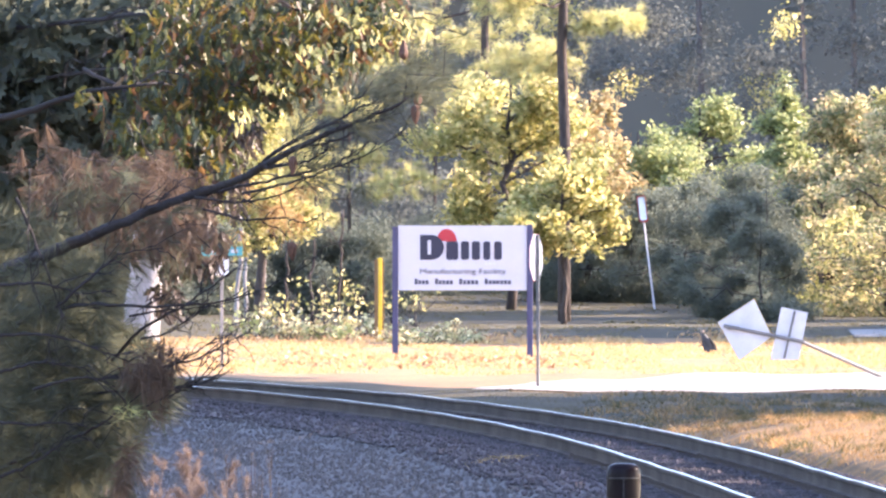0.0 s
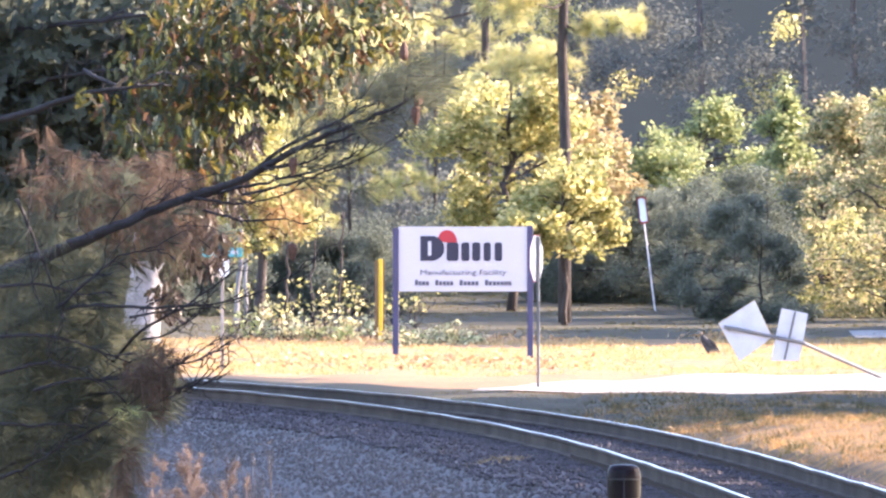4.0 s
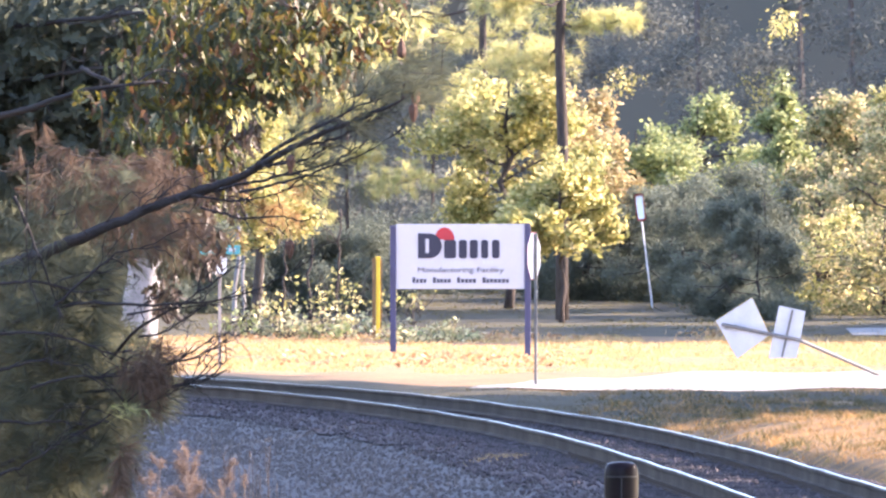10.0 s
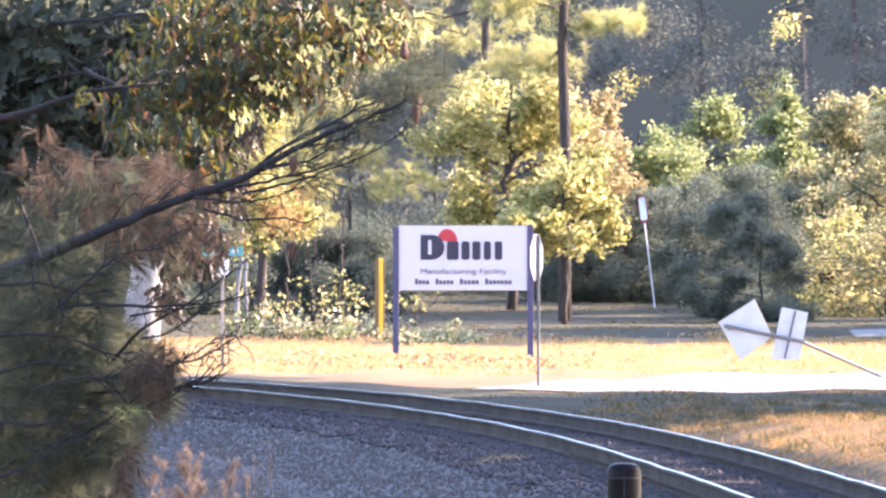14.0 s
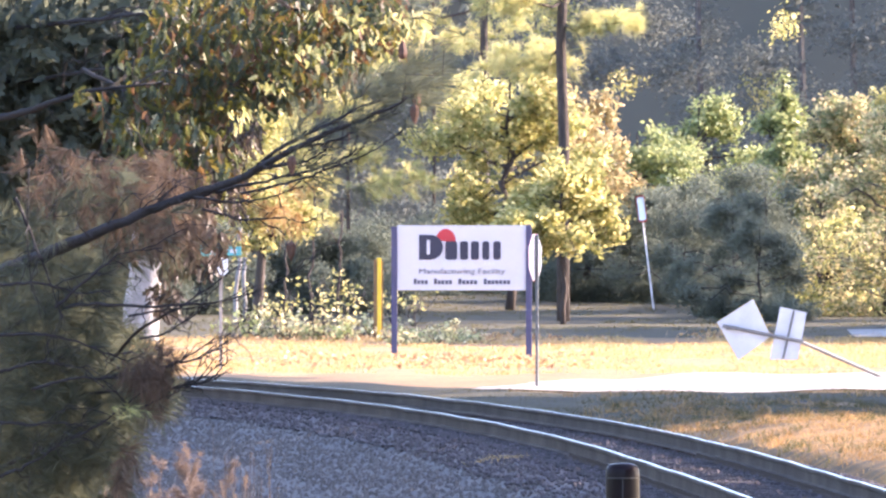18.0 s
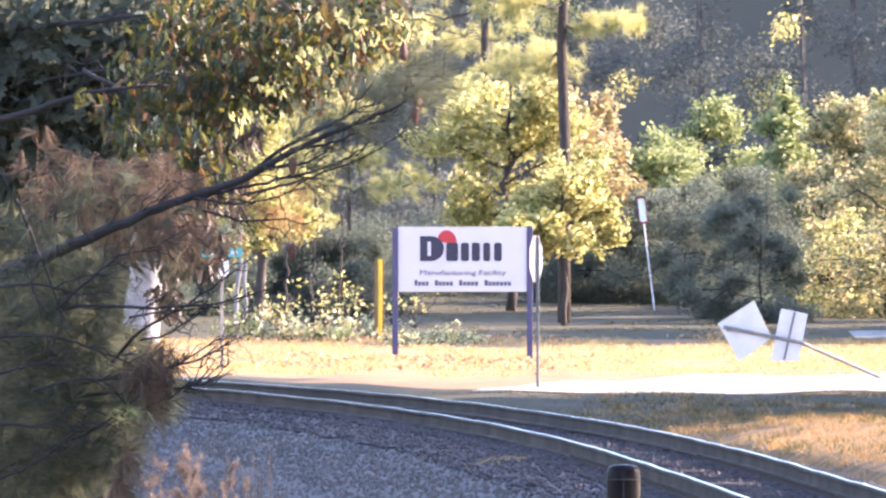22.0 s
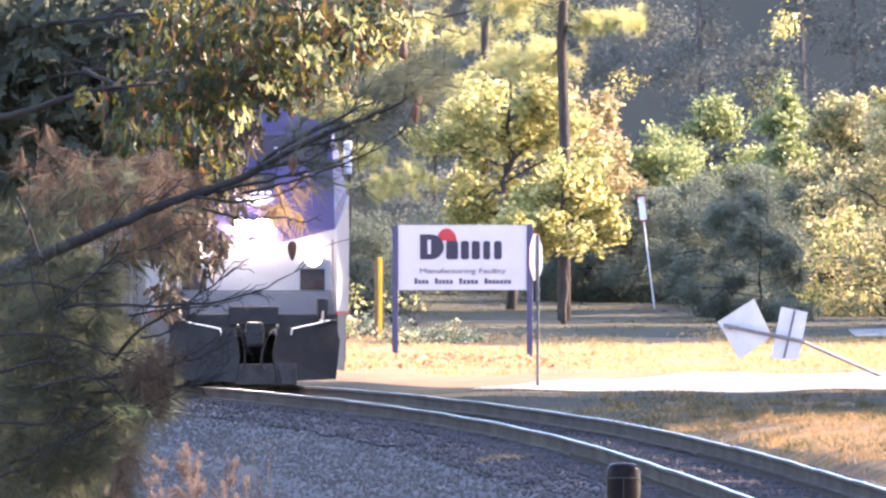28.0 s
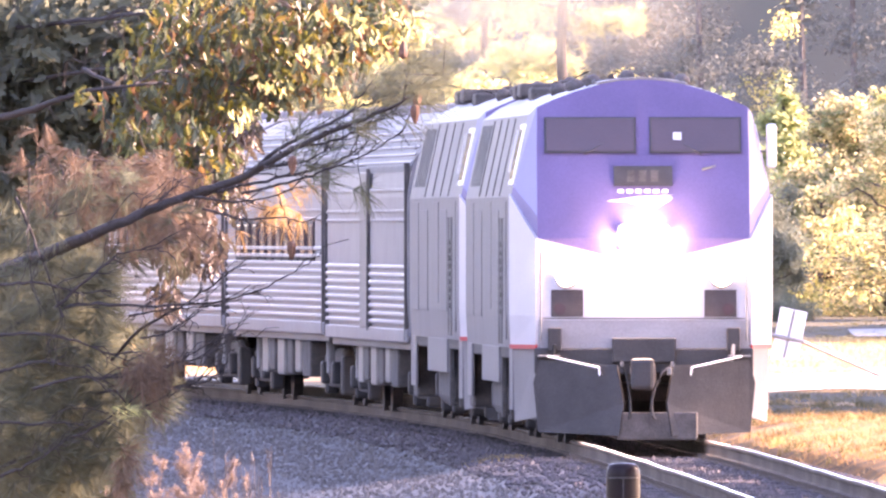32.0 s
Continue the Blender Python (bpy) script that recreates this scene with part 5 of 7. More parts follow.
def near_pine():
    rng = np.random.default_rng(61)
    tree = empty("pine_tree", Matrix(), "pine with bare twigs, green tufts and hanging dead brown needles", "tree")
    foot = (-3.1, 165.4)
    zf = float(ground_z(*foot)) - 0.1
    v, f = tube(limb_path((foot[0], foot[1], zf), (-3.3, 165.4, 11), rng, wander=0.008, n=10), np.linspace(0.17, 0.07, 10), 12)
    raw("trunk", v, f, "bark", tree, smooth=True)
    ends = []
    ends += bough([(-3.15, 165.3, 2.0), (-2.378, 164.63, 2.216), (-2.079, 163.81, 2.327), (-1.811, 163.00, 2.433), (-1.497, 163.00, 2.567), (-1.240, 163.00, 2.662), (-1.011, 163.00, 2.733), (-0.753, 162.67, 2.886), (-0.524, 162.51, 2.983), (-0.267, 162.35, 3.088), (-0.111, 162.19, 3.164)], 0.042, 0.005, tree, rng, twigs=22)
    ends += bough([(-1.254, 163.00, 2.642), (-0.984, 163.16, 2.710), (-0.698, 163.16, 2.762), (-0.498, 163.33, 2.834), (-0.369, 163.33, 2.928)], 0.011, 0.004, tree, rng, twigs=9)
    ends += bough([(-1.026, 163.00, 2.719), (-0.811, 162.84, 2.898), (-0.596, 162.67, 2.995), (-0.411, 162.67, 3.103), (-0.182, 162.67, 3.160)], 0.013, 0.004, tree, rng, twigs=12)
    low = bough([(-3.12, 165.3, 1.7), (-2.320, 164.63, 1.899), (-2.081, 163.98, 2.045), (-1.815, 163.33, 2.109), (-1.497, 163.00, 2.087), (-1.154, 163.00, 2.102), (-0.897, 163.00, 2.173), (-0.711, 163.00, 2.282)], 0.016, 0.0025, tree, rng, twigs=18, twig_len=0.14)
    low += bough([(-1.675, 163.65, 1.816), (-1.529, 163.33, 1.975), (-1.326, 163.00, 2.082), (-1.126, 163.00, 2.219), (-0.983, 163.00, 2.333)], 0.010, 0.0025, tree, rng, twigs=9, twig_len=0.14)
    low += bough([(-3.12, 165.3, 1.3), (-2.089, 164.63, 1.639), (-1.675, 163.65, 1.736), (-1.297, 163.00, 1.804), (-1.140, 163.00, 1.870), (-1.054, 163.00, 1.939)], 0.012, 0.002, tree, rng, twigs=14, twig_len=0.14)
    low += bough([(-1.822, 163.98, 1.642), (-1.413, 163.16, 1.675), (-1.240, 163.00, 1.699), (-1.097, 163.00, 1.819)], 0.008, 0.002, tree, rng, twigs=10, twig_len=0.12)
    low += bough([(-3.13, 165.3, 0.9), (-2.253, 163.98, 1.263), (-1.989, 163.49, 1.373), (-1.727, 163.16, 1.489), (-1.526, 163.00, 1.647)], 0.014, 0.003, tree, rng, twigs=12, twig_len=0.16)
    bough([(-3.2, 165.3, 3.4), (-2.332, 165.44, 3.027), (-2.093, 164.96, 3.092), (-1.830, 164.63, 3.183), (-1.454, 164.63, 3.226)], 0.026, 0.008, tree, rng, twigs=6)
    bough([(-2.083, 163.00, 2.790), (-2.097, 163.00, 2.447), (-2.069, 163.00, 2.162)], 0.004, 0.003, tree, rng)
    # green tufts
    tips, dirs = [], []
    for e, d in [x for x in ends if x[0][0] > -0.75]:
        tips.append(e), dirs.append(d)
    pts = area_points([(-0.140, 3.247, 0.16, 0.15), (-0.297, 3.176, 0.13, 0.08), (-0.069, 3.304, 0.07, 0.12)], 44, rng, (162, 163.2))
    tips += list(pts)
    dirs += [np.array((1.0, 0, 0.35)) for _ in pts]
    v, f = needle_fans(tips, dirs, 34, 0.19, 0.0026, rng, 0.55)
    raw("needles", v, f, "needle", tree, "long green needle tufts")
    # dark mass of needles in shade
    pts = area_points([(-2.207, 2.148, 0.439, 0.468), (-2.031, 1.738, 0.498, 0.439), (-2.148, 1.269, 0.498, 0.322), (-1.860, 1.796, 0.163, 0.263)], 950, rng, (166.3, 168.5))
    d = rng.normal(size=pts.shape)
    v, f = needle_fans(pts, d, 26, 0.19, 0.006, rng, 0.6)
    raw("needles", v, f, "needle", tree, "deep shaded needles close to the trunk")
    pts = area_points([(-2.075, 2.040, 0.373, 0.287), (-1.945, 1.810, 0.244, 0.258), (-2.075, 1.438, 0.373, 0.315), (-1.817, 1.438, 0.229, 0.201), (-1.573, 1.667, 0.143, 0.129), (-1.830, 2.040, 0.100, 0.120), (-1.817, 2.240, 0.172, 0.086), (-1.473, 1.638, 0.086, 0.115)], 960, rng, (163.3, 166.3))
    d = rng.normal(size=pts.shape) * np.array([1, 0.6, 0.5]) + np.array([0.4, 0, 0.1])
    d /= np.linalg.norm(d, axis=1)[:, None]
    v, f = needle_fans(pts, d, 30, 0.18, 0.004, rng, 0.6)
    raw("needles", v, f, "needle", tree, "dense dark green needles in shade")
    pts = area_points([(-1.462, 1.680, 0.085, 0.150), (-1.540, 1.780, 0.080, 0.100), (-1.602, 1.266, 0.086, 0.115), (-1.420, 1.800, 0.080, 0.100)], 78, rng, (162.6, 163.4))
    v, f = needle_fans(pts, rng.normal(size=pts.shape) * 0.6 + np.array([0.0, 0, -0.7]), 26, 0.14, 0.003, rng, 0.5)
    raw("dead_needles", v, f, "needle_dead", tree, "dull grey-brown needles hanging low")
    # wiry bare twigs at the tree's edge
    for line in ([(-1.468, 163.00, 1.769), (-1.326, 163.00, 1.812), (-1.234, 163.00, 1.864), (-1.123, 163.00, 1.935)], [(-1.440, 163.00, 1.669), (-1.297, 163.00, 1.681), (-1.154, 163.00, 1.727), (-1.083, 163.00, 1.812)], [(-1.525, 163.00, 1.927), (-1.383, 163.00, 1.955), (-1.254, 163.00, 2.041), (-1.177, 163.00, 2.127)], [(-1.583, 163.00, 2.041), (-1.411, 163.00, 2.075), (-1.211, 163.00, 2.084), (-1.040, 163.00, 2.118)], [(-1.497, 163.00, 1.584), (-1.383, 163.00, 1.641), (-1.297, 163.00, 1.669)]):
        bough(line, 0.007, 0.0025, tree, rng, "limb", twigs=7, twig_len=0.13)
    # thin dark branchlets that run through the needles
    for line in ([(-2.240, 163.00, 2.198), (-2.040, 163.00, 2.212), (-1.840, 163.00, 2.155), (-1.668, 163.00, 2.169)], [(-2.240, 163.00, 1.941), (-2.011, 163.00, 1.955), (-1.783, 163.00, 1.892), (-1.583, 163.00, 1.812)], [(-2.240, 163.00, 1.504), (-2.068, 163.00, 1.492), (-1.925, 163.00, 1.504), (-1.783, 163.00, 1.484)],
                 [(-2.240, 163.00, 1.227), (-2.125, 163.00, 1.270), (-1.983, 163.00, 1.355), (-1.868, 163.00, 1.441)], [(-2.154, 163.00, 2.641), (-2.068, 163.00, 2.441), (-1.997, 163.00, 2.269), (-1.925, 163.00, 2.041)], [(-2.068, 163.00, 1.669), (-1.868, 163.00, 1.732), (-1.697, 163.00, 1.721), (-1.525, 163.00, 1.755)],
                 [(-1.954, 163.00, 2.084), (-1.811, 163.00, 2.212), (-1.668, 163.00, 2.327), (-1.625, 163.00, 2.364), (-1.411, 163.00, 2.384)], [(-2.240, 163.00, 1.755), (-2.040, 163.00, 1.812), (-1.811, 163.00, 1.784)]):
        bough(line, 0.010, 0.003, tree, rng, "limb", twigs=8, twig_len=0.16)
    for k in range(34):
        x, z = rng.uniform(-2.060, -1.108), rng.uniform(2.216, 2.909)
        q = np.array((x, 164, z))
        tv, tf = tube(limb_path(q, q + rng.normal(size=3) * np.array([0.22, 0.1, 0.14]), rng, 0.1, 0.1, 6), np.linspace(0.004, 0.0018, 6), 4)
        raw("twig", tv, tf, "bark_dark", tree)
    pts = area_points([(-1.743, 2.563, 0.4, 0.25), (-1.360, 2.500, 0.08, 0.10)], 52, rng, (163, 164.3))
    d = rng.normal(size=pts.shape)
    v, f = needle_fans(pts, d, 26, 0.15, 0.0028, rng, 0.6)
    raw("needles", v, f, "needle", tree, "dark green needles among dead ones")
    pts = area_points([(-1.969, 2.962, 0.13, 0.13), (-2.126, 2.790, 0.16, 0.14), (-2.183, 2.562, 0.15, 0.15)], 9, rng, (163.6, 164.4))
    v, f = needle_fans(pts, rng.normal(size=pts.shape) + np.array([0, 0, -0.6]), 26, 0.15, 0.0032, rng, 0.6)
    raw("needles", v, f, "needle_dead", tree, "dull hanging clump of needles")
    # thin bare twigs that curve out under the limb
    for line in ([(-1.010, 162.84, 2.661), (-0.781, 162.67, 2.710), (-0.596, 162.67, 2.767), (-0.354, 162.67, 2.869), (-0.197, 162.67, 2.972)], [(-1.253, 162.84, 2.641), (-1.039, 162.84, 2.613), (-0.839, 162.84, 2.641), (-0.682, 162.84, 2.738)],
                 [(-1.210, 162.84, 2.584), (-1.010, 162.84, 2.527), (-0.811, 162.84, 2.539), (-0.696, 162.84, 2.510)], [(-0.696, 162.67, 2.898), (-0.525, 162.67, 2.926), (-0.382, 162.67, 3.000), (-0.240, 162.67, 3.075)], [(-0.895, 162.67, 2.789), (-0.696, 162.67, 2.812), (-0.553, 162.67, 2.898)]):
        bough(line, 0.0085, 0.003, tree, rng, "twig", twigs=7, twig_len=0.12)
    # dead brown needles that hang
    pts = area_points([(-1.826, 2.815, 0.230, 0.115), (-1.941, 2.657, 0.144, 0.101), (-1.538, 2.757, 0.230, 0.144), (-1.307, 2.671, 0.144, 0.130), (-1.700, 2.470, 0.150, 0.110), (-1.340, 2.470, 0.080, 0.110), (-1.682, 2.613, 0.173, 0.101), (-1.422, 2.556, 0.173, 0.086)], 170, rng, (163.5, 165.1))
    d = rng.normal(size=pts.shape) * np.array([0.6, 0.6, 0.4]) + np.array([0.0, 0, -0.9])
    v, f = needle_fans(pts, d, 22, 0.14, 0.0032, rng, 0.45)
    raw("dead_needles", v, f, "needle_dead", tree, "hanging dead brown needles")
    pts = area_points([(-1.689, 2.701, 0.347, 0.145), (-1.920, 2.498, 0.202, 0.145), (-1.515, 2.383, 0.260, 0.116), (-1.400, 2.614, 0.174, 0.174)], 130, rng, (164.8, 166.0))
    v, f = needle_fans(pts, rng.normal(size=pts.shape), 26, 0.16, 0.004, rng, 0.6)
    raw("needles", v, f, "needle", tree, "dark green needles behind the dead ones")
    pts = area_points([(-1.462, 2.706, 0.11, 0.13), (-1.433, 2.505, 0.09, 0.14)], 75, rng, (163.3, 164.5))
    v, f = needle_fans(pts, rng.normal(size=pts.shape) * 0.6 + np.array([0.0, 0, -0.7]), 24, 0.15, 0.003, rng, 0.5)
    raw("dead_needles", v, f, "needle_dead", tree, "thick hanging bunch of dead needles")
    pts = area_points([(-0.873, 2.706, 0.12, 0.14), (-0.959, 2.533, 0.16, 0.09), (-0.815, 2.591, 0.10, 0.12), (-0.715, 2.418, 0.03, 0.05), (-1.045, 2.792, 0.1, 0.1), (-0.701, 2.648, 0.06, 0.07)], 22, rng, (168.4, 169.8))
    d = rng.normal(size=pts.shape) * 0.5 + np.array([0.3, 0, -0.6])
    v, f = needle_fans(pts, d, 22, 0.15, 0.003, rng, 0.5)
    raw("dead_needles", v, f, "needle_dead_lit", tree, "dead needles with sunlight put in as orange-brown")
    # a small sprig, coloured brighter than the other needles for sun on it
    pts = area_points([(-1.591, 1.579, 0.10, 0.07), (-1.485, 1.542, 0.05, 0.04), (-1.520, 1.636, 0.04, 0.03)], 7, rng, (161.9, 162.3))
    v, f = needle_fans(pts, rng.normal(size=pts.shape) + np.array([0.6, 0, 0.2]), 12, 0.09, 0.0022, rng, 0.7)
    raw("needles", v, f, "leaf_green", tree, "sprig of needles with sunlight put in as yellow-green")
    # cones
    for p, up in (((-0.133, 162.02, 3.106), -1), ((-0.193, 162.02, 3.333), 1), ((-0.122, 162.19, 3.172), -1), ((-0.757, 163.00, 2.419), -1), ((-0.751, 162.35, 2.851), -1)):
        n = 9
        prof = [(0.006, 0), (0.018, 0.012), (0.022, 0.03), (0.018, 0.06), (0.010, 0.085), (0.002, 0.10)]
        vv = [(p[0] + r * math.cos(a) * (1 + 0.25 * (k % 2)), p[1] + r * math.sin(a) * (1 + 0.25 * (k % 2)), p[2] + up * h) for r, h in prof for k, a in enumerate(np.linspace(0, 6.283, n, endpoint=False))]
        ff = [(i * n + k, i * n + (k + 1) % n, (i + 1) * n + (k + 1) % n, (i + 1) * n + k) for i in range(len(prof) - 1) for k in range(n)]
        raw("cone", vv, ff, "cone", tree, "brown pine cone")


def near_oak():
    rng = np.random.default_rng(62)
    tree = empty("oak_tree", Matrix(), "oak with hanging olive and bronze leaves, some yellowed for sunlight", "tree")
    foot = (-4.2, 169.5)
    zf = float(ground_z(*foot)) - 0.1
    v, f = tube(limb_path((foot[0], foot[1], zf), (-4.0, 169.5, 10), rng, wander=0.01, n=10), np.linspace(0.22, 0.1, 10), 12)
    raw("trunk", v, f, "bark", tree, smooth=True)
    bough([(-4.1, 169.5, 3.9), (-2.307, 168.2, 3.506), (-1.710, 167.6, 3.589), (-1.061, 166.26, 3.613), (-0.535, 165.93, 3.610), (-0.186, 165.61, 3.550)], 0.016, 0.005, tree, rng, twigs=20, twig_len=0.3)
    bough([(-4.1, 169.5, 3.2), (-2.248, 168.2, 3.241), (-1.709, 167.5, 3.325), (-1.236, 166.26, 3.263), (-0.884, 165.93, 3.174)], 0.014, 0.004, tree, rng, twigs=20, twig_len=0.3)
    bough([(-1.855, 166.91, 3.310), (-1.411, 166.26, 3.088), (-1.117, 165.93, 2.941)], 0.012, 0.004, tree, rng, twigs=12, twig_len=0.25)
    hubs = area_points([(-1.411, 3.409, 0.22, 0.2), (-1.119, 3.438, 0.40, 0.30), (-0.711, 3.496, 0.38, 0.24), (-0.391, 3.569, 0.24, 0.13), (-1.381, 3.059, 0.34, 0.20),
                        (-0.944, 3.234, 0.28, 0.16), (-1.207, 2.855, 0.12, 0.14), (-0.828, 3.642, 0.6, 0.18)], 430, rng, (165, 167.2))
    pts = (hubs[:, None] + rng.normal(size=(len(hubs), 9, 3)) * 0.05).reshape(-1, 3)
    v, f = hanging_leaves(pts, 0.088, rng, 1.1)
    raw("leaves", v, f, "leaf_oak", tree, "hanging olive and bronze oak leaves")
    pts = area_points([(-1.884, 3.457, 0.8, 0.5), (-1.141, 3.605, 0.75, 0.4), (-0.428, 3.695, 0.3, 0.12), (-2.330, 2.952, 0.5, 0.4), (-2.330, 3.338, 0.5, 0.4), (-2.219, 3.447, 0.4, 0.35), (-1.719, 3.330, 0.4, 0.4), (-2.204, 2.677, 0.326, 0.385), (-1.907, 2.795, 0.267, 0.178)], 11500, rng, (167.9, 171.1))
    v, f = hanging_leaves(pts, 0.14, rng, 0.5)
    raw("inner_leaves", v, f, "leaf_shade", tree, "inner leaves with crown shade put into their colour")
    pts = area_points([(-1.815, 3.183, 0.06, 0.06), (-1.700, 3.154, 0.05, 0.05)], 16, rng, (164.3, 165))
    v, f = hanging_leaves(pts, 0.085, rng, 0.4)
    raw("bright_leaves", v, f, "leaf_oak", tree, "small yellow-green spray of leaves")
    pts = area_points([(-1.140, 2.819, 0.13, 0.13), (-1.269, 2.647, 0.13, 0.13), (-1.211, 2.419, 0.12, 0.14), (-1.383, 2.390, 0.12, 0.15), (-1.411, 2.133, 0.08, 0.10), (-1.011, 2.990, 0.08, 0.1), (-1.069, 2.676, 0.06, 0.12), (-1.297, 2.819, 0.15, 0.12)], 700, rng, (165, 165.8))
    v, f = hanging_leaves(pts, 0.085, rng, 1.6)
    raw("dead_leaves", v, f, "leaf_dead", tree, "curled grey-brown dead leaves hanging down")
    # Edge leaves take the yellow material so that sun seems to strike them.
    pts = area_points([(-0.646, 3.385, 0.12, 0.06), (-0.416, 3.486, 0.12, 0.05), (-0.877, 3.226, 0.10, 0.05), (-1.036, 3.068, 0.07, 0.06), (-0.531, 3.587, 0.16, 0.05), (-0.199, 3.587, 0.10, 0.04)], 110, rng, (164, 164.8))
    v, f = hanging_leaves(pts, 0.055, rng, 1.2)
    raw("sun_toned_leaves", v, f, "leaf_yellow", tree, "oak leaves at the bough's edge, yellowed to stand for sunlight")
    pts = area_points([(-1.313, 2.903, 0.202, 0.145), (-1.168, 2.759, 0.116, 0.145), (-1.457, 2.990, 0.260, 0.116), (-1.139, 2.932, 0.116, 0.116)], 330, rng, (164.6, 165.6))
    v, f = hanging_leaves(pts, 0.085, rng, 1.6)
    raw("leaves", v, f, "leaf_oak", tree, "grey-green leaves hanging low on the bough")
    # a spray of oak leaves, backlight put in as a bright yellow-green
    pts = area_points([(-0.230, 3.482, 0.16, 0.10), (-0.128, 3.525, 0.06, 0.06)], 120, rng, (165.4, 166.6))
    v, f = hanging_leaves(pts, 0.08, rng, 0.3)
    raw("bright_leaves", v, f, "leaf_yellow", tree, "oak leaves with backlight put in as bright yellow-green")


near_pine()
near_oak()


# ---- the train ----
BODY = [(1.52, 1.15), (1.54, 1.55), (1.54, 2.95), (1.33, 3.93), (1.12, 4.08), (0.85, 4.20), (0.55, 4.29), (0.28, 4.335), (0.0, 4.35)]
FACE_TOP = [(1.25, 4.02), (1.05, 4.11), (0.80, 4.205), (0.52, 4.285), (0.26, 4.33), (0.0, 4.345)]


def face_y(z):
    """The nose stands nearly upright below and leans back above."""
    return -10.45 + (0 if z < 1.6 else 0.06 * (z - 1.6) if z < 2.45 else 0.05 + 0.30 * (z - 2.45))


def loft(rings):
    bm = bmesh.new()
    vs = [[bm.verts.new(p) for p in r] for r in rings]
    for a, b in zip(vs, vs[1:]):
        for k in range(len(a) - 1):
            bm.faces.new((a[k], a[k + 1], b[k + 1], b[k]))
    bmesh.ops.recalc_face_normals(bm, faces=bm.faces[:])
    return bm


def whole(half, y):
    pts = [(x, y(z) if callable(y) else y, z) for x, z in half]
    return pts + [(-x, yy, z) for x, yy, z in pts[-2::-1]]


def plate_on_face(outline, lift=0.006, thick=0.012):
    """A plate laid on the sloping nose: outline in (x, z)."""
    bm = bmesh.new()
    a = [bm.verts.new((x, face_y(z) - lift - thick, z)) for x, z in outline]
    b = [bm.verts.new((x, face_y(z) - lift, z)) for x, z in outline]
    bm.faces.new(a), bm.faces.new(b[::-1])
    for i in range(len(a)):
        j = (i + 1) % len(a)
        bm.faces.new((a[j], a[i], b[i], b[j]))
    bmesh.ops.recalc_face_normals(bm, faces=bm.faces[:])
    return bm


def rect(x0, x1, z0, z1):
    return [(x0, z0), (x1, z0), (x1, z1), (x0, z1)]


def truck(parent, y, wheel_r, base, axles=2):
    t = part("truck_frame", box(-1.12, 1.12, y - base / 2 - 0.5, y + base / 2 + 0.5, 0.52, 0.72, 0.04), "grime", parent, "grimy steel truck frame")
    for sx in (-1, 1):
        part("side_frame", box(sx * 1.02, sx * 1.18, y - base / 2 - 0.55, y + base / 2 + 0.55, 0.26, 0.82, 0.06), "grime", t)
        for e in (-1, 1):
            part("brake_hanger", box(sx * 1.0, sx * 1.2, y + e * (base / 2 + 0.62), y + e * (base / 2 + 0.90), 0.16, 0.72, 0.04), "black", t)
        for k in range(axles):
            yy = y - base / 2 + base * k / (axles - 1)
            part("wheel", rod((sx * 0.70, yy, wheel_r), (sx * 0.84, yy, wheel_r), wheel_r, wheel_r, 24), "black", t)
            part("axle_box", box(sx * 1.14, sx * 1.30, yy - 0.16, yy + 0.16, wheel_r - 0.15, wheel_r + 0.17, 0.04), "black", t)
        part("spring", rod((sx * 1.13, y, 0.40), (sx * 1.13, y, 0.95), 0.13, 0.13, 12), "black", t)
        part("damper", rod((sx * 1.22, y + 0.5, 0.45), (sx * 1.20, y + 0.9, 1.05), 0.045, 0.045, 8), "galv", t)
    return t


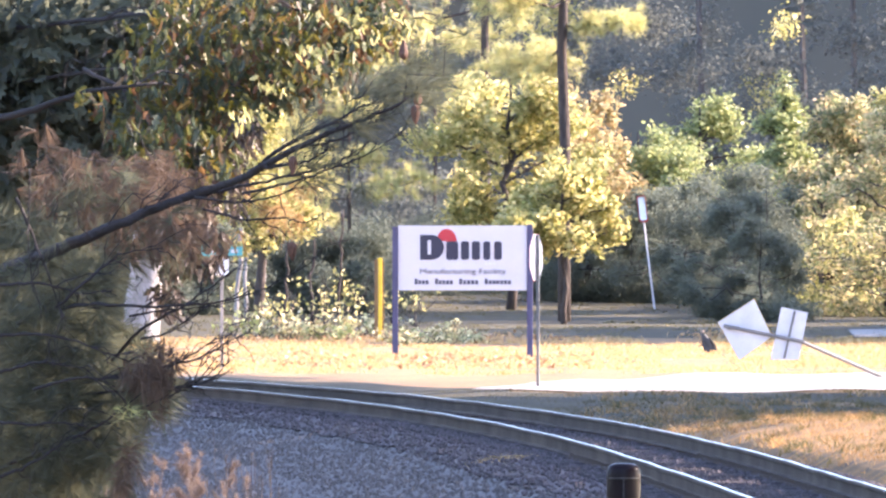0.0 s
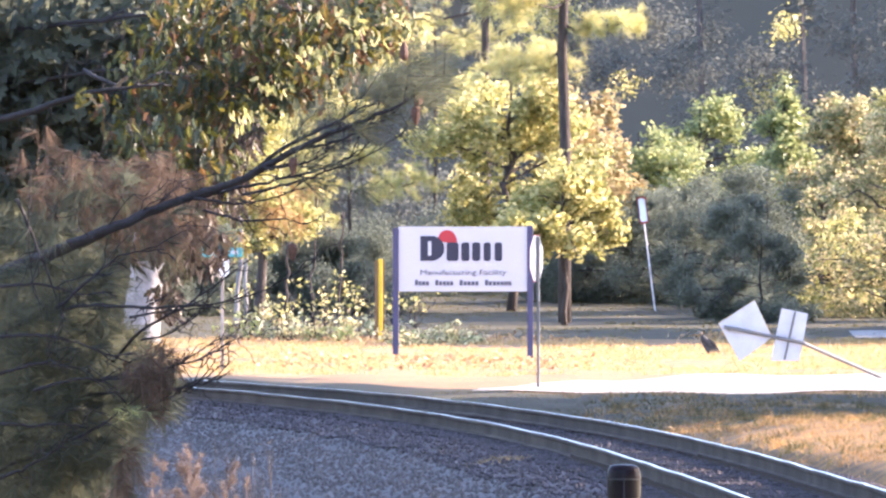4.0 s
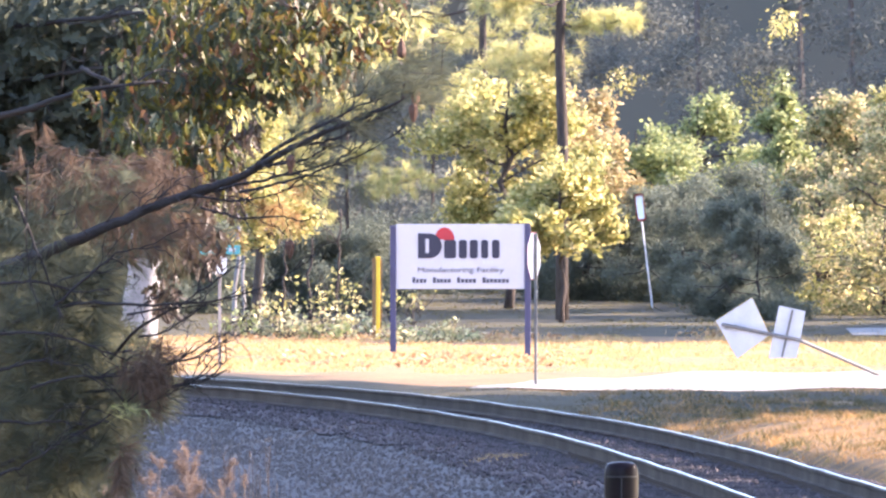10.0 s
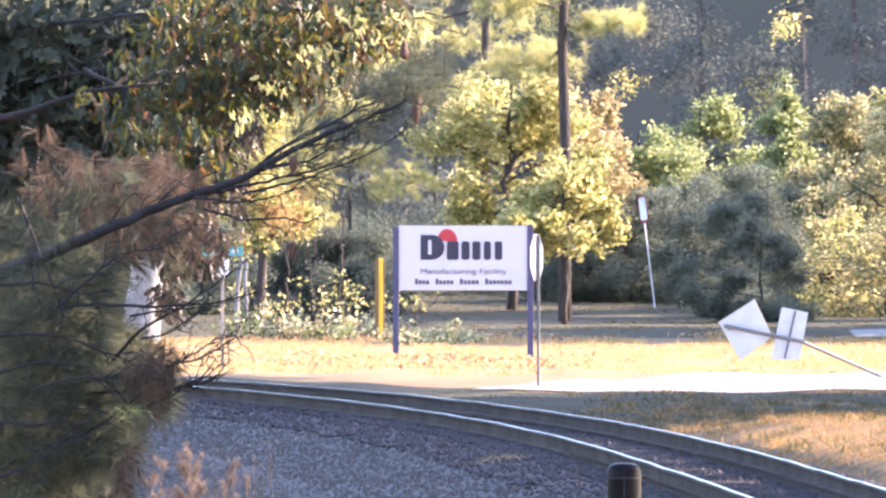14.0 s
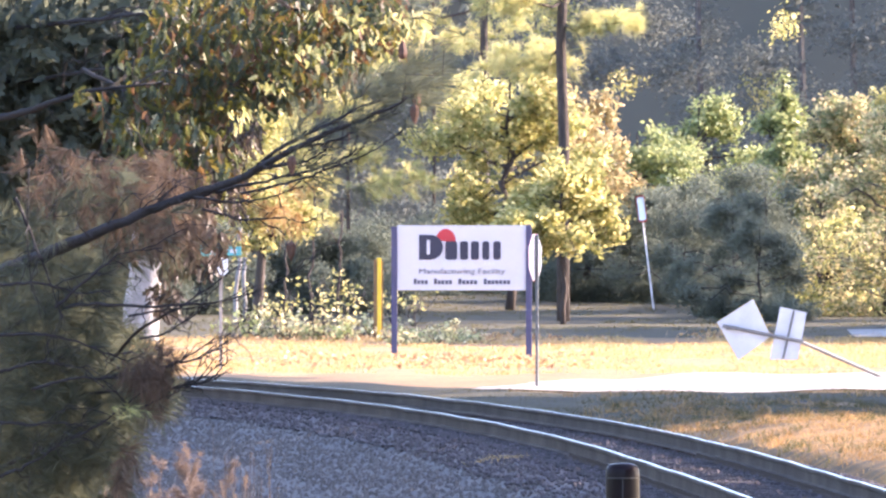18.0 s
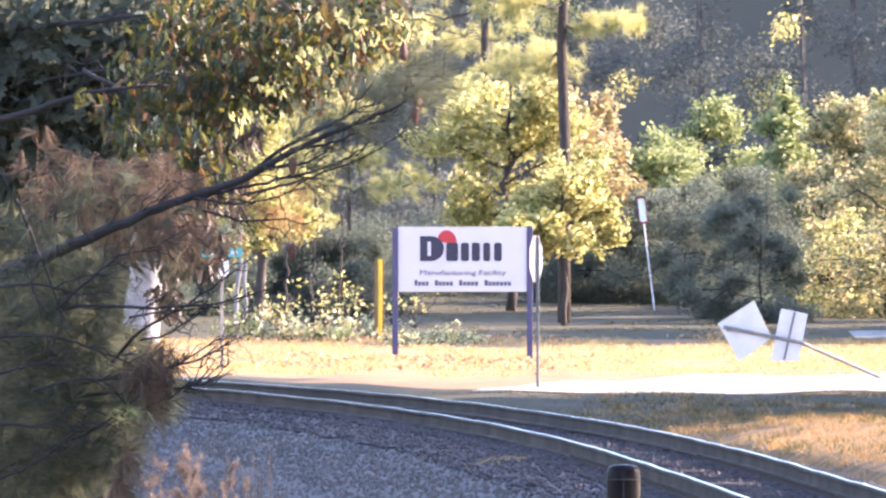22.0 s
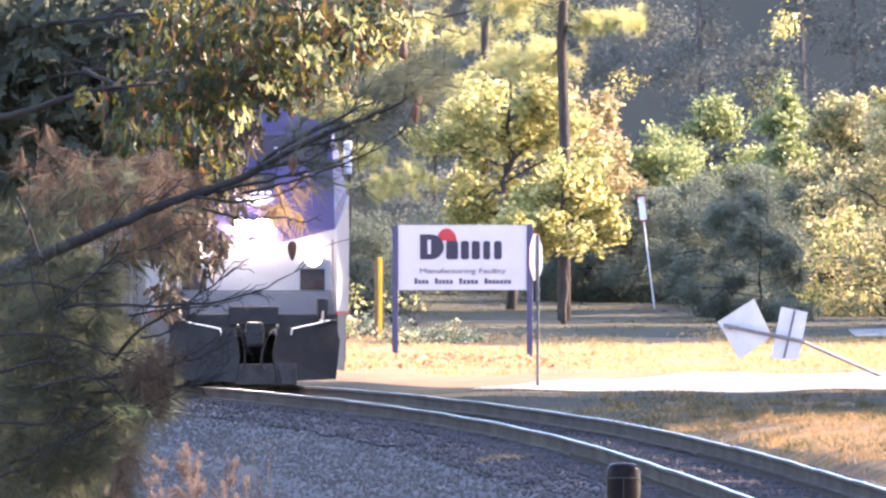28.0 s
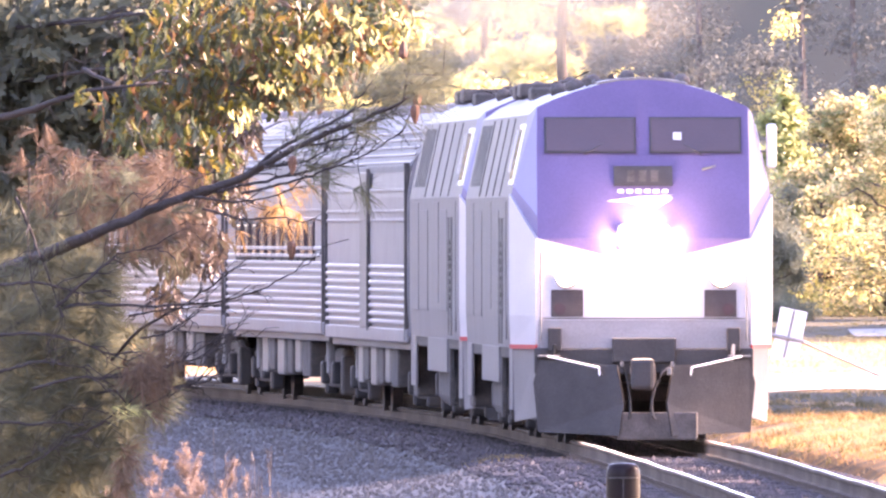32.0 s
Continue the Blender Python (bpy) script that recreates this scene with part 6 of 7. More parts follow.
def locomotive(label, lead):
    L = empty("locomotive", Matrix(), label, "locomotive", "train")
    body = part("body", loft([whole(BODY, -9.35), whole(BODY, -3), whole(BODY, 4), whole(BODY, 10.2)]), "silver", L)
    bm = prism([(x, z) for x, z in BODY] + [(-x, z) for x, z in BODY[-2::-1]], 10.2, 10.24)
    part("rear_wall", bm, "silver", L)
    part("floor", box(-1.5, 1.5, -9.3, 10.2, 1.02, 1.16, 0.02), "black", L)
    # nose: white below, blue above, with a shallow V between
    lower = [(-1.25, 1.15), (1.25, 1.15), (1.26, 1.55), (1.26, 2.46), (0.30, 2.22), (-0.30, 2.22), (-1.26, 2.46), (-1.26, 1.55)]
    def strip(bm, zs, x_of):
        rows = [[bm.verts.new((x, face_y(z), z)) for x in x_of(z)] for z in zs]
        for a, b in zip(rows, rows[1:]):
            for k in range(len(a) - 1):
                bm.faces.new((a[k], a[k + 1], b[k + 1], b[k]))
    part("nose_lower", plate_on_face(lower, -0.012, 0.014), "loco_white", L, "pale grey lower nose")
    up = bmesh.new()
    strip(up, [2.46, 2.8, 3.2, 3.6, 4.02], lambda z: [a * (1.26 if z < 4 else 1.25) for a in (-1, -0.5, 0, 0.5, 1)])
    tops = FACE_TOP[:-1] + [(0.02, 4.345)]
    strip(up, [z for _, z in tops], lambda z: [a * dict((q, p) for p, q in tops)[z] for a in (-1, -0.5, 0, 0.5, 1)])
    vv = [up.verts.new((x, face_y(z) - 0.001, z)) for x, z in ((-1.26, 2.46), (-0.30, 2.22), (0.30, 2.22), (1.26, 2.46))]
    up.faces.new(vv)
    bmesh.ops.recalc_face_normals(up, faces=up.faces[:])
    part("nose_upper", up, "loco_blue", L, "blue painted upper nose")
    # slanting cheeks between nose and sides, blue above a slanting line
    for sx in (-1, 1):
        def P3(f, b, t):
            fx, fz = f
            bx, bz = b
            p = np.array([sx * fx, face_y(fz), fz]) * (1 - t) + np.array([sx * bx, -9.35, bz]) * t
            return p
        def cheek(name, quad, material, label=""):
            bm = bmesh.new()
            bm.faces.new([bm.verts.new(q) for q in quad])
            bmesh.ops.recalc_face_normals(bm, faces=bm.faces[:])
            ob = part(name, bm, material, L, label)
            so = ob.modifiers.new("thickness", "SOLIDIFY")
            so.thickness = 0.03
        f = lambda z: (sx * 1.255, face_y(z), z)
        b = lambda x, z: (sx * x, -9.35, z)
        # Blue cheek paled to lavender: the sky's reflection is in the paint.
        cheek("cheek_upper", [f(4.02), b(1.33, 3.93), b(1.52, 3.08), f(2.72)], "loco_pale", "blue slanting cheek panel, sky reflection paled into its paint")
        cheek("cheek_stripe", [f(2.72), b(1.52, 3.08), b(1.54, 2.98), f(2.46)], "loco_blue", "dark blue edge of the cheek")
        cheek("cheek_lower", [f(2.46), b(1.54, 2.98), b(1.54, 1.55), f(1.55)], "loco_white")
        cheek("cheek_foot", [f(1.55), b(1.54, 1.55), b(1.52, 1.15), f(1.15)], "loco_white")
        cheek("cheek_skirt", [f(1.15), b(1.52, 1.15), b(1.50, 0.28), (sx * 1.27, face_y(1.0), 0.34)], "silver")
        cheek("reflective_stripe", [(sx * 1.262, face_y(1.2) - 0.012, 1.20), (sx * 1.535, -9.36, 1.20), (sx * 1.53, -9.36, 1.15), (sx * 1.262, face_y(1.15) - 0.012, 1.15)], "red", "thin red reflective stripe")
        if sx > 0:
            mirror = part("mirror", box(min(sx * 1.50, sx * 1.62), max(sx * 1.50, sx * 1.62), -9.30, -9.18, 3.30, 3.82, 0.03), "lens_white", L, "upright white cab mirror")
            part("mirror_arm", rod((sx * 1.42, -9.24, 3.5), (sx * 1.52, -9.24, 3.5), 0.015, 0.015, 6), "galv", mirror)
        roof = [(sx * p, -9.35, q) for p, q in BODY[3:]]
        rim = [(sx * p, face_y(q), q) for p, q in FACE_TOP]
        for k in range(5):
            cheek("roof_front", [rim[k], roof[k], roof[k + 1], rim[k + 1]], "silver")
        # windscreen, lamps and nose fittings
        ws = part("windscreen_frame", plate_on_face(rect(min(sx * 0.08, sx * 1.17), max(sx * 0.08, sx * 1.17), 3.47, 3.90), 0.004, 0.02), "black", L)
        part("windscreen", plate_on_face(rect(min(sx * 0.105, sx * 1.145), max(sx * 0.105, sx * 1.145), 3.495, 3.875), 0.026, 0.006), "glass", ws, "dark tinted windscreen")
        part("wiper", rod((sx * 0.7, face_y(3.45) - 0.045, 3.45), (sx * 0.35, face_y(3.75) - 0.045, 3.66), 0.007, 0.005, 6), "black", ws)
        dl = part("ditch_light", rod((sx * 0.92, face_y(2.0) - 0.01, 2.0), (sx * 0.92, face_y(2.0) - 0.09, 2.0), 0.135, 0.125, 20), "galv", L, "round ditch light housing")
        if lead:
            part("ditch_lamp", rod((sx * 0.92, face_y(2.0) - 0.092, 2.02), (sx * 0.92, face_y(2.0) - 0.105, 2.02), 0.12, 0.10, 20), "lamp_ditch", dl, "glowing ditch lamp")
        # Flat plate: the step recess's shade is only its dark colour.
        ml = part("marker_box", plate_on_face(rect(min(sx * 0.72, sx * 1.10), max(sx * 0.72, sx * 1.10), 1.53, 1.85), 0.002, 0.012), "box_dull", L, "flat step box plate darkened as a recess")
        part("marker_lens", rod((sx * 1.0, face_y(1.62) - 0.015, 1.62), (sx * 1.0, face_y(1.62) - 0.03, 1.62), 0.07, 0.07, 14), "glass", ml)
        part("handrail", rod((sx * 1.22, face_y(1.3) - 0.06, 1.25), (sx * 1.22, face_y(2.3) - 0.06, 2.3), 0.014, 0.014, 6), "galv", L)
        part("jumper_socket", box(min(sx * 0.98, sx * 1.14), max(sx * 0.98, sx * 1.14), -10.60, -10.44, 1.12, 1.40, 0.015), "black", L)
        hose = limb_path((sx * 1.06, -10.62, 1.2), (sx * 0.9, -10.72, 0.55), np.random.default_rng(3 + sx), -0.1)
        v, q = tube(hose, 0.022, 7)
        raw("hose", v, q, "galv" if sx > 0 else "rubber", L)
        part("grab_iron", rod((sx * 1.15, -10.76, 1.06), (sx * 0.55, -11.0, 0.93), 0.012, 0.012, 8), "lens_white", L, "white grab iron")
        part("grab_iron", rod((sx * 0.55, -11.0, 0.93), (sx * 0.54, -10.98, 0.84), 0.012, 0.012, 8), "lens_white", L)
        part("step", box(min(sx * 1.0, sx * 1.26), max(sx * 1.0, sx * 1.26), -10.74, -10.5, 1.05, 1.075, 0.006), "galv", L)
        # cab windows and louvres lie on the slanting upper side
        def on_slope(name, y0, y1, z0, z1, lift, material, parent, label=""):
            bm = bmesh.new()
            px = lambda z: sx * (1.54 - 0.21 * (z - 2.95) / 0.98)
            ring = [(y0, z0), (y1, z0), (y1, z1), (y0, z1)]
            lo = [bm.verts.new((px(z) - sx * 0.02, y, z)) for y, z in ring]
            hi = [bm.verts.new((px(z) + sx * lift, y, z)) for y, z in ring]
            bm.faces.new(lo), bm.faces.new(hi[::-1])
            for i in range(4):
                bm.faces.new((lo[(i + 1) % 4], lo[i], hi[i], hi[(i + 1) % 4]))
            bmesh.ops.recalc_face_normals(bm, faces=bm.faces[:])
            return part(name, bm, material, parent, label)
        wf = on_slope("cab_window_frame", -9.2, -7.6, 3.10, 3.82, 0.02, "lens_white", L, "bright metal cab window frame")
        on_slope("cab_window", -9.0, -7.8, 3.16, 3.76, 0.028, "sky_glass", wf, "cab side window mirroring the sky")
        for q in range(3):
            on_slope("vent_slit", -6.9 + 0.28 * q, -6.76 + 0.28 * q, 3.25, 3.75, 0.015, "bright_metal", L)
        for k in range(6):
            on_slope("louvre", 5.2 + 0.7 * k, 5.35 + 0.7 * k, 3.1, 3.85, 0.02, "galv", L)
        for y in (-4.5, -1.6, 1.3, 4.2):
            on_slope("roof_seam", y, y + 0.12, 2.97, 3.9, 0.012, "grime", L)
        for y0, y1, z0, z1, m, nm in ((-7.3, -6.55, 1.25, 2.9, "silver", "cab_door"), (-4.2, -2.2, 1.5, 2.8, "silver", "side_hatch"), (-1.0, 1.4, 1.6, 2.9, "silver", "side_hatch"), (3.0, 5.2, 1.5, 2.8, "silver", "side_hatch"), (6.6, 8.8, 1.5, 2.9, "silver", "side_hatch")):
            part(nm, box(sx * 1.535, sx * 1.55, y0, y1, z0, z1, 0.005), m, L)
        for k in range(9):
            part("grille_slat", box(sx * 1.535, sx * 1.575, -5.9, -4.9, 1.55 + k * 0.10, 1.61 + k * 0.10), "black", L)
        for yy in (-7.45, -6.4):
            part("handrail", rod((sx * 1.60, yy, 1.2), (sx * 1.60, yy, 2.7), 0.014, 0.014, 6), "galv", L)
    # number board, company mark as plain shapes, headlight
    nb = part("number_board", plate_on_face(rect(-0.35, 0.35, 3.08, 3.32), 0.004, 0.025), "black", L, "dark number board")
    for k in range(3):
        part("number_bar", plate_on_face(rect(-0.19 + k * 0.14, -0.10 + k * 0.14, 3.13, 3.27), 0.030, 0.003), "grime", nb)
    for k in range(6):
        part("mark_bar", plate_on_face(rect(-0.30 + k * 0.105, -0.23 + k * 0.105, 3.0, 3.04), 0.004, 0.004), "lens_white", L)
    for quad in ([(-0.44, 2.90), (-0.05, 2.955), (0.36, 2.975), (-0.10, 2.90)], [(-0.16, 2.875), (0.10, 2.925), (0.36, 2.955), (0.02, 2.85)], [(-0.02, 2.825), (0.16, 2.895), (0.36, 2.935), (0.14, 2.81)]):
        part("mark_swoosh", plate_on_face(quad, 0.004, 0.004), "lens_white", L, "white swooping company mark")
    hl = part("headlight", box(-0.31, 0.31, face_y(2.48) - 0.07, face_y(2.48) + 0.02, 2.33, 2.63, 0.05), "loco_white", L, "twin headlight housing")
    for sx in (-1, 1):
        part("headlamp", rod((sx * 0.155, face_y(2.48) - 0.072, 2.48), (sx * 0.155, face_y(2.48) - 0.10, 2.48), 0.145, 0.12, 24), "lamp" if lead else "glass", hl, "glowing headlamp" if lead else "")
    part("door_handle", rod((0.70, face_y(3.3) - 0.02, 3.28), (0.86, face_y(3.3) - 0.05, 3.32), 0.015, 0.012, 6), "galv", L)
    part("windscreen_sticker", plate_on_face(rect(0.36, 0.46, 3.63, 3.72), 0.034, 0.003), "pale_grey", L, "small white sticker on the windscreen")
    # Sill strip: a greyer paint than the nose above it.
    part("nose_sill", plate_on_face(rect(-1.25, 1.25, 1.16, 1.49), 0.001, 0.004), "sill_grey", L, "grey lower edge of the nose")
    part("nose_seam", plate_on_face(rect(-1.2, 1.2, 1.50, 1.52), 0.002, 0.006), "silver", L)
    # pilot and coupler
    part("buffer_beam", box(-1.3, 1.3, -10.50, -10.2, 0.85, 1.16, 0.02), "black", L)
    part("coupler_pocket", box(-0.38, 0.38, -10.56, -10.3, 0.98, 1.28, 0.02), "black", L)
    for sx in (-1, 1):
        bm = bmesh.new()
        q = [(sx * 0.32, -10.95, 0.95), (sx * 1.22, -10.62, 1.02), (sx * 1.30, -10.60, 0.75), (sx * 1.24, -10.62, 0.16), (sx * 0.30, -11.02, 0.12), (sx * 0.24, -11.0, 0.5)]
        bm.faces.new([bm.verts.new(p) for p in q])
        bmesh.ops.recalc_face_normals(bm, faces=bm.faces[:])
        pl = part("pilot_plate", bm, "black", L, "black snowplough pilot plate")
        so = pl.modifiers.new("thickness", "SOLIDIFY")
        so.thickness = 0.05
    # Lower blade: browner and lighter than the plates beside it.
    part("pilot_blade", box(-0.34, 0.62, -11.03, -10.97, 0.07, 0.40, 0.02), "grime", L, "brown lower pilot blade")
    cp = part("coupler", box(-0.12, 0.12, -11.15, -10.4, 0.72, 0.98, 0.04), "grime", L, "steel knuckle coupler")
    part("knuckle", box(-0.18, 0.10, -11.28, -11.12, 0.66, 1.04, 0.05), "black", cp)
    for x, dx in ((-0.28, 0.1), (0.32, -0.25)):
        t = np.linspace(0, 1, 9)
        pts = np.stack([x + dx * np.sin(t * 2.2), np.full(9, -11.12), 0.95 - 0.62 * t + 0.05 * np.sin(t * 6)], 1)
        v, q = tube(pts, 0.017, 7)
        raw("air_hose", v, q, "grime" if x > 0 else "rubber", L)
        part("gladhand", box(pts[0, 0] - 0.02, pts[0, 0] + 0.02, -11.17, -11.10, 0.94, 1.0, 0.01), "galv", L)
    for x in (-0.16, 0.28):
        part("gladhand", box(x - 0.025, x + 0.025, -11.2, -11.1, 0.84, 0.93, 0.01), "galv", L)
    # roof
    for k, (x, y, w, h) in enumerate([(-0.3, -7.6, 0.22, 0.04), (0.1, -6.0, 0.3, 0.06), (-0.5, -4.0, 0.25, 0.05), (0.2, -2.4, 0.4, 0.07), (-0.2, -0.6, 0.5, 0.06), (-0.7, 1.5, 0.3, 0.06), (0.1, 4.0, 0.6, 0.07), (-0.4, 6.2, 0.6, 0.08), (-0.5, 8.2, 0.5, 0.08)]):
        top = 4.35 - 0.19 * x * x
        part("roof_hatch", box(x - w, x + w, y - 0.6, y + 0.6, top - 0.12, top + h * 0.7, 0.03), "grime", L)
    for x in (-0.62, -0.35, 0.02, 0.25):
        top = 4.35 - 0.19 * x * x
        part("horn", rod((x, -9.2, top + 0.05), (x, -8.8, top + 0.05), 0.04, 0.015, 8), "grime", L)
        part("horn_bracket", box(x - 0.02, x + 0.02, -8.95, -8.85, top - 0.05, top + 0.04), "grime", L)
    for x, y in ((-0.75, -8.3), (-0.5, -7.2), (-0.15, -8.9), (0.35, -8.6), (-0.85, -5.0), (0.5, -9.0)):
        top = 4.35 - 0.19 * x * x
        bm = bmesh.new()
        bmesh.ops.create_uvsphere(bm, u_segments=12, v_segments=6, radius=0.10, matrix=Matrix.Translation((x, y, top + 0.02)))
        part("antenna_dome", bm, "grime", L, smooth=True)
    # fuel tank and trucks
    for sx in (-1, 1):
        for y0, y1, z0 in ((-9.3, -8.0, 0.42), (-3.6, 3.6, 0.72), (8.2, 10.1, 0.5)):
            part("side_skirt", box(min(sx * 1.49, sx * 1.525), max(sx * 1.49, sx * 1.525), y0, y1, z0, 1.155, 0.01), "silver", L)
        for y in (-7.75, -4.0):
            part("step_ladder", box(min(sx * 1.44, sx * 1.50), max(sx * 1.44, sx * 1.50), y, y + 0.3, 0.30, 1.1, 0.01), "grime", L)
    part("fuel_tank", box(-1.42, 1.42, -2.6, 2.6, 0.30, 1.05, 0.12), "grime", L)
    for y in (-5.8, 5.8):
        truck(L, y, 0.51, 2.74)
    part("equipment_box", box(-1.45, 1.45, -3.5, -2.8, 0.35, 1.05, 0.04), "grime", L)
    part("end_step", box(-1.5, 1.5, 8.6, 9.8, 0.35, 1.04, 0.04), "grime", L)
    return L


CAR = [(1.50, 1.10), (1.53, 1.6), (1.53, 2.95), (1.48, 3.35), (1.20, 3.85), (0.7, 4.08), (0.0, 4.15)]


def carriage(label, baggage):
    C = empty("railway_carriage", Matrix(), label, "railway carriage", "train")
    part("body", loft([whole(CAR, -12.9), whole(CAR, 0.0), whole(CAR, 12.9)]), "stainless", C)
    for y in (-12.92, 12.90):
        part("end_wall", prism([(x, z) for x, z in CAR] + [(-x, z) for x, z in CAR[-2::-1]], y, y + 0.03), "stainless", C)
        s = -1 if y < 0 else 1
        part("diaphragm", box(-0.55, 0.55, y, y + s * 0.35, 1.1, 3.3, 0.05), "rubber", C, "black rubber gangway")
    part("underframe", box(-1.46, 1.46, -12.6, 12.6, 0.92, 1.10, 0.02), "silver", C)
    for sx in (-1, 1):
        for k in range(8 if baggage else 10):
            z = 1.26 + k * 0.105
            part("flute", box(sx * 1.52, sx * 1.56, -12.6, 12.6, z, z + 0.05, 0.012), "bright_metal", C)
        for z in (2.62, 2.74, 3.02):
            part("flute", box(sx * 1.52, sx * 1.55, -12.6, 12.6, z, z + 0.045, 0.01), "stainless", C)
        part("sill", box(sx * 1.50, sx * 1.56, -12.8, 12.8, 1.02, 1.20, 0.015), "stainless", C)
        if baggage:
            for y in (-1.3,):
                d = part("sliding_door", box(sx * 1.535, sx * 1.575, y, y + 2.4, 1.18, 3.3, 0.02), "galv", C, "dull grey sliding baggage door")
                part("door_edge", box(sx * 1.54, sx * 1.585, y - 0.08, y - 0.01, 1.16, 3.34), "grime", d)
        else:
            for k in range(10):
                y = -10.4 + k * 2.1
                wf = part("window_frame", box(sx * 1.525, sx * 1.545, y, y + 1.5, 2.05, 2.62, 0.03), "black", C)
                part("pane", box(sx * 1.546, sx * 1.556, y + 0.06, y + 1.44, 2.1, 2.57, 0.02), "glass", wf)
        for y in (-12.75, 12.65):
            part("corner_post", box(sx * 1.50, sx * 1.57, y, y + 0.12, 1.05, 3.4), "grime", C)
    for y in (-9.1, 9.1):
        truck(C, y, 0.46, 2.6)
    for k, (y0, y1, z0) in enumerate([(-6.4, -4.6, 0.40), (-3.9, -2.6, 0.45), (-1.8, -0.6, 0.42), (0.3, 2.0, 0.40), (2.8, 4.0, 0.46), (4.6, 6.0, 0.42)]):
        part("equipment_box", box(-1.38, 1.38, y0, y1, z0, 0.94, 0.03), "galv" if k % 2 else "grime", C)
    # Roof skin darker than the sides: tree shade is put into its colour.
    top = [(1.50, 3.28), (1.485, 3.36), (1.205, 3.86), (0.7, 4.09), (0.0, 4.16)]
    part("roof", loft([whole(top, -12.88), whole(top, 0.0), whole(top, 12.88)]), "roof_grey", C, "roof in a grey darkened for tree shade")
    for sx in (-1, 1):
        for k in range(5):
            t = (k + 0.5) / 5
            x, z = 1.485 - 0.28 * t, 3.36 + 0.5 * t
            part("roof_flute", rod((sx * x, -12.6, z), (sx * x, 12.6, z), 0.022, 0.022, 6), "stainless", C)
    for k in range(5):
        part("roof_vent", box(-0.4, 0.4, -9 + k * 4.5, -8.2 + k * 4.5, 4.08, 4.24, 0.03), "stainless", C)
    return C


def exhaust(parent):
    """Thin warm smoke that trails over the roof, in loose rags."""
    rng = np.random.default_rng(44)
    for x, y, z, size in ((-1.3, 11, 5.5, 1.7), (0.0, 18, 5.7, 1.9), (-0.9, 28, 5.9, 2.3)):
        off = Vector(rng.uniform(-50, 50, 3))
        bm = bmesh.new()
        bmesh.ops.create_icosphere(bm, subdivisions=4, radius=1.0)
        for v in bm.verts:
            v.co *= 1 + 0.35 * noise.noise(v.co * 1.2 + off) + 0.2 * noise.noise(v.co * 2.9 + off)
            v.co = Vector((v.co.x * size * 1.3, v.co.y * size * 1.6, v.co.z * size * 0.8))
        part("smoke_wisp", bm, "smoke", parent, smooth=True, at=Matrix.Translation((x, y, z)))


lead_loco = locomotive("silver passenger locomotive with a blue nose and glowing headlights", True)
second_loco = locomotive("second silver and blue locomotive coupled behind the first", False)
carriages = [carriage("silver fluted baggage car with sliding doors", True), carriage("silver fluted passenger car with a row of windows", False), carriage("silver fluted passenger car with a row of windows", False)]

smoke = empty("exhaust_smoke", Matrix(), "thin warm exhaust haze trailing above the locomotive roof", "smoke")
exhaust(smoke)


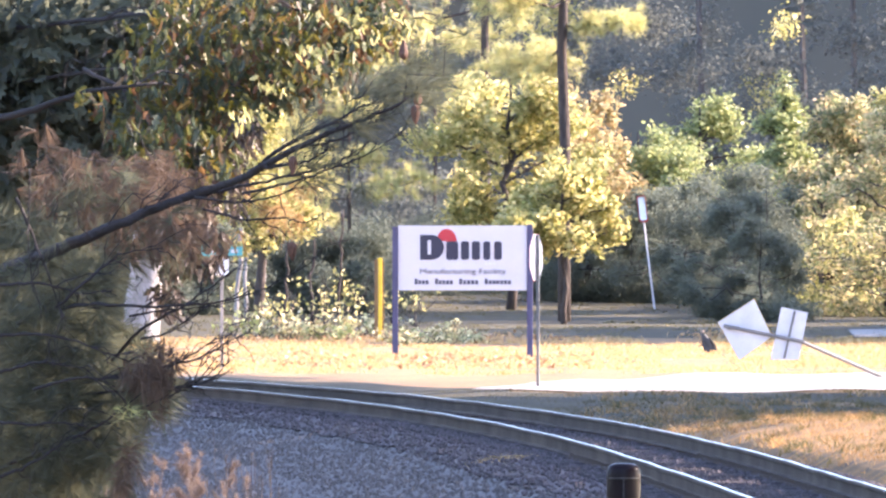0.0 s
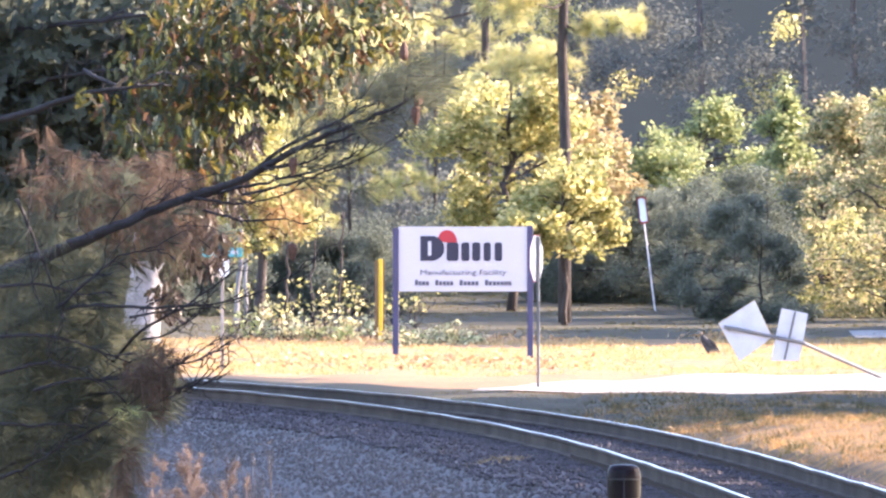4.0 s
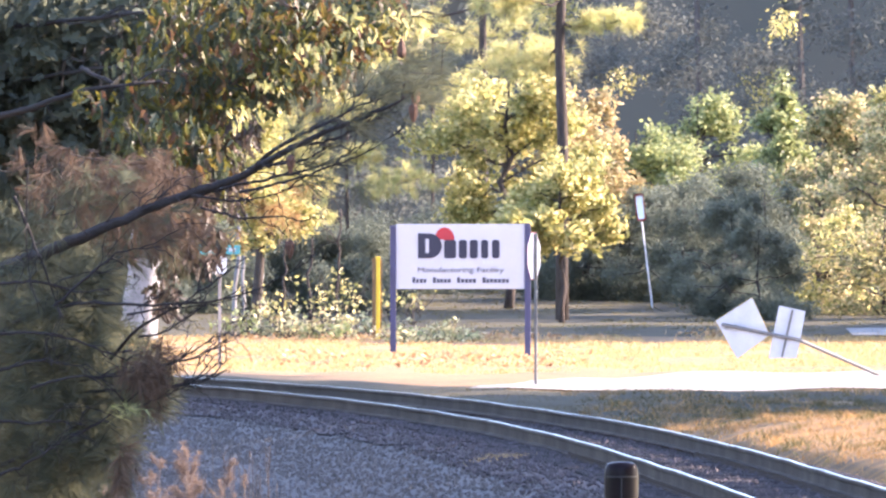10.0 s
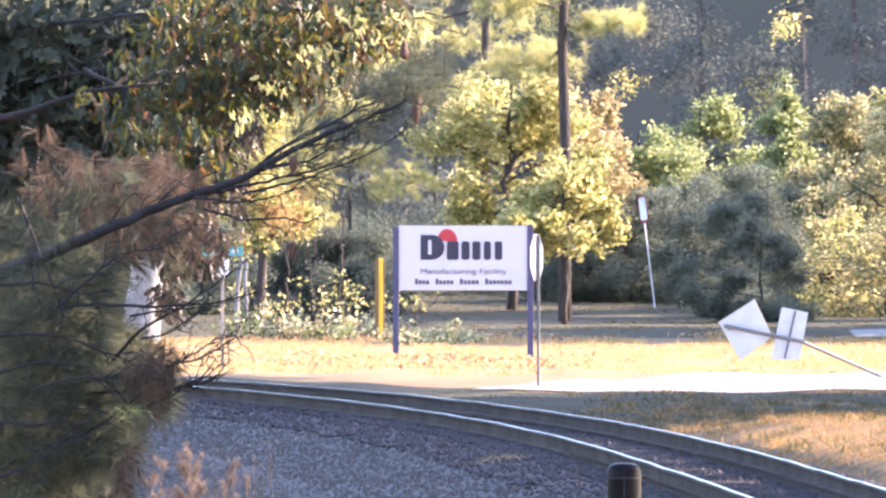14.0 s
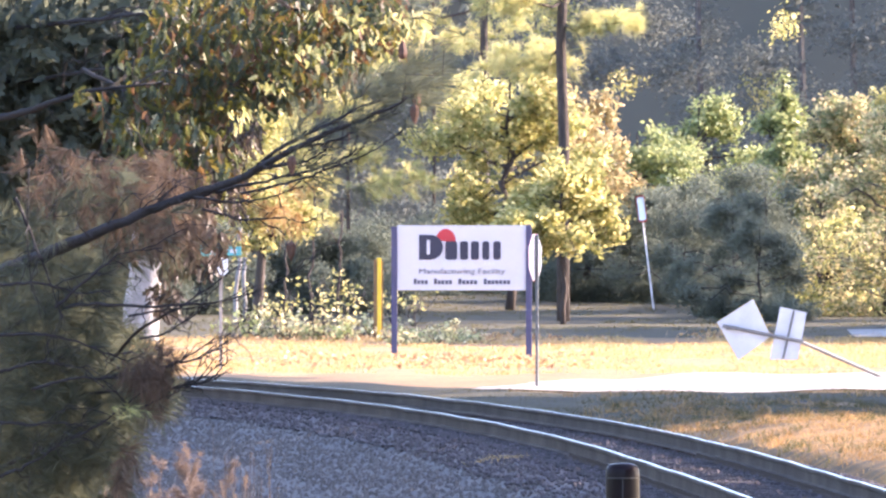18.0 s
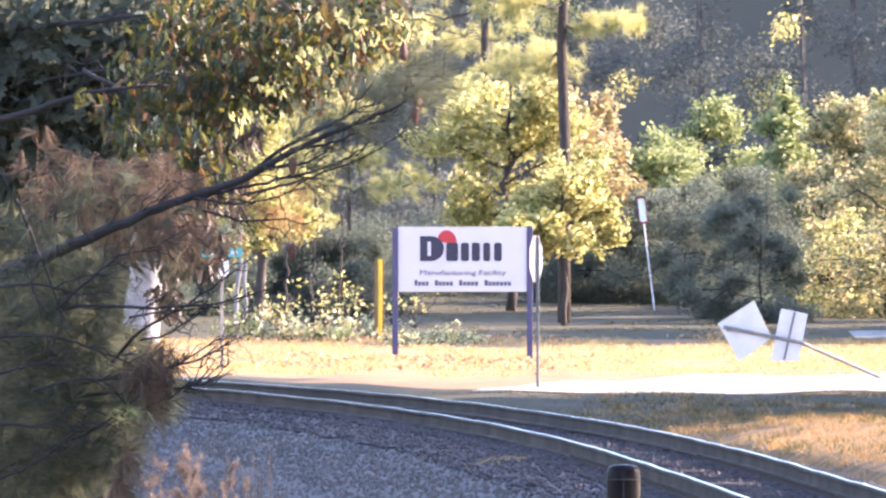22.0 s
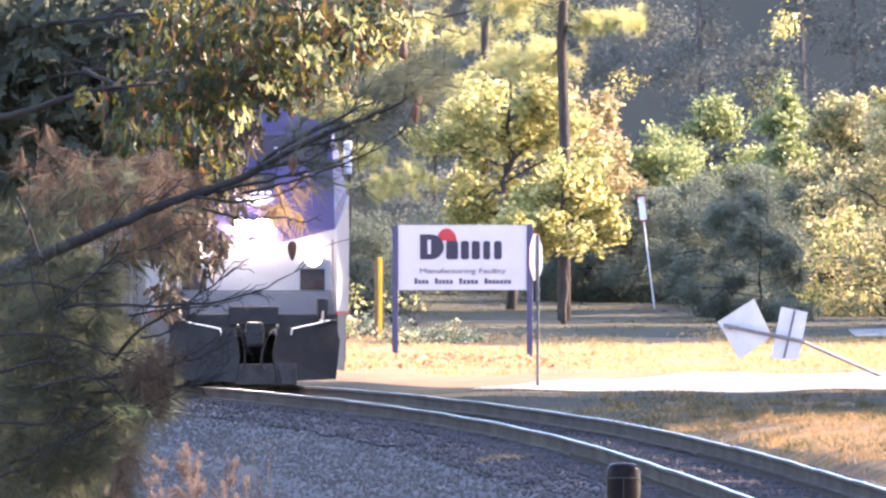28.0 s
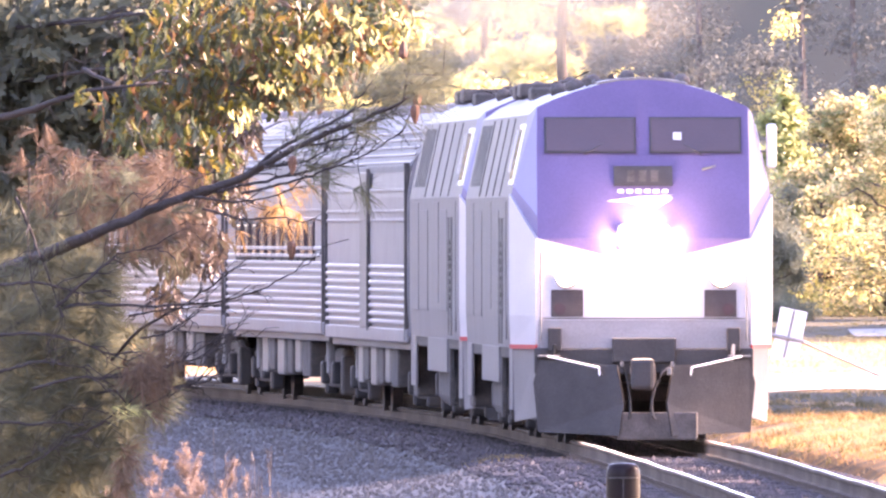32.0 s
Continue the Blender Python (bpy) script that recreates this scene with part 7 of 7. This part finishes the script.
# ---- a dark bird on the verge ----
def bird():
    b = empty("bird", Matrix(), "large black bird with pale wing tips on the verge", "bird")
    k0 = 0.82
    prof = [(-0.26, 0.02, 0.0), (-0.18, 0.07, 0.0), (-0.05, 0.105, 0.0), (0.08, 0.095, 0.01), (0.16, 0.06, 0.03), (0.20, 0.045, 0.05)]
    n = 12
    v = [(r * math.cos(a) * 0.9, y, z + r * math.sin(a)) for y, r, z in prof for a in np.linspace(0, 6.283, n, endpoint=False)]
    f = [(i * n + k, i * n + (k + 1) % n, (i + 1) * n + (k + 1) % n, (i + 1) * n + k) for i in range(len(prof) - 1) for k in range(n)]
    f += [tuple(range(n)), tuple(range((len(prof) - 1) * n, len(prof) * n))]
    raw("body", v, f, "feather", b, smooth=True)
    bm = bmesh.new()
    bmesh.ops.create_uvsphere(bm, u_segments=12, v_segments=8, radius=0.045, matrix=Matrix.Translation((0, 0.245, 0.07)))
    # Tan on the head stands in for sunlight glinting off it.
    head = part("head", bm, "weathered", b, "head paled for a sun highlight", smooth=True)
    part("beak", rod((0, 0.28, 0.065), (0, 0.335, 0.05), 0.014, 0.003, 6), "bark_pale", head)
    part("tail", prism([(-0.05, 0), (0.05, 0), (0.085, 1), (-0.085, 1)], -0.008, 0.008), "feather", b).matrix_basis = Matrix(((1, 0, 0, 0), (0, 0, -0.20, -0.22), (0, 1, 0, 0.0), (0, 0, 0, 1)))
    for sx in (-1, 1):
        part("leg", rod((sx * 0.04, 0.0, -0.06), (sx * 0.04, 0.03, -0.19), 0.008, 0.007, 6), "bark", b)
    wings = []
    for sx in (-1, 1):
        def wing_plate(name, outline, material, parent):
            bm = bmesh.new()
            lo = [bm.verts.new((sx * x, y, -0.006)) for x, y in outline]
            hi = [bm.verts.new((sx * x, y, 0.006)) for x, y in outline]
            bm.faces.new(lo), bm.faces.new(hi[::-1])
            for i in range(len(lo)):
                j = (i + 1) % len(lo)
                bm.faces.new((lo[j], lo[i], hi[i], hi[j]))
            bmesh.ops.recalc_face_normals(bm, faces=bm.faces[:])
            return part(name, bm, material, parent)
        w = wing_plate("wing", [(0, 0.10), (0.22, 0.15), (0.40, 0.10), (0.40, -0.12), (0.2, -0.16), (0, -0.12)], "feather", b)
        for q in range(5):
            a = 0.12 - 0.05 * q
            wing_plate("flight_feather", [(0.395, a - 0.005), (0.395, a - 0.045), (0.60 - 0.02 * q, a - 0.06 - 0.02 * q), (0.62 - 0.02 * q, a - 0.03 - 0.02 * q)], "feather_pale", w)
        wings.append(w)
    for o in b.children_recursive:
        o.data.transform(Matrix.Scale(k0, 4))
        o.matrix_basis.translation *= k0
    return b, wings


vulture, wing_pair = bird()


ties()


# ---- what moves ----
TRAIN_D = [(27.5, 510.2), (28.0, 494.2), (29.0, 461.9), (30.0, 431), (31.0, 404.2), (32.0, 382.2)]


def train_s(t):
    """Metres along the line at which the train's nose stands."""
    ts, ss = [a for a, _ in TRAIN_D], [float(along(d)) for _, d in TRAIN_D]
    if t < ts[0]:
        return ss[0] + (ts[0] - t) * 31.6
    return float(np.interp(t, ts, ss))


def vehicle_pose(s_mid, half):
    x0, y0, _, _ = on_track(s_mid - half)
    x1, y1, _, _ = on_track(s_mid + half)
    return Matrix.Translation(((x0 + x1) / 2, (y0 + y1) / 2, float(rail_z((y0 + y1) / 2)) - 0.055)) @ pose(0, 0, 0, 0, 0, math.degrees(-math.atan2(x1 - x0, y1 - y0)))


def motions():
    times = [float(t) for t in range(0, 22, 2)] + [22 + 0.5 * k for k in range(21)]
    places = [(lead_loco, 10.7, 5.8), (smoke, 10.7, 5.8), (second_loco, 10.7 + 21.4, 5.8)] + [(c, 10.7 + 21.4 + 24.2 + 26.4 * k, 9.1) for k, c in enumerate(carriages)]
    for ob, back, half in places:
        walk(ob, [(t, vehicle_pose(train_s(t) + back, half)) for t in times])
    g = float(ground_z(4.93, 602.0))
    still = Matrix.Translation((4.93, 602.0, g + 0.20)) @ pose(0, 0, 0, 52, 0, 68)
    fly = [(7.0, (4.705, 590.0, 0.464), 60), (7.2, (4.508, 590.0, 0.557), 45), (7.4, (4.399, 592.0, 0.406), 20), (7.6, (4.383, 594.0, 0.461), 5), (7.8, (4.241, 596.0, 0.549), -5), (8.0, (4.308, 598.0, 0.930), -12), (8.2, (4.490, 600.0, 1.198), -18), (8.4, (4.663, 602.0, 1.447), -22), (8.6, (4.954, 604.0, 1.910), -25), (8.8, (5.128, 607.0, 2.322), -30), (9.0, (5.342, 612.0, 2.803), -30),
           (10.0, (10.5, 640.0, 7.5), -35), (12.0, (24.0, 660.0, 16.0), -35), (32.0, (150.0, 900.0, 40.0), -35)]
    rows = [(0.0, still), (2.0, still), (2.5, still @ pose(0, 0, 0, -6, 0, 12)), (5.0, still @ pose(0, 0, 0, -6, 0, 12)), (6.5, still)]
    rows += [(t, Matrix.Translation(p) @ pose(0, 0, 0, 15 if t < 8.9 else 1, 0, a)) for t, p, a in fly]
    walk(vulture, rows)
    for sx, w in zip((-1, 1), wing_pair):
        def wing(fold, beat):
            return Matrix.Translation((sx * 0.036, 0.043, 0.03)) @ pose(0, 0, 0, 0, -sx * beat, 0) @ pose(0, 0, 0, 0, 0, -sx * fold)
        rows = [(0.0, wing(80, -55)), (6.5, wing(80, -55)), (6.8, wing(45, -10))]
        t, k = 7.0, 0
        while t < 8.85:
            rows.append((t, wing(8, 46 if k % 2 == 0 else -10)))
            t, k = t + 0.1, k + 1
        rows += [(8.95, wing(6, 3)), (32.0, wing(6, 3))]
        walk(w, rows)


motions()
